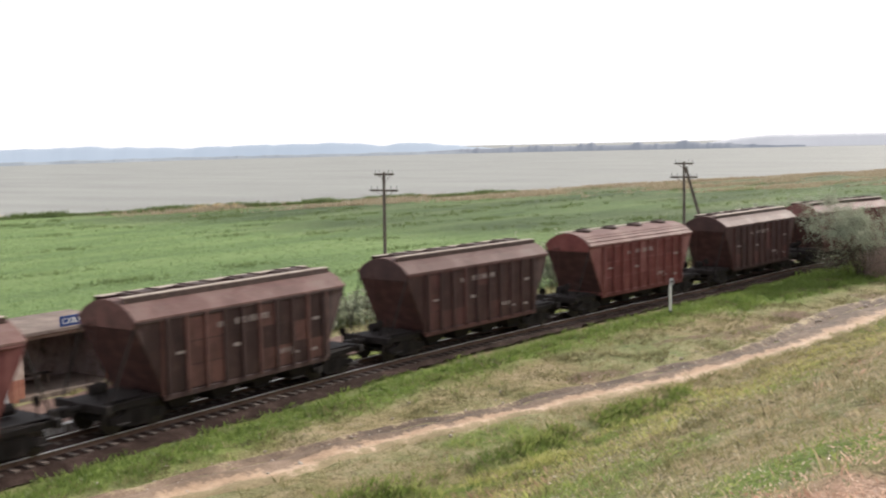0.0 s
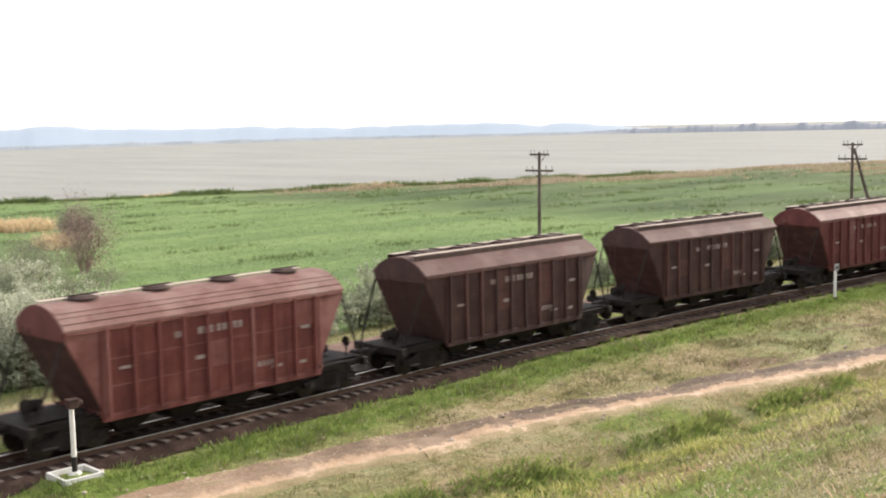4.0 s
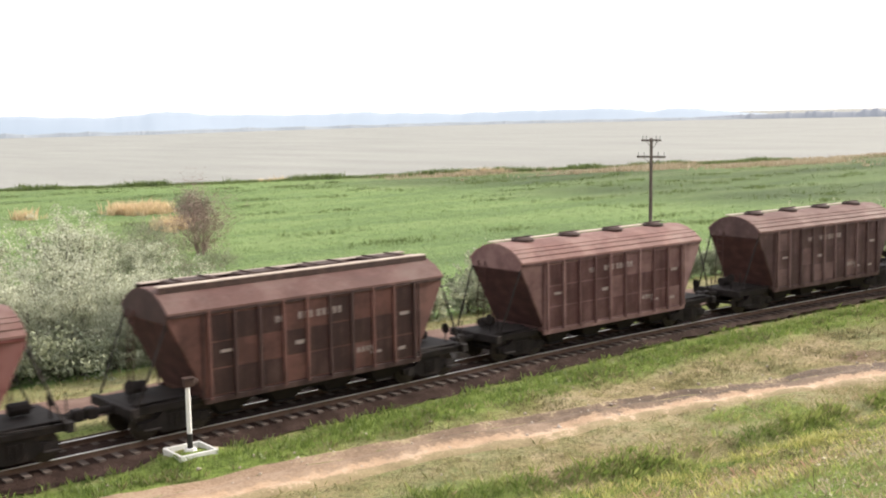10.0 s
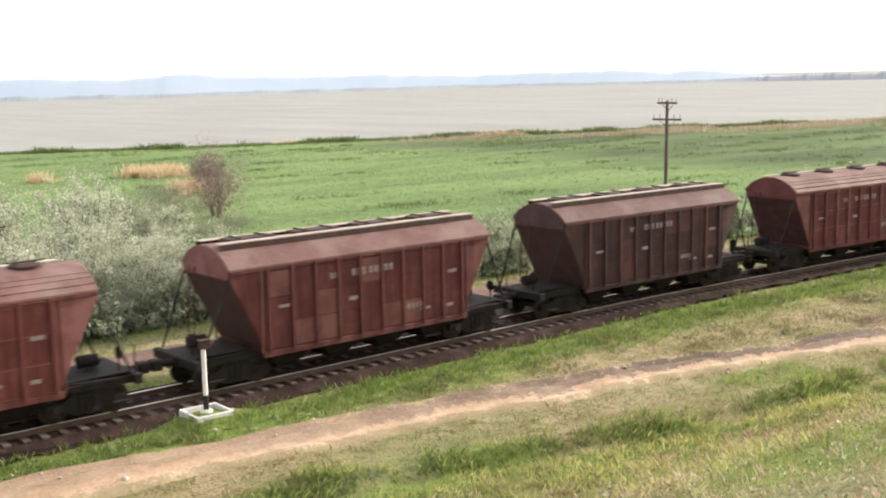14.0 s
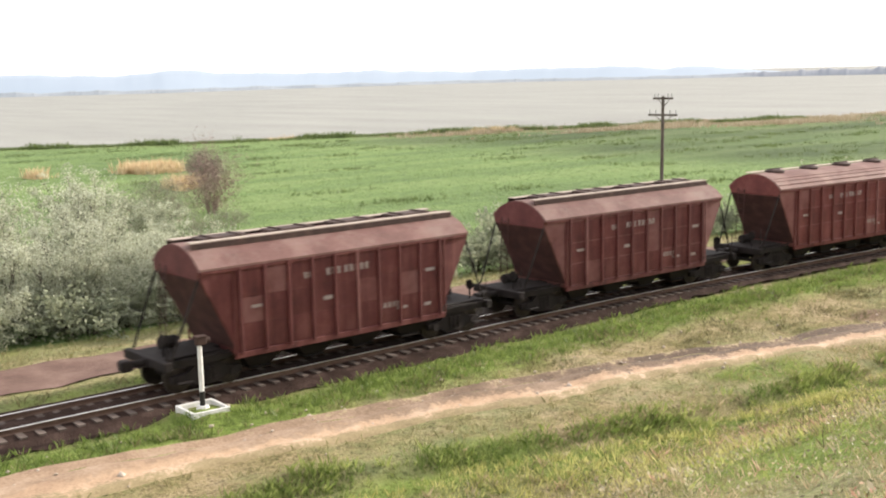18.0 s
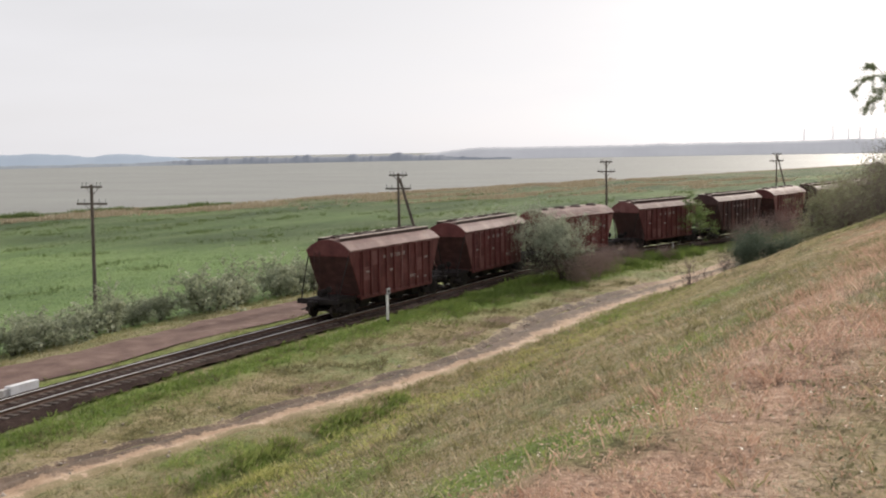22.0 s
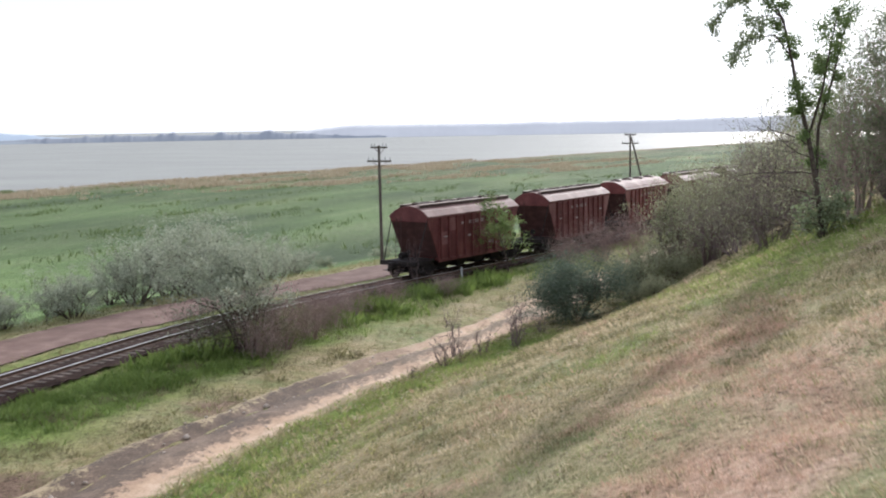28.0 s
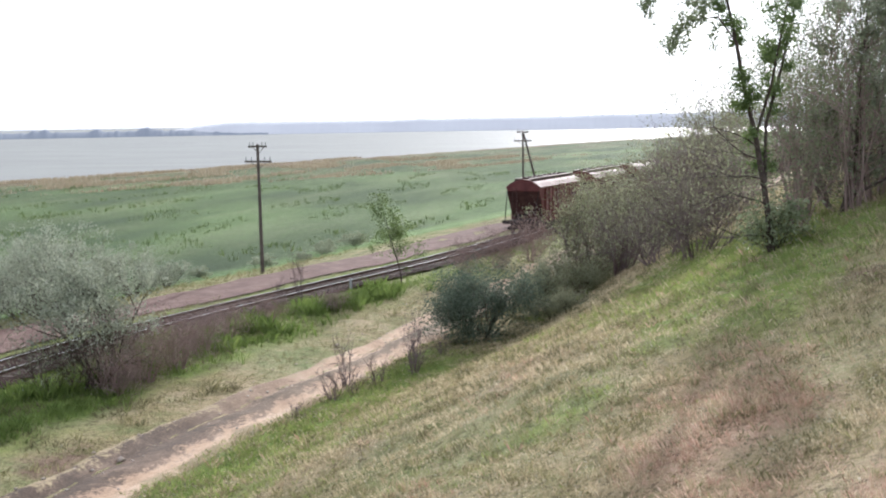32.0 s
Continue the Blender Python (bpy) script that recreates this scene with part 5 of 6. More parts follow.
def grow(rng, start, way, length, radius, depth, segs, tips, bend=0.35, fork=(2, 4), shrink=(0.55, 0.8), up=0.15):
    """A branching limb, drawn in bent pieces."""
    p, way = np.array(start, float), np.array(way, float)
    n = 3
    for k in range(n):
        way = way + rng.normal(0, bend, 3) * 0.45 + np.array([0, 0, up * 0.3])
        way /= np.linalg.norm(way)
        q = p + way * length / n
        segs.append((p, q, radius * (1 - k * 0.22), radius * (1 - (k + 1) * 0.22)))
        p = q
        if depth > 0 and k < n - 1 and rng.random() < 0.75:
            side = way + rng.normal(0, 0.75, 3)
            grow(rng, p, side / np.linalg.norm(side), length * rng.uniform(*shrink), radius * 0.5, depth - 1, segs, tips, bend, fork, shrink, up)
    tips.append(p)
    if depth > 0:
        for _ in range(rng.integers(*fork)):
            side = way + rng.normal(0, 0.6, 3)
            grow(rng, p, side / np.linalg.norm(side), length * rng.uniform(*shrink), radius * 0.42, depth - 1, segs, tips, bend, fork, shrink, up)


def build_shrub(name, label, category, seed, height, width, stems, leaf_count, leaf_size, m_leaf, m_stem, depth=2, clump=0.34, low=0.12, stout=1.0, lean=(0.0, 0.0)):
    """A many-stemmed shrub: stems from the ground, and an uneven crown of small leaves."""
    rng = np.random.default_rng(seed)
    segs, tips = [], []
    for k in range(stems):
        a = rng.uniform(0, math.tau)
        out = rng.uniform(0.15, 1.0) * width / height
        way = np.array([math.cos(a) * out, math.sin(a) * out, 1.0])
        grow(rng, (math.cos(a) * 0.12 * width, math.sin(a) * 0.12 * width, -0.15), way / np.linalg.norm(way), height * rng.uniform(0.4, 0.62), 0.022 * stout * height * rng.uniform(0.6, 1.1), depth, segs, tips)
    tips = np.array(tips)
    hi = np.percentile(tips[:, 2], 96)
    scale = np.array([1, 1, height / hi])
    reach = np.percentile(np.hypot(tips[:, 0], tips[:, 1]), 92)
    scale[:2] = width / reach
    drift = lambda p: p * scale + np.array([lean[0], lean[1], 0]) * np.clip(p[..., 2:3] * scale[2], 0, None) * np.clip(p[..., 2:3] * scale[2] / height, 0, 1)
    segs = [(drift(a), drift(b), r0, r1) for a, b, r0, r1 in segs]
    tips = drift(tips)
    shrub = tagged(new(name), label, category)
    v, f = sticks(segs, 3)
    part("stem_work", from_arrays("stem_work", v, f, m_stem), None, shrub, "thin woody stems")
    if leaf_count:
        mids = np.array([(a + b) / 2 for a, b, r0, r1 in segs])
        some = mids[rng.random(len(mids)) < 0.22]
        c = np.concatenate([tips, some[some[:, 2] > low * height]])
        if low > 0.4:
            c = c[c[:, 2] > 0.42 * height]
        keep = rng.random(len(c)) < 0.85
        v, f = leaf_cloud(rng, c[keep], rng.uniform(0.5, 1.25, keep.sum()) * clump, leaf_count, leaf_size)
        v[:, 2] = np.maximum(v[:, 2], 0.02)
        part("foliage", from_arrays("foliage", v, f, m_leaf), None, shrub)
    return shrub


def stand(ob, x, y, turn=0.0, size=1.0, tall=1.0):
    ob.matrix_basis = pose(x, y, float(ground_z(x, y)) - 0.03, 0, 0, turn) @ Matrix.Diagonal((size, size, size * tall, 1))
    return ob


def spread(proto, places, label=""):
    """The first place takes the prototype, the others copies of it."""
    for k, (x, y, turn, size, tall) in enumerate(places):
        ob = proto if k == 0 else copy_thing(proto, Matrix.Identity(4))
        ob.scale = (1, 1, 1)
        stand(ob, x, y, turn, size, tall)
        if label:
            tagged(ob, label)


SILVER_LABEL = "silver-grey leafy oleaster shrub beside the railway meadow"
silver_a = build_shrub("silver_shrub", SILVER_LABEL, "shrub", 1, 3.2, 1.8, 8, 14500, 0.055, M_SILVER, M_BARK, 2, 0.32, 0.12)
silver_b = build_shrub("silver_shrub", SILVER_LABEL, "shrub", 2, 3.8, 1.9, 8, 15000, 0.055, M_SILVER, M_BARK, 2, 0.34, 0.15)
silver_c = build_shrub("silver_shrub", SILVER_LABEL, "shrub", 3, 2.7, 1.7, 8, 13000, 0.055, M_SILVER, M_BARK, 2, 0.31, 0.12)
weed_a = build_shrub("herb_thicket", "tall pale-tipped green herbs behind the gravel path", "shrub", 4, 2.2, 1.4, 9, 3000, 0.09, M_OLEASTER, M_BARK, 2, 0.26, 0.02)
weed_b = build_shrub("herb_thicket", "low grey-green thicket behind the gravel path", "shrub", 5, 1.7, 1.7, 9, 2700, 0.09, M_OLEASTER, M_BARK, 2, 0.24, 0.02)

rng_s = np.random.default_rng(21)


def scatter_silver():
    """The dense silver thicket behind and beside the shelter."""
    places = []
    for row, (y0, x0, x1, step) in enumerate(((46.6, 4, 23.5, 2.6), (50.0, 3, 29, 2.7), (54, 2, 33, 2.9), (58.5, 2, 35, 3.1), (63, 3, 37, 3.3), (68, 5, 36, 3.6), (73, 8, 36, 4.0))):
        for x in np.arange(x0, x1, step):
            if rng_s.random() < (0.45, 0.45, 0.5, 0.55, 0.62, 0.7, 0.7)[row]:
                places.append((x + rng_s.uniform(-1, 1), y0 + rng_s.uniform(-1.2, 1.2), rng_s.uniform(0, 360), rng_s.uniform(0.6, 1.5) * (0.8, 0.9, 1.0, 1.05, 1.1, 1.1, 1.1)[row], rng_s.uniform(0.68, 1.02)))
    for x, y, size in ((5.6, 45.6, 1.15), (9.6, 45.2, 1.0), (12.9, 46.2, 0.85), (11.2, 49.6, 1.25), (7.0, 49.5, 1.3), (15.8, 48.6, 0.95), (19.4, 47.0, 0.75), (22.6, 46.4, 0.95), (4.0, 52.5, 1.5), (17.5, 51.5, 1.1), (21.0, 49.5, 1.0)):
        places.append((x, y, x * 53 % 360, size, 1.0))
    third = [places[k::3] for k in range(3)]
    for proto, some in zip((silver_a, silver_b, silver_c), third):
        spread(proto, some)


def scatter_weeds():
    """The broken line of herbs and shrubs between path and meadow."""
    a, b = [], []
    for x in np.arange(31.5, 88, 1.7):
        y = float(track_y(x)) + 11.0 + rng_s.uniform(-0.8, 1.6)
        if rng_s.random() < 0.62:
            (a if rng_s.random() < 0.5 else b).append((x, y, rng_s.uniform(0, 360), rng_s.uniform(0.6, 1.55), rng_s.uniform(0.7, 1.3)))
        if x > 36 and rng_s.random() < 0.3:
            b.append((x, y + 3, rng_s.uniform(0, 360), rng_s.uniform(0.5, 0.9), 0.8))
    for x in np.arange(95, 150, 4.0):
        b.append((x, float(track_y(x)) + 13 + rng_s.uniform(-1, 3), rng_s.uniform(0, 360), rng_s.uniform(0.4, 0.8), 0.8))
    for x, y in ((21.5, 45.6), (17.2, 46.2), (9.5, 46.5), (13.0, 52.5), (20.0, 53.0), (26.5, 56.0), (8.0, 57.0), (16.0, 60.0), (24.0, 62.5), (30.5, 52.5), (28, 49.5), (32, 47.2)):
        b.append((x, y, x * 37 % 360, 0.9 + x % 0.7, 0.9))
    spread(weed_a, a)
    spread(weed_b, b)


scatter_silver()
scatter_weeds()

# single shrubs and trees
spread(build_shrub("silver_shrub", "tall pale silver shrubs behind the track, leafy and loose", "shrub", 8, 4.2, 2.8, 9, 12000, 0.055, M_PALELEAF, M_BARK, 2, 0.36, 0.25),
       [(90.5, 40.2, 0, 0.8, 0.75), (95.0, 39.2, 120, 1.0, 0.9), (99.5, 38.4, 200, 1.1, 0.95), (103.5, 37.6, 300, 1.0, 0.9), (107.5, 37.0, 260, 0.8, 0.8), (111.5, 36.4, 30, 0.55, 0.75), (97.5, 42.5, 75, 0.75, 0.8), (93, 43.6, 145, 0.6, 0.75), (86.5, 41.6, 10, 0.6, 0.7), (88.5, 44.5, 210, 0.65, 0.7), (101.5, 41.0, 320, 0.9, 0.85)])
stand(build_shrub("oleaster_bush", "large grey-leaved bush with dark stems between track and dirt road", "shrub", 9, 5.3, 3.0, 9, 19000, 0.055, M_PALELEAF, M_BARK, 3, 0.42, 0.58, 0.8, (-0.05, 0.36)), 84.0, 26.3)
spread(build_shrub("dark_scrub", "dark tangled leafless undergrowth below the large bush", "shrub", 19, 2.6, 1.9, 16, 900, 0.05, M_GREYLEAF, M_BARK, 3, 0.4, 0.1, 0.5), [(83.6, 26.9, 0, 1.2, 1.0), (82.6, 27.9, 140, 1.05, 0.9), (85.4, 26.2, 250, 0.9, 0.9)])
spread(build_shrub("bare_shrub", "purple-brown leafless shrub beside the track", "shrub", 10, 3.2, 2.1, 30, 900, 0.045, M_PURPLETWIG, M_PURPLETWIG, 3, 0.4, 0.1, stout=0.42),
       [(83.4, 25.4, 50, 0.85, 0.8), (85.6, 25.2, 0, 0.95, 0.85), (88.2, 25.0, 80, 0.9, 0.85), (91.0, 25.2, 200, 0.85, 0.8), (94.4, 25.2, 140, 0.8, 0.8), (98.5, 24.8, 20, 0.7, 0.75), (103.0, 22.6, 260, 0.6, 0.7), (117.5, 18.0, 100, 0.9, 0.9), (121.5, 16.4, 300, 1.1, 0.9), (126.0, 14.6, 30, 1.1, 1.0)])
stand(build_shrub("dark_bush", "dense dark blue-green bush at the foot of the slope", "shrub", 12, 3.1, 2.7, 18, 32000, 0.05, M_DARKLEAF, M_BARK, 2, 0.7, 0.0), 97.6, 13.6)
spread(build_shrub("green_bush", "grey-green bush at the foot of the slope", "shrub", 13, 2.8, 2.0, 9, 9000, 0.055, M_THICKLEAF, M_BARK, 2, 0.36, 0.05),
       [(107.5, 10.6, 0, 1.0, 1.0), (103.0, 11.2, 35, 0.95, 1.0), (104.5, 9.0, 120, 0.75, 0.9), (100.5, 10.4, 200, 0.55, 0.8), (97.5, 9.2, 310, 0.5, 0.8), (112.5, 9.0, 70, 0.8, 0.9), (119.0, 9.2, 140, 1.25, 1.1), (126, 6.5, 210, 1.3, 1.2), (133, 4.0, 280, 1.4, 1.3)])
spread(build_shrub("bare_shrub", "tangled leafless shrub on the hillside", "shrub", 14, 3.9, 3.7, 18, 2400, 0.055, M_THICKLEAF, M_TWIG, 3, 0.4, 0.0, 0.5),
       [(92.0, 3.4, 0, 1.0, 1.0), (97.0, 5.0, 60, 1.0, 0.9), (101.0, 2.2, 130, 1.2, 1.1), (108.0, 3.6, 190, 1.3, 1.0), (88.0, -1.8, 240, 1.0, 1.15), (94.0, -2.6, 300, 1.3, 1.2), (116, 2.0, 20, 1.5, 1.1)])
spread(build_shrub("twig_bush", "small leafless twigs at the edge of the dirt road", "shrub", 15, 1.5, 0.8, 7, 0, 0, M_SILVER, M_TWIG, 2),
       [(87.0, 17.2, 40, 0.9, 2.0), (91.2, 15.4, 290, 0.9, 1.9), (105.9, 25.6, 10, 1.0, 2.2), (103.5, 26.0, 170, 0.8, 1.6), (84.5, 17.0, 0, 1.05, 0.9), (86.0, 16.6, 130, 0.9, 0.9), (87.6, 16.0, 80, 1.15, 0.85), (89.6, 14.9, 150, 1.1, 1.3), (82.0, 17.6, 220, 0.6, 0.8), (93.5, 14.6, 33, 0.8, 0.9)])
stand(build_shrub("red_brown_shrub", "red-brown leafless shrub standing in the meadow", "shrub", 16, 5.2, 2.3, 30, 4500, 0.06, M_PURPLETWIG, M_PURPLETWIG, 3, 0.5, 0.05, 0.35), 46.4, 91.5, 0, 1.35, 0.85)
stand(build_shrub("meadow_bush", "dark grey-green bush standing among the meadow reeds", "shrub", 43, 3.4, 2.2, 9, 7000, 0.09, M_GREYLEAF, M_BARK, 2, 0.4), 62.5, 125.0)
spread(build_shrub("brown_scrub", "low brownish scrub with sparse grey leaves in the meadow", "shrub", 44, 2.6, 2.4, 14, 3500, 0.06, M_GREYLEAF, M_PURPLETWIG, 2, 0.45, 0.05, 0.5),
       [(41.5, 88.5, 0, 1.0, 0.9), (44.0, 97.0, 70, 1.2, 1.0), (39.0, 94.5, 150, 1.1, 0.8), (36.5, 84.5, 220, 1.1, 0.85), (33.5, 79.0, 300, 1.0, 0.8), (38.5, 78.0, 30, 0.8, 0.8), (29.0, 66.0, 110, 0.9, 0.8), (20.5, 61.0, 190, 0.9, 0.8), (25.0, 70.5, 250, 1.0, 0.9), (43.0, 82.0, 90, 0.8, 0.7), (16.0, 56.0, 10, 0.9, 0.7), (28.0, 57.5, 310, 0.9, 0.7), (14.0, 48.0, 80, 0.7, 0.7), (17.6, 49.5, 200, 0.75, 0.7), (20.8, 50.5, 330, 0.8, 0.7), (12.0, 53.0, 140, 0.8, 0.7), (24.0, 53.5, 60, 0.8, 0.8), (18.5, 54.0, 270, 0.7, 0.8)])


def build_tree(name, label, seed, height, leaf_mat, leaf_count, leaf_size, lean, trunk_r, depth=3, first=0.3, clump=0.035):
    """A tree with a bending trunk, forking limbs and a loose crown with gaps."""
    rng = np.random.default_rng(seed)
    segs, tips = [], []
    p, way = np.array([0, 0, -0.3]), np.array([lean[0], lean[1], 1.0])
    n = 7
    for k in range(n):
        way = way / np.linalg.norm(way)
        q = p + way * height * 0.86 / n
        r0, r1 = trunk_r * (1 - k / n * 0.75), trunk_r * (1 - (k + 1) / n * 0.75)
        segs.append((p, q, r0, r1))
        p = q
        way = way + rng.normal(0, 0.11, 3)
        if (k + 1) / n > first:
            for _ in range(rng.integers(1, 3)):
                a = rng.uniform(0, math.tau)
                side = np.array([math.cos(a), math.sin(a), rng.uniform(0.2, 0.9)])
                grow(rng, p, side / np.linalg.norm(side), height * rng.uniform(0.11, 0.2) * (1.25 - 0.6 * k / n), r1 * 0.5, depth - 1, segs, tips, 0.3)
    grow(rng, p, way / np.linalg.norm(way), height * 0.16, r1 * 0.8, depth - 1, segs, tips, 0.3)
    tree = tagged(new(name), label, "tree")
    v, f = sticks(segs, 5)
    part("trunk", from_arrays("trunk", v, f, M_BARK), None, tree, "dark bark trunk and limbs")
    tips = np.array(tips)
    c = tips[rng.random(len(tips)) < 0.7]
    v, f = leaf_cloud(rng, c, rng.uniform(0.4, 1.2, len(c)) * height * clump, leaf_count, leaf_size)
    part("crown", from_arrays("crown", v, f, leaf_mat), None, tree, "loose leafy crown")
    return tree


spread(build_shrub("scrub_tree", "tall grey-green scrub at the bend of the track", "shrub", 17, 6.2, 3.2, 14, 11000, 0.06, M_THICKLEAF, M_TWIG, 2, 0.55, 0.0, 0.7),
       [(110.5, 10.0, 0, 1.0, 1.0), (105.5, 7.2, 100, 0.85, 0.95), (114.5, 7.4, 210, 1.05, 1.0), (118.5, 4.6, 300, 1.0, 1.0), (123, 2.4, 40, 1.1, 1.05), (129, 0.5, 150, 1.2, 1.1)])
stand(build_shrub("leafy_shoots", "fresh green shoots round the foot of the tree", "shrub", 18, 1.6, 1.0, 10, 1700, 0.075, M_LOCUST, M_BARK, 2, 0.26, 0.02), 79.4, 1.3)
spread(build_shrub("tall_thicket", "tall tangled thicket of purple-grey twigs with sparse leaves", "shrub", 40, 7.4, 3.3, 9, 4600, 0.06, M_LOCUST, M_PURPLETWIG, 3, 0.6, 0.05, 0.42),
       [(84.2, 0.1, 20, 0.85, 0.95), (88.0, -0.4, 75, 1.0, 1.0), (83.6, -1.6, 260, 0.95, 1.1), (85.5, -2.6, 0, 0.95, 1.0), (90.5, -4.6, 90, 1.05, 1.0), (96, -7.5, 200, 1.15, 1.05), (89, -9.0, 300, 1.2, 1.1), (99, -2.0, 45, 0.95, 0.9), (84.5, -7.5, 150, 1.15, 1.1)])


def build_leaning_tree():
    """A thin locust tree: a dark stem leaning out over the slope, drooping sprays at its top, leafy shoots along it and bare twigs low down."""
    rng = np.random.default_rng(61)
    tree = tagged(new("locust_tree"), "slender dark-stemmed locust tree with drooping leafy top on the hillside", "tree")
    lean, deep = np.array([-0.27, 0.96, 0]), np.array([0.96, 0.27, 0])
    at = lambda l, h, d=0.0: lean * l + deep * d + np.array([0, 0, h])
    segs, shoots, sprays = [], [], []

    def limb(points, r0, r1):
        n = len(points) - 1
        for k in range(n):
            segs.append((points[k], points[k + 1], r0 + (r1 - r0) * k / n, r0 + (r1 - r0) * (k + 1) / n))
        return points
    main = limb([at(0, -0.3), at(0.12, 1.0), at(0.25, 2.0, 0.1), at(0.55, 3.8, 0.2), at(0.95, 5.2, 0.1), at(1.3, 6.8, 0), at(1.6, 8.2, 0.1), at(2.2, 9.2, 0.2)], 0.13, 0.035)
    fork = limb([main[2], at(0.1, 4.2, 0.5), at(-0.5, 6.0, 0.8), at(-0.9, 7.6, 1.0), at(-1.2, 8.7, 1.1)], 0.075, 0.02)
    rear = limb([main[3], at(0.25, 5.5, -0.4), at(0.05, 7.2, -0.7), at(-0.2, 8.6, -0.8)], 0.06, 0.018)
    for p in (limb([main[6], at(2.6, 9.2, 0.3), at(3.4, 8.9, 0.5), at(4.2, 8.1, 0.6)], 0.035, 0.012), limb([main[5], at(2.0, 7.6, -0.3), at(2.9, 7.5, -0.5), at(3.6, 6.9, -0.6)], 0.035, 0.012),
              limb([main[7], at(2.8, 9.75, 0), at(3.3, 9.7, -0.1)], 0.03, 0.012), limb([main[6], at(2.3, 8.3, -0.5), at(3.0, 8.2, -0.8)], 0.025, 0.01)):
        for a, b in zip(p[1:], p[2:]):
            for f in (0.1, 0.4, 0.7, 1.0):
                sprays.append(a + (b - a) * f)
    for p in (main[2:], fork[1:], rear[1:]):
        for a, b in zip(p, p[1:]):
            for _ in range(5):
                q = a + (b - a) * rng.uniform(0, 1)
                side = rng.normal(0, 1, 3) * np.array([1, 1, 0.3]) + np.array([0, 0, 0.5])
                side /= np.linalg.norm(side)
                tip = q + side * rng.uniform(0.25, 0.75)
                segs.append((q, tip, 0.012, 0.005))
                shoots += [q + (tip - q) * 0.6, tip]
    # bare twigs reaching out low on the lakeward side
    for start, way, length in ((at(0.5, 3.4), at(0.75, 0.65), 1.7), (at(0.4, 3.0), at(0.9, 0.35), 1.9), (at(0.3, 2.4), at(0.9, 0.25, 0.2), 1.6), (at(0.1, 0.5), at(0.97, 0.12), 1.6), (at(0.2, 1.6), at(0.9, 0.3, -0.3), 1.4)):
        grow(rng, start, way / np.linalg.norm(way), length, 0.03, 2, segs, [], 0.3)
    v, f = sticks(segs, 5)
    part("trunk", from_arrays("trunk", v, f, M_BARK), None, tree, "dark thin trunk with forking limbs")
    # sprays hang as long drooping leaf rows
    c = np.array(sprays)
    pick = np.repeat(np.arange(len(c)), 150)
    run = rng.uniform(0, 1, len(pick))
    way = rng.normal(0, 0.5, (len(c), 3)) + lean * 0.5 + np.array([0, 0, -0.55])
    p = c[pick] + way[pick] * run[:, None] * 0.65 + rng.normal(0, 0.10, (len(pick), 3))
    a = rng.normal(0, 1, p.shape)
    a /= np.linalg.norm(a, axis=1)[:, None]
    b = np.cross(a, rng.normal(0, 1, p.shape))
    b /= np.linalg.norm(b, axis=1)[:, None] + 1e-9
    size = rng.uniform(0.04, 0.085, (len(p), 1))
    v = np.stack([p - a * size, p + b * size * 0.45, p + a * size, p - b * size * 0.45], 1).reshape(-1, 3)
    part("hanging_foliage", from_arrays("hanging_foliage", v, np.arange(len(v)).reshape(-1, 4), M_LOCUST), None, tree, "drooping grey-green leaf sprays")
    v, f = leaf_cloud(rng, np.array(shoots), rng.uniform(0.6, 1.3, len(shoots)) * 0.26, 11000, 0.055)
    part("crown", from_arrays("crown", v, f, M_GREENLEAF), None, tree, "fresh green leaves along the stems")
    return tree


stand(build_leaning_tree(), 79.4, 1.3, 0, 0.92)
stand(build_tree("hillside_tree", "half-bare scrubby tree with dark crooked trunk on the hillside", 32, 8.2, M_GREYLEAF, 9000, 0.065, (0.0, -0.25), 0.15, 3, 0.1), 84.0, -1.2)
stand(build_tree("hillside_tree", "half-bare scrubby tree in the hillside thicket", 33, 7.6, M_GREYLEAF, 9000, 0.065, (0.2, 0.2), 0.13, 3, 0.1), 88.5, -3.6)
stand(build_tree("hillside_tree", "grey-leaved tree in the hillside thicket", 34, 8.4, M_GREYLEAF, 11000, 0.07, (0.1, -0.15), 0.14, 3, 0.1), 92.0, -6.5)
stand(build_tree("sapling", "slender young tree with light green leaves beside the track", 35, 5.4, M_GREENLEAF, 4200, 0.065, (0, 0.03), 0.06, 3, 0.15, 0.07), 111.9, 21.0)


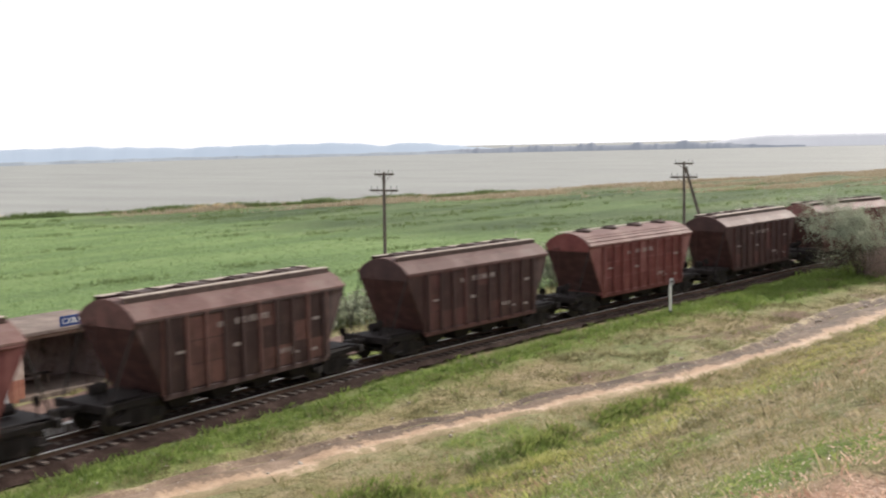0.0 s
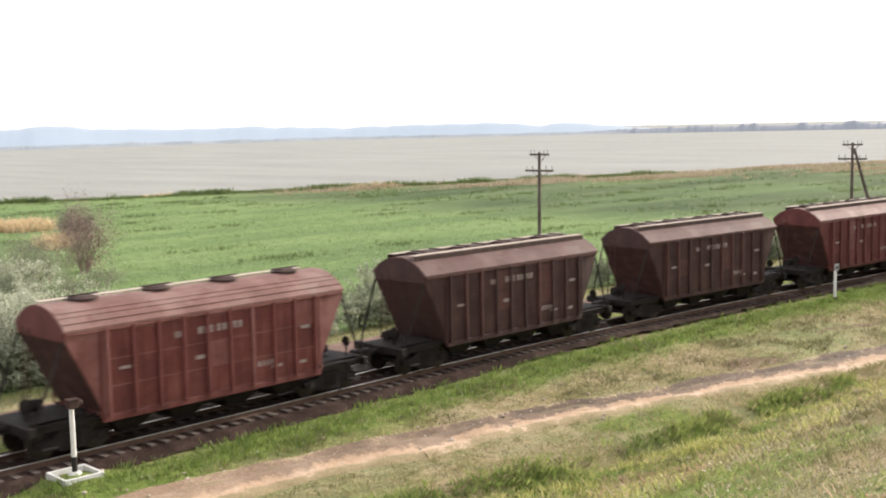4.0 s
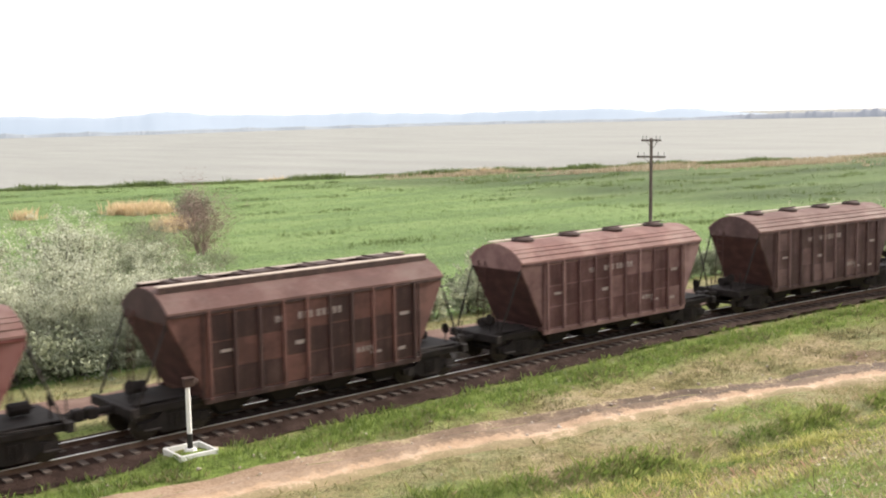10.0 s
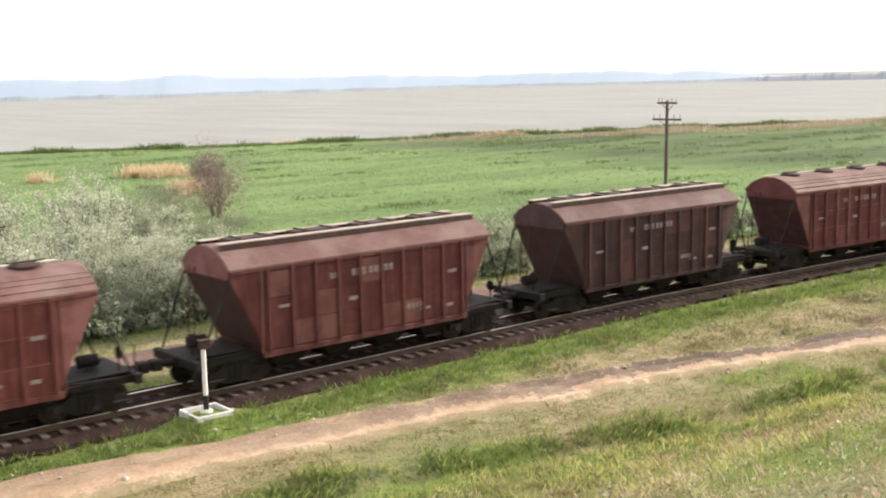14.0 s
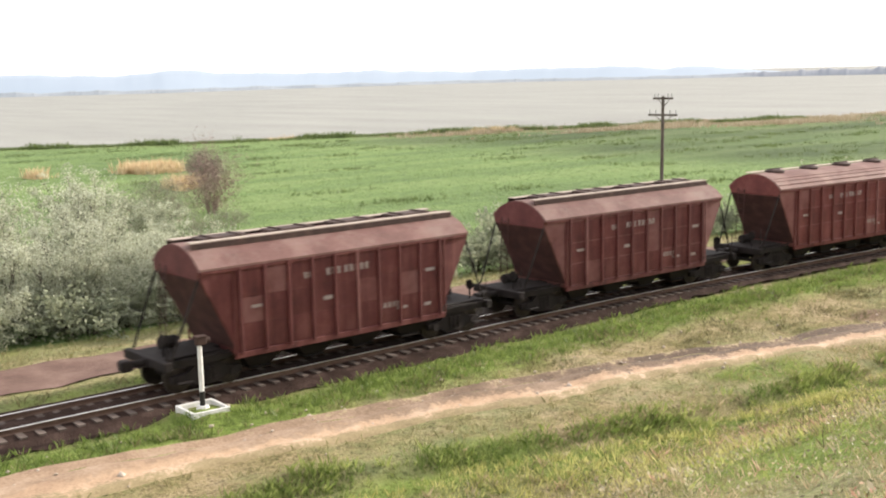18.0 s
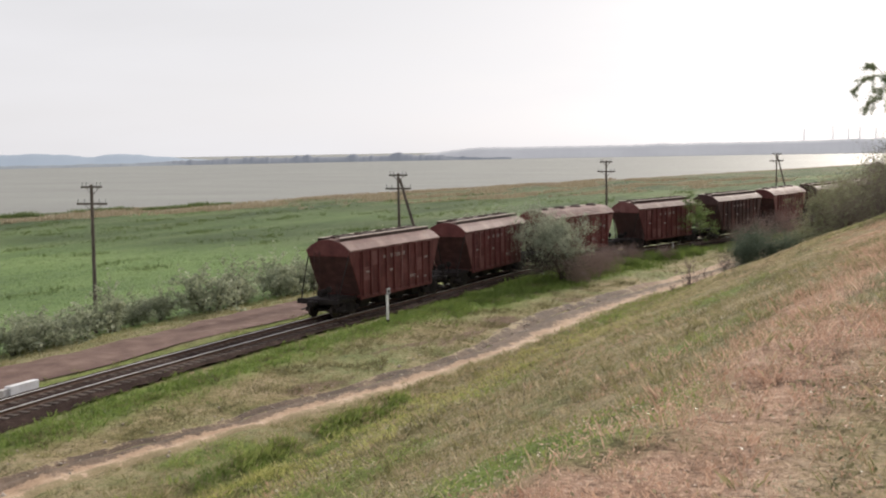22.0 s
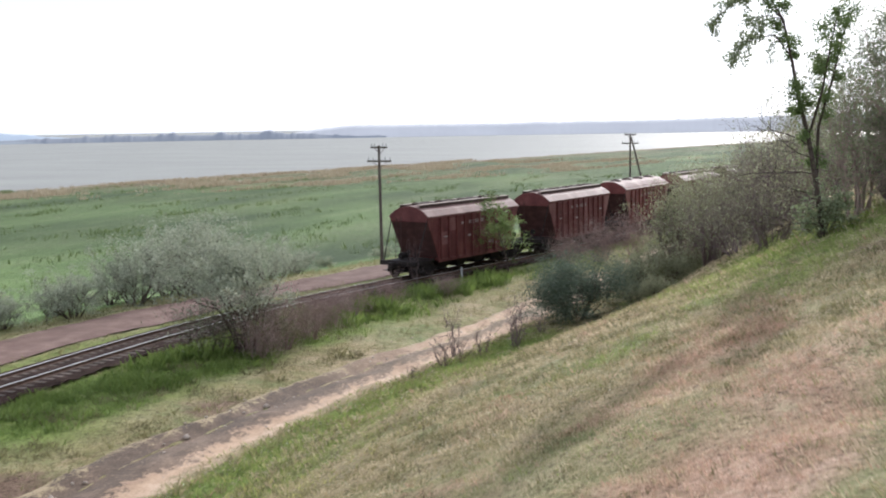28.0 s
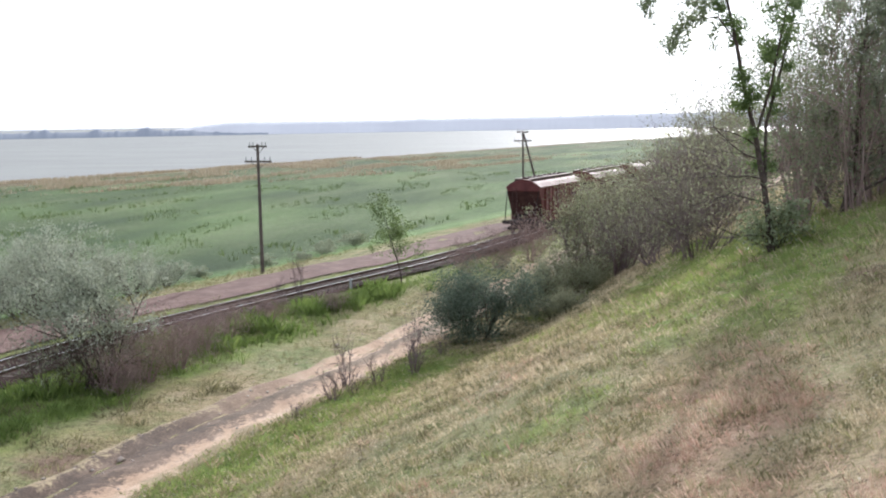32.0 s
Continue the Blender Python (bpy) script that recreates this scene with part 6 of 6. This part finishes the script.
def tufts(name, label, xs, ys, height, spread_r, blades, width, material, seed, lean=0.5, min_sink=0.02, full=False):
    """Grass tufts in one mesh: each blade a thin bent strip."""
    rng = np.random.default_rng(seed)
    n = len(xs)
    zs = ground_z(xs, ys) - min_sink
    c = np.repeat(np.stack([xs, ys, zs], 1), blades, 0)
    near = np.hypot(xs - np.clip(xs, 0, 45), ys - np.interp(xs, [0, 20, 45], [0, 0, 4.0]))
    fine = np.clip(near / 14, 0.45 + 0.17 * smooth(8, 16, xs), 1) * (1 - 0.4 * smooth(40, 50, xs) * smooth(86, 70, xs) * (ys < 15))
    fine = np.interp(xs, [44, 54, 64, 78], [0.34, 0.42, 0.58, 0.85]) if full else fine
    height = height * fine
    h = np.repeat(height * rng.uniform(0.5, 1.35, n), blades) * rng.uniform(0.6, 1.2, n * blades)
    a = rng.uniform(0, math.tau, n * blades)
    out = np.stack([np.cos(a), np.sin(a), 0 * a], 1)
    foot = c + out * rng.uniform(0, spread_r, (n * blades, 1))
    bend = rng.uniform(0.1, lean, (n * blades, 1))
    tip = foot + out * bend * h[:, None] + np.array([0, 0, 1]) * h[:, None]
    mid = foot + out * bend * 0.35 * h[:, None] + np.array([0, 0, 0.55]) * h[:, None]
    t = rng.uniform(0, math.tau, n * blades)
    side = np.stack([np.cos(t), np.sin(t), 0 * t], 1) * width * rng.uniform(0.6, 1.4, (n * blades, 1)) * np.repeat(fine, blades)[:, None]
    v = np.stack([foot - side, foot + side, mid + side * 0.6, tip], 1).reshape(-1, 3)
    f = (np.arange(n * blades) * 4)[:, None]
    me = from_arrays(name, v, np.concatenate([f + np.array([[0, 1, 2]]), f + np.array([[0, 2, 3]])]), material)
    return tagged(new(name, me), label, "grass", kind="stuff")


def herbs(name, label, xs, ys, count, size, material, seed):
    """Low leafy herbs: small leaves in loose clumps just over the ground."""
    rng = np.random.default_rng(seed)
    n = len(xs)
    near = np.hypot(xs - np.clip(xs, 0, 45), ys - np.interp(xs, [0, 20, 45], [0, 0, 4.0]))
    k = np.repeat(np.clip(near / 12, 0.5, 1) * (1 - 0.4 * smooth(30, 44, xs) * (ys < 15)), count)[:, None]
    p = np.repeat(np.stack([xs, ys, ground_z(xs, ys)], 1), count, 0)
    p = p + rng.normal(0, 1, (n * count, 3)) * np.array([0.09, 0.09, 0]) + np.array([0, 0, 1]) * rng.uniform(0.0, 0.2, (n * count, 1)) * k
    a = rng.normal(0, 1, (n * count, 3))
    a[:, 2] += 0.4
    a /= np.linalg.norm(a, axis=1)[:, None]
    b = np.cross(a, rng.normal(0, 1, (n * count, 3)))
    b /= np.linalg.norm(b, axis=1)[:, None] + 1e-9
    s = size * rng.uniform(0.5, 1.5, (n * count, 1)) * k
    v = np.stack([p - a * s, p + b * s * 0.5, p + a * s, p - b * s * 0.5], 1).reshape(-1, 3)
    return tagged(new(name, from_arrays(name, v, np.arange(n * count * 4).reshape(-1, 4), material)), label, "weeds", kind="stuff")


def sown(seed, n, x0, x1, y0, y1, keep):
    rng = np.random.default_rng(seed)
    x, y = rng.uniform(x0, x1, n), rng.uniform(y0, y1, n)
    k = rng.random(n) < keep(x, y)
    return x[k], y[k]


def q_of(x, y):
    return y - track_y(x)


def off_road(x, y):
    r = y - road_y(x)
    wob = 0.35 * lumps(x, y, 0.8, 4.1) + 0.2 * lumps(x, y, 0.3, 1.1)
    far = 1.3 + 0.9 * smooth(50, 70, x)
    return (r < -1.2 + wob) | (r > far + wob)


def build_grass():
    hill = lambda x, y: (y < road_y(x) - 1.3 + 0.35 * lumps(x, y, 0.8, 4.1)) & (y - shoulder_y(x) > -22)
    plain = lambda x, y: (1 - 0.75 * hill_green(x, y)) * (1 - 0.8 * hill_pink(x, y))
    a = sown(41, 52000, -6, 90, -14, 24, lambda x, y: hill(x, y) * plain(x, y) * np.clip(0.45 + 0.7 * lumps(x, y, 1.3, 1.1), 0.04, 1))
    tufts("dry_grass", "straw-coloured dry grass on the hillside", *a, 0.17, 0.14, 5, 0.006, M_DRY, 51, 0.8)
    a = sown(42, 42000, -6, 90, -14, 24, lambda x, y: hill(x, y) * plain(x, y) * np.clip(0.4 + 0.8 * lumps(x, y, 1.1, 3.3), 0.03, 1))
    tufts("mixed_grass", "faded green and straw grass on the hillside", *a, 0.17, 0.14, 5, 0.006, M_MIXED, 52, 0.8)
    a = sown(43, 110000, 0, 62, -9, 20, lambda x, y: hill(x, y) * hill_pink(x, y) * np.where(y < 5, 0.9, 0.35))
    tufts("reddish_grass", "pinkish dry grass heads near the top of the slope", *a, 0.17, 0.14, 5, 0.006, M_PINK, 53, 0.8)
    a = sown(44, 110000, -6, 110, -12, 24, lambda x, y: hill(x, y) * hill_green(x, y) * np.clip(0.5 + 0.6 * lumps(x, y, 0.9, 7.0), 0.05, 1))
    tufts("green_grass", "fresh green grass patches on the slope", *a, 0.20, 0.15, 5, 0.008, M_FRESH, 54, 0.8)
    for k, (mat, name, label) in enumerate(((M_DRY, "straw_clumps", "bushy clumps of straw-coloured grass on the slope"), (M_MIXED, "faded_clumps", "bushy clumps of faded green grass on the slope"), (M_PINK, "reddish_clumps", "bushy clumps of reddish dry grass on the slope"))):
        share = (lambda x, y: 0.7 * plain(x, y), lambda x, y: 0.6 * plain(x, y) + 0.2, lambda x, y: 0.02 + 0.8 * hill_pink(x, y))[k]
        a = sown(80 + k, 15000, -3, 88, -12, 22, lambda x, y: hill(x, y) * share(x, y))
        tufts(name, label, *a, 0.24, 0.09, 10, 0.0055, mat, 90 + k, 0.95)
    # the far slope: taller heads standing over darker gaps
    far = lambda x, y: hill(x, y) * smooth(40, 47, x) * smooth(112, 102, x)
    bare = lambda x, y: (1 - 0.85 * hill_green(x, y))
    a = sown(141, 200000, 40, 112, -8, 18, lambda x, y: far(x, y) * bare(x, y) * np.clip(0.4 + 0.9 * lumps(x, y, 0.9, 4.4), 0.04, 1))
    tufts("pale_grass", "pale straw grass heads on the far slope", *a, 0.15, 0.12, 5, 0.0065, M_STRAW, 142, 0.9, full=True)
    a = sown(143, 80000, 40, 112, -8, 18, lambda x, y: far(x, y) * bare(x, y) * np.clip(0.1 + 1.0 * lumps(x, y, 0.7, 7.7), 0.02, 1))
    tufts("dusky_grass", "dusky olive weeds between the straw on the far slope", *a, 0.21, 0.12, 6, 0.008, M_DUSKY, 144, 0.8, full=True)
    a = sown(149, 32000, 9, 44, -6, 20, lambda x, y: hill(x, y) * smooth(9, 16, x) * np.clip(1.1 * lumps(x, y, 1.1, 3.6) - 0.05, 0.0, 1))
    tufts("dusky_weeds", "dusky olive weeds in drifts on the hillside", *a, 0.19, 0.12, 5, 0.008, M_DUSKY, 150, 0.8)
    a = sown(151, 40000, 12, 86, 14, 32, lambda x, y: (q_of(x, y) < -3.0) * (y > road_y(x) + 1.2) * off_road(x, y) * np.clip(0.1 + 0.9 * lumps(x, y, 1.3, 2.3), 0.0, 1) * (np.hypot(x - 15.4, y - 31.4) > 1.2))
    tufts("verge_weeds", "dusky olive weeds between track and dirt road", *a, 0.2, 0.16, 5, 0.011, M_DUSKY, 152, 0.8)
    a = sown(145, 110000, 40, 66, -6, 9, lambda x, y: far(x, y) * hill_pink(x, y) * np.clip(0.5 + 0.8 * lumps(x, y, 0.8, 1.2), 0.05, 1))
    tufts("rosy_grass", "reddish seed heads on the far slope", *a, 0.15, 0.11, 6, 0.006, M_PINK, 146, 0.9, full=True)
    a = sown(147, 80000, 40, 112, -8, 18, lambda x, y: far(x, y) * hill_green(x, y) * np.clip(0.4 + 0.8 * lumps(x, y, 0.9, 2.6), 0.05, 1))
    tufts("fresh_weeds", "fresh green weeds in a streak across the slope", *a, 0.2, 0.14, 6, 0.009, M_FRESH, 148, 0.9, full=True)
    a = sown(97, 26000, -1, 36, -8, 6, lambda x, y: hill(x, y) * (1 - 0.8 * hill_pink(x, y)) * np.clip(0.4 + 0.9 * lumps(x, y, 0.35, 6.1), 0.05, 1))
    herbs("short_herbs", "short pale and dark herbs on the hilltop", *a, 7, 0.026, M_HERB, 98)
    a = sown(99, 60000, 0, 36, -4, 5, lambda x, y: hill(x, y) * hill_pink(x, y) * np.clip(0.4 + 1.0 * lumps(x, y, 0.3, 3.1), 0.03, 1) * 0.7)
    herbs("pink_heads", "pale pinkish seed heads on the hilltop", *a, 7, 0.022, M_PINK, 100)
    a = sown(101, 60000, -2, 84, -9, 20, lambda x, y: hill(x, y) * (1 - 0.6 * hill_green(x, y)) * (1 - 0.5 * hill_pink(x, y)) * np.clip(0.3 + 0.9 * lumps(x, y, 0.8, 2.9), 0.05, 1))
    herbs("small_herbs", "small pale and green herbs all over the slope", *a, 6, 0.04, M_HERB, 102)
    a = sown(103, 50000, 0, 62, -4, 20, lambda x, y: hill(x, y) * hill_pink(x, y) * np.clip(0.3 + 0.9 * lumps(x, y, 0.5, 1.9), 0.05, 1) * 0.8)
    herbs("reddish_herbs", "small reddish withered herbs on the slope", *a, 8, 0.024, M_PINK, 104)
    a = sown(105, 50000, -2, 95, -9, 20, lambda x, y: hill(x, y) * hill_green(x, y) * np.clip(0.35 + 0.8 * lumps(x, y, 0.7, 6.9), 0.05, 1) * 0.6)
    herbs("green_herbs", "small fresh green herbs on the slope", *a, 6, 0.045, M_FRESH, 106)
    a = sown(72, 30000, -3, 95, -8, 20, lambda x, y: hill(x, y) * np.clip(lumps(x, y, 0.5, 2.7) - 0.25, 0, 1))
    tufts("dark_weeds", "small dark green weeds scattered over the slope", *a, 0.13, 0.12, 5, 0.011, M_LUSH, 73, 0.9)
    a = sown(45, 80000, -4, 135, 5, 34, lambda x, y: (1 - 0.6 * smooth(90, 102, x)) * np.exp(-((q_of(x, y) + 3.2 + 0.5 * lumps(x, y, 1.5, 0.7)) / 1.4) ** 2) * off_road(x, y) * (q_of(x, y) < -1.6 - 0.4 * smooth(45, 30, x) + 0.2 * lumps(x, y, 0.6, 1.9)) * (np.hypot(x - 15.4, y - 31.4) > 1.0))
    tufts("verge_grass", "bright green grass along the ballast edge", *a, 0.24, 0.18, 6, 0.015, M_LUSH, 55, 0.8)
    a = sown(46, 26000, -4, 135, 0, 32, lambda x, y: (q_of(x, y) < -3.2) * (y > road_y(x) - 3.5) * off_road(x, y) * 0.8 * (1 - 0.75 * smooth(58, 70, x) * smooth(2.8, 4.2, y - road_y(x))) * (np.hypot(x - 15.4, y - 31.6) > 1.1))
    tufts("verge_dry_grass", "short faded grass between track and dirt road", *a, 0.20, 0.16, 5, 0.013, M_MIXED, 56, 0.8)
    a = sown(47, 14000, 10, 44, 18.5, 25.5, lambda x, y: np.exp(-((y - ditch_y(x) - 0.3 * lumps(x, y, 1.5, 2)) / 0.42) ** 2) * (0.1 + 0.9 * smooth(-0.15, 0.3, lumps(x, y, 1.2, 5))))
    tufts("ditch_weeds", "taller green weeds along a shallow ditch", *a, 0.24, 0.22, 7, 0.016, M_FRESH, 57, 0.9)
    a = sown(74, 13000, 10, 44, 18.5, 25.5, lambda x, y: np.exp(-((y - ditch_y(x) + 0.1 - 0.2 * lumps(x, y, 1.1, 4)) / 0.35) ** 2) * (lumps(x, y, 1.7, 1.3) > -0.25))
    tufts("brown_weeds", "dark weeds along a shallow ditch", *a, 0.22, 0.22, 6, 0.014, M_LUSH, 75, 0.9)
    a = sown(65, 62000, 0, 70, 9, 23, lambda x, y: smooth(70, 48, x) * smooth(10, 14, y) * (y < ditch_y(x) - 0.5) * np.clip(0.35 + 0.7 * lumps(x, y, 1.5, 3.9), 0, 1))
    tufts("slope_grass", "yellow-green grass at the foot of the hill", *a, 0.20, 0.16, 5, 0.012, M_YELLOWGREEN, 66, 0.8)
    a = sown(69, 40000, 58, 112, 14, 34, lambda x, y: (1 - 0.65 * smooth(90, 102, x)) * np.exp(-((q_of(x, y) + 4.9) / 2.7) ** 2) * smooth(58, 72, x) * smooth(4.4, 5.8, y - road_y(x) + 0.8 * lumps(x, y, 2.0, 5.5)) * (q_of(x, y) < -1.9) * off_road(x, y) * np.clip(0.4 + 1.0 * lumps(x, y, 1.5, 1.4), 0, 1))
    tufts("low_meadow_grass", "fresh green grass between track and road", *a, 0.33, 0.2, 6, 0.014, M_LUSH, 70, 0.8)
    a = sown(134, 16000, 74, 112, 14, 34, lambda x, y: np.exp(-((q_of(x, y) + 4.4) / 1.8) ** 2) * smooth(76, 84, x) * smooth(2.6, 3.8, y - road_y(x)) * (q_of(x, y) < -1.9) * (lumps(x, y, 1.6, 4.7) > 0.1))
    tufts("tall_grass", "tall dark green grass clumps between track and road", *a, 0.6, 0.2, 7, 0.018, M_LUSH, 135, 0.6)
    a = sown(48, 16000, -4, 140, 30, 52, lambda x, y: ((q_of(x, y) > 6.8) & (q_of(x, y) < 11.3)) * 0.75 + ((q_of(x, y) > 2.0) & (q_of(x, y) < 2.8)) * ((x < 18) | (x > 39)) * 0.9)
    tufts("path_grass", "yellowish short grass beside the gravel path", *a, 0.22, 0.16, 5, 0.018, M_MIXED, 58, 0.8)
    a = sown(49, 36000, 0, 330, 44, 215, lambda x, y: (q_of(x, y) > 12.5) * (y < shore_y(x) - 3) * np.clip(1.2 - np.hypot(x, y) / 330, 0.15, 1) * (1 - smooth(90, 135, x)))
    tufts("meadow_reeds", "bright green young reeds covering the lakeside meadow", *a, 0.26, 0.6, 6, 0.026, M_REEDGREEN, 59, 0.9)
    rng = np.random.default_rng(95)
    cx, cy = rng.uniform(10, 190, 70), rng.uniform(70, 215, 70)
    ok = (q_of(cx, cy) > 25) & (cy < shore_y(cx) - 6)
    cx, cy = cx[ok], cy[ok]
    n = 45
    x = (cx[:, None] + rng.normal(0, 2.6, (len(cx), n)) * rng.uniform(0.5, 1.4, (len(cx), 1))).ravel()
    y = (cy[:, None] + rng.normal(0, 1.0, (len(cx), n))).ravel()
    tufts("dark_sedge", "dark green sedge tussocks scattered over the meadow", x, y, 0.4, 0.4, 6, 0.025, M_RUSH, 96, 0.6)
    rng = np.random.default_rng(107)
    x = rng.uniform(-80, 235, 9000)
    y = shore_y(x) - 5.5 + rng.normal(0, 1.7, len(x))
    tall = np.clip(0.75 + 0.7 * lumps(x, y, 5, 2.0), 0.25, 1.4)
    tawny = lumps(x, y, 13, 7.0) > 0.12 + 0.5 * smooth(30, 90, x)
    for name, label, k, mat in (("shore_reeds", "tawny old reeds along the lake shore", tawny, M_REED), ("shore_rushes", "dark green rushes along the lake shore", ~tawny, M_RUSH)):
        low, high = k & (tall < 0.8), k & (tall >= 0.8)
        tufts(name, label, x[low], y[low], 0.55, 0.8, 6, 0.06, mat, 60, 0.5)
        tufts(name, label, x[high], y[high], 1.0, 0.8, 6, 0.07, mat, 61, 0.4)
    # brown reed beds on the wet ground towards the far end of the shore
    rng = np.random.default_rng(131)
    x = rng.uniform(130, 420, 26000)
    y = shore_y(x) - 1.5 - (34 + 50 * smooth(180, 320, x)) * rng.uniform(0, 1, len(x)) ** 1.3
    keep = (q_of(x, y) > 16) & (lumps(x * 0.3, y, 6, 3.3) + 0.4 * smooth(-16, -5, y - shore_y(x)) + 0.15 * smooth(170, 260, x) + rng.normal(0, 0.22, len(x)) > 0.36 + 0.5 * smooth(160, 130, x))
    tufts("reed_bed", "pale brown reed beds on the wet meadow by the lake", x[keep], y[keep], 0.7, 1.2, 5, 0.09, M_PALEREED, 132, 0.7)
    x = rng.uniform(105, 300, 9000)
    y = rng.uniform(30, 200, len(x))
    keep = (q_of(x, y) > 17) & (y < shore_y(x) - 5) & (lumps(x * 0.3, y, 4, 8.1) > 0.3)
    tufts("wet_sedge", "dark green sedge in drifts over the wet meadow", x[keep], y[keep], 0.5, 0.7, 5, 0.05, M_RUSH, 133, 0.6)
    a = sown(52, 60000, 20, 90, 70, 180, lambda x, y: (spot(x, y, 64.5, 144, 3.6, 5, -20) + spot(x, y, 56.5, 118, 1.6, 4.0, -30) + 0.5 * spot(x, y, 50, 146, 1.5, 2)) * 0.95)
    tufts("tawny_reeds", "patch of tawny old reeds in the meadow", *a, 1.2, 0.6, 8, 0.05, M_REED, 62, 0.5)


def build_stones():
    """Small stones and clods along the dirt road."""
    rng = np.random.default_rng(71)
    n = 380
    x = rng.uniform(0, 110, n)
    y = road_y(x) + rng.normal(0.6, 1.1, n)
    z = ground_z(x, y)
    v, f = [], []
    for k in range(n):
        r = rng.uniform(0.03, 0.10) * (1.9 if rng.random() < 0.05 else 1)
        p = rng.normal(0, 1, (6, 3)) * 0.12 * r + np.array([(1, 0, 0), (-1, 0, 0), (0, 1, 0), (0, -1, 0), (0, 0, 0.75), (0, 0, -0.6)]) * r
        v.append(p + (x[k], y[k], z[k] + 0.05))
        f += [(k * 6 + a, k * 6 + b, k * 6 + c) for a, b, c in ((0, 2, 4), (2, 1, 4), (1, 3, 4), (3, 0, 4), (2, 0, 5), (1, 2, 5), (3, 1, 5), (0, 3, 5))]
    me = from_arrays("road_stones", np.concatenate(v), np.array(f), M_STONE)
    tagged(new("road_stones", me), "pale stones and clods scattered on the dirt road", "stones", kind="stuff")


def build_stalks():
    """Dry dark weed stalks standing singly on the slope."""
    rng = np.random.default_rng(77)
    segs = []
    for _ in range(80):
        x, y = rng.uniform(14, 75), rng.uniform(6, 18)
        p = np.array([x, y, float(ground_z(x, y)) - 0.03])
        way = np.array([rng.normal(0, 0.25), rng.normal(0, 0.25), 1.0])
        h = rng.uniform(0.3, 0.75)
        q = p + way * h * 0.6
        r = q + (way + rng.normal(0, 0.15, 3)) * h * 0.4
        segs += [(p, q, 0.006, 0.005), (q, r, 0.005, 0.002)]
        for _ in range(rng.integers(0, 4)):
            s = p + (q - p) * rng.uniform(0.5, 1)
            segs.append((s, s + np.array([rng.normal(0, 0.1), rng.normal(0, 0.1), 0.12]), 0.003, 0.0015))
    v, f = sticks(segs, 3)
    tagged(new("weed_stalks", from_arrays("weed_stalks", v, f, M_BARK)), "thin dark weed stalks standing in the dry grass", "weeds", kind="stuff")


build_grass()
build_stones()
build_stalks()


# ---- movement ----
def motions():
    line_x = np.arange(-260, 640, 1.0)
    line_s = line_x[0] + np.concatenate([[0], np.cumsum(np.hypot(1.0, np.diff(track_y(line_x))))])
    for k, ob in enumerate(train):
        rows = []
        for t, s in TRAIN:
            # wagons hold their spacing along the bend
            at = np.interp(s, line_x, line_s) + PITCH * (k + 0.5)
            rows.append((t, track_pose(float(np.interp(at, line_s, line_x)))))
        walk(ob, rows)


motions()
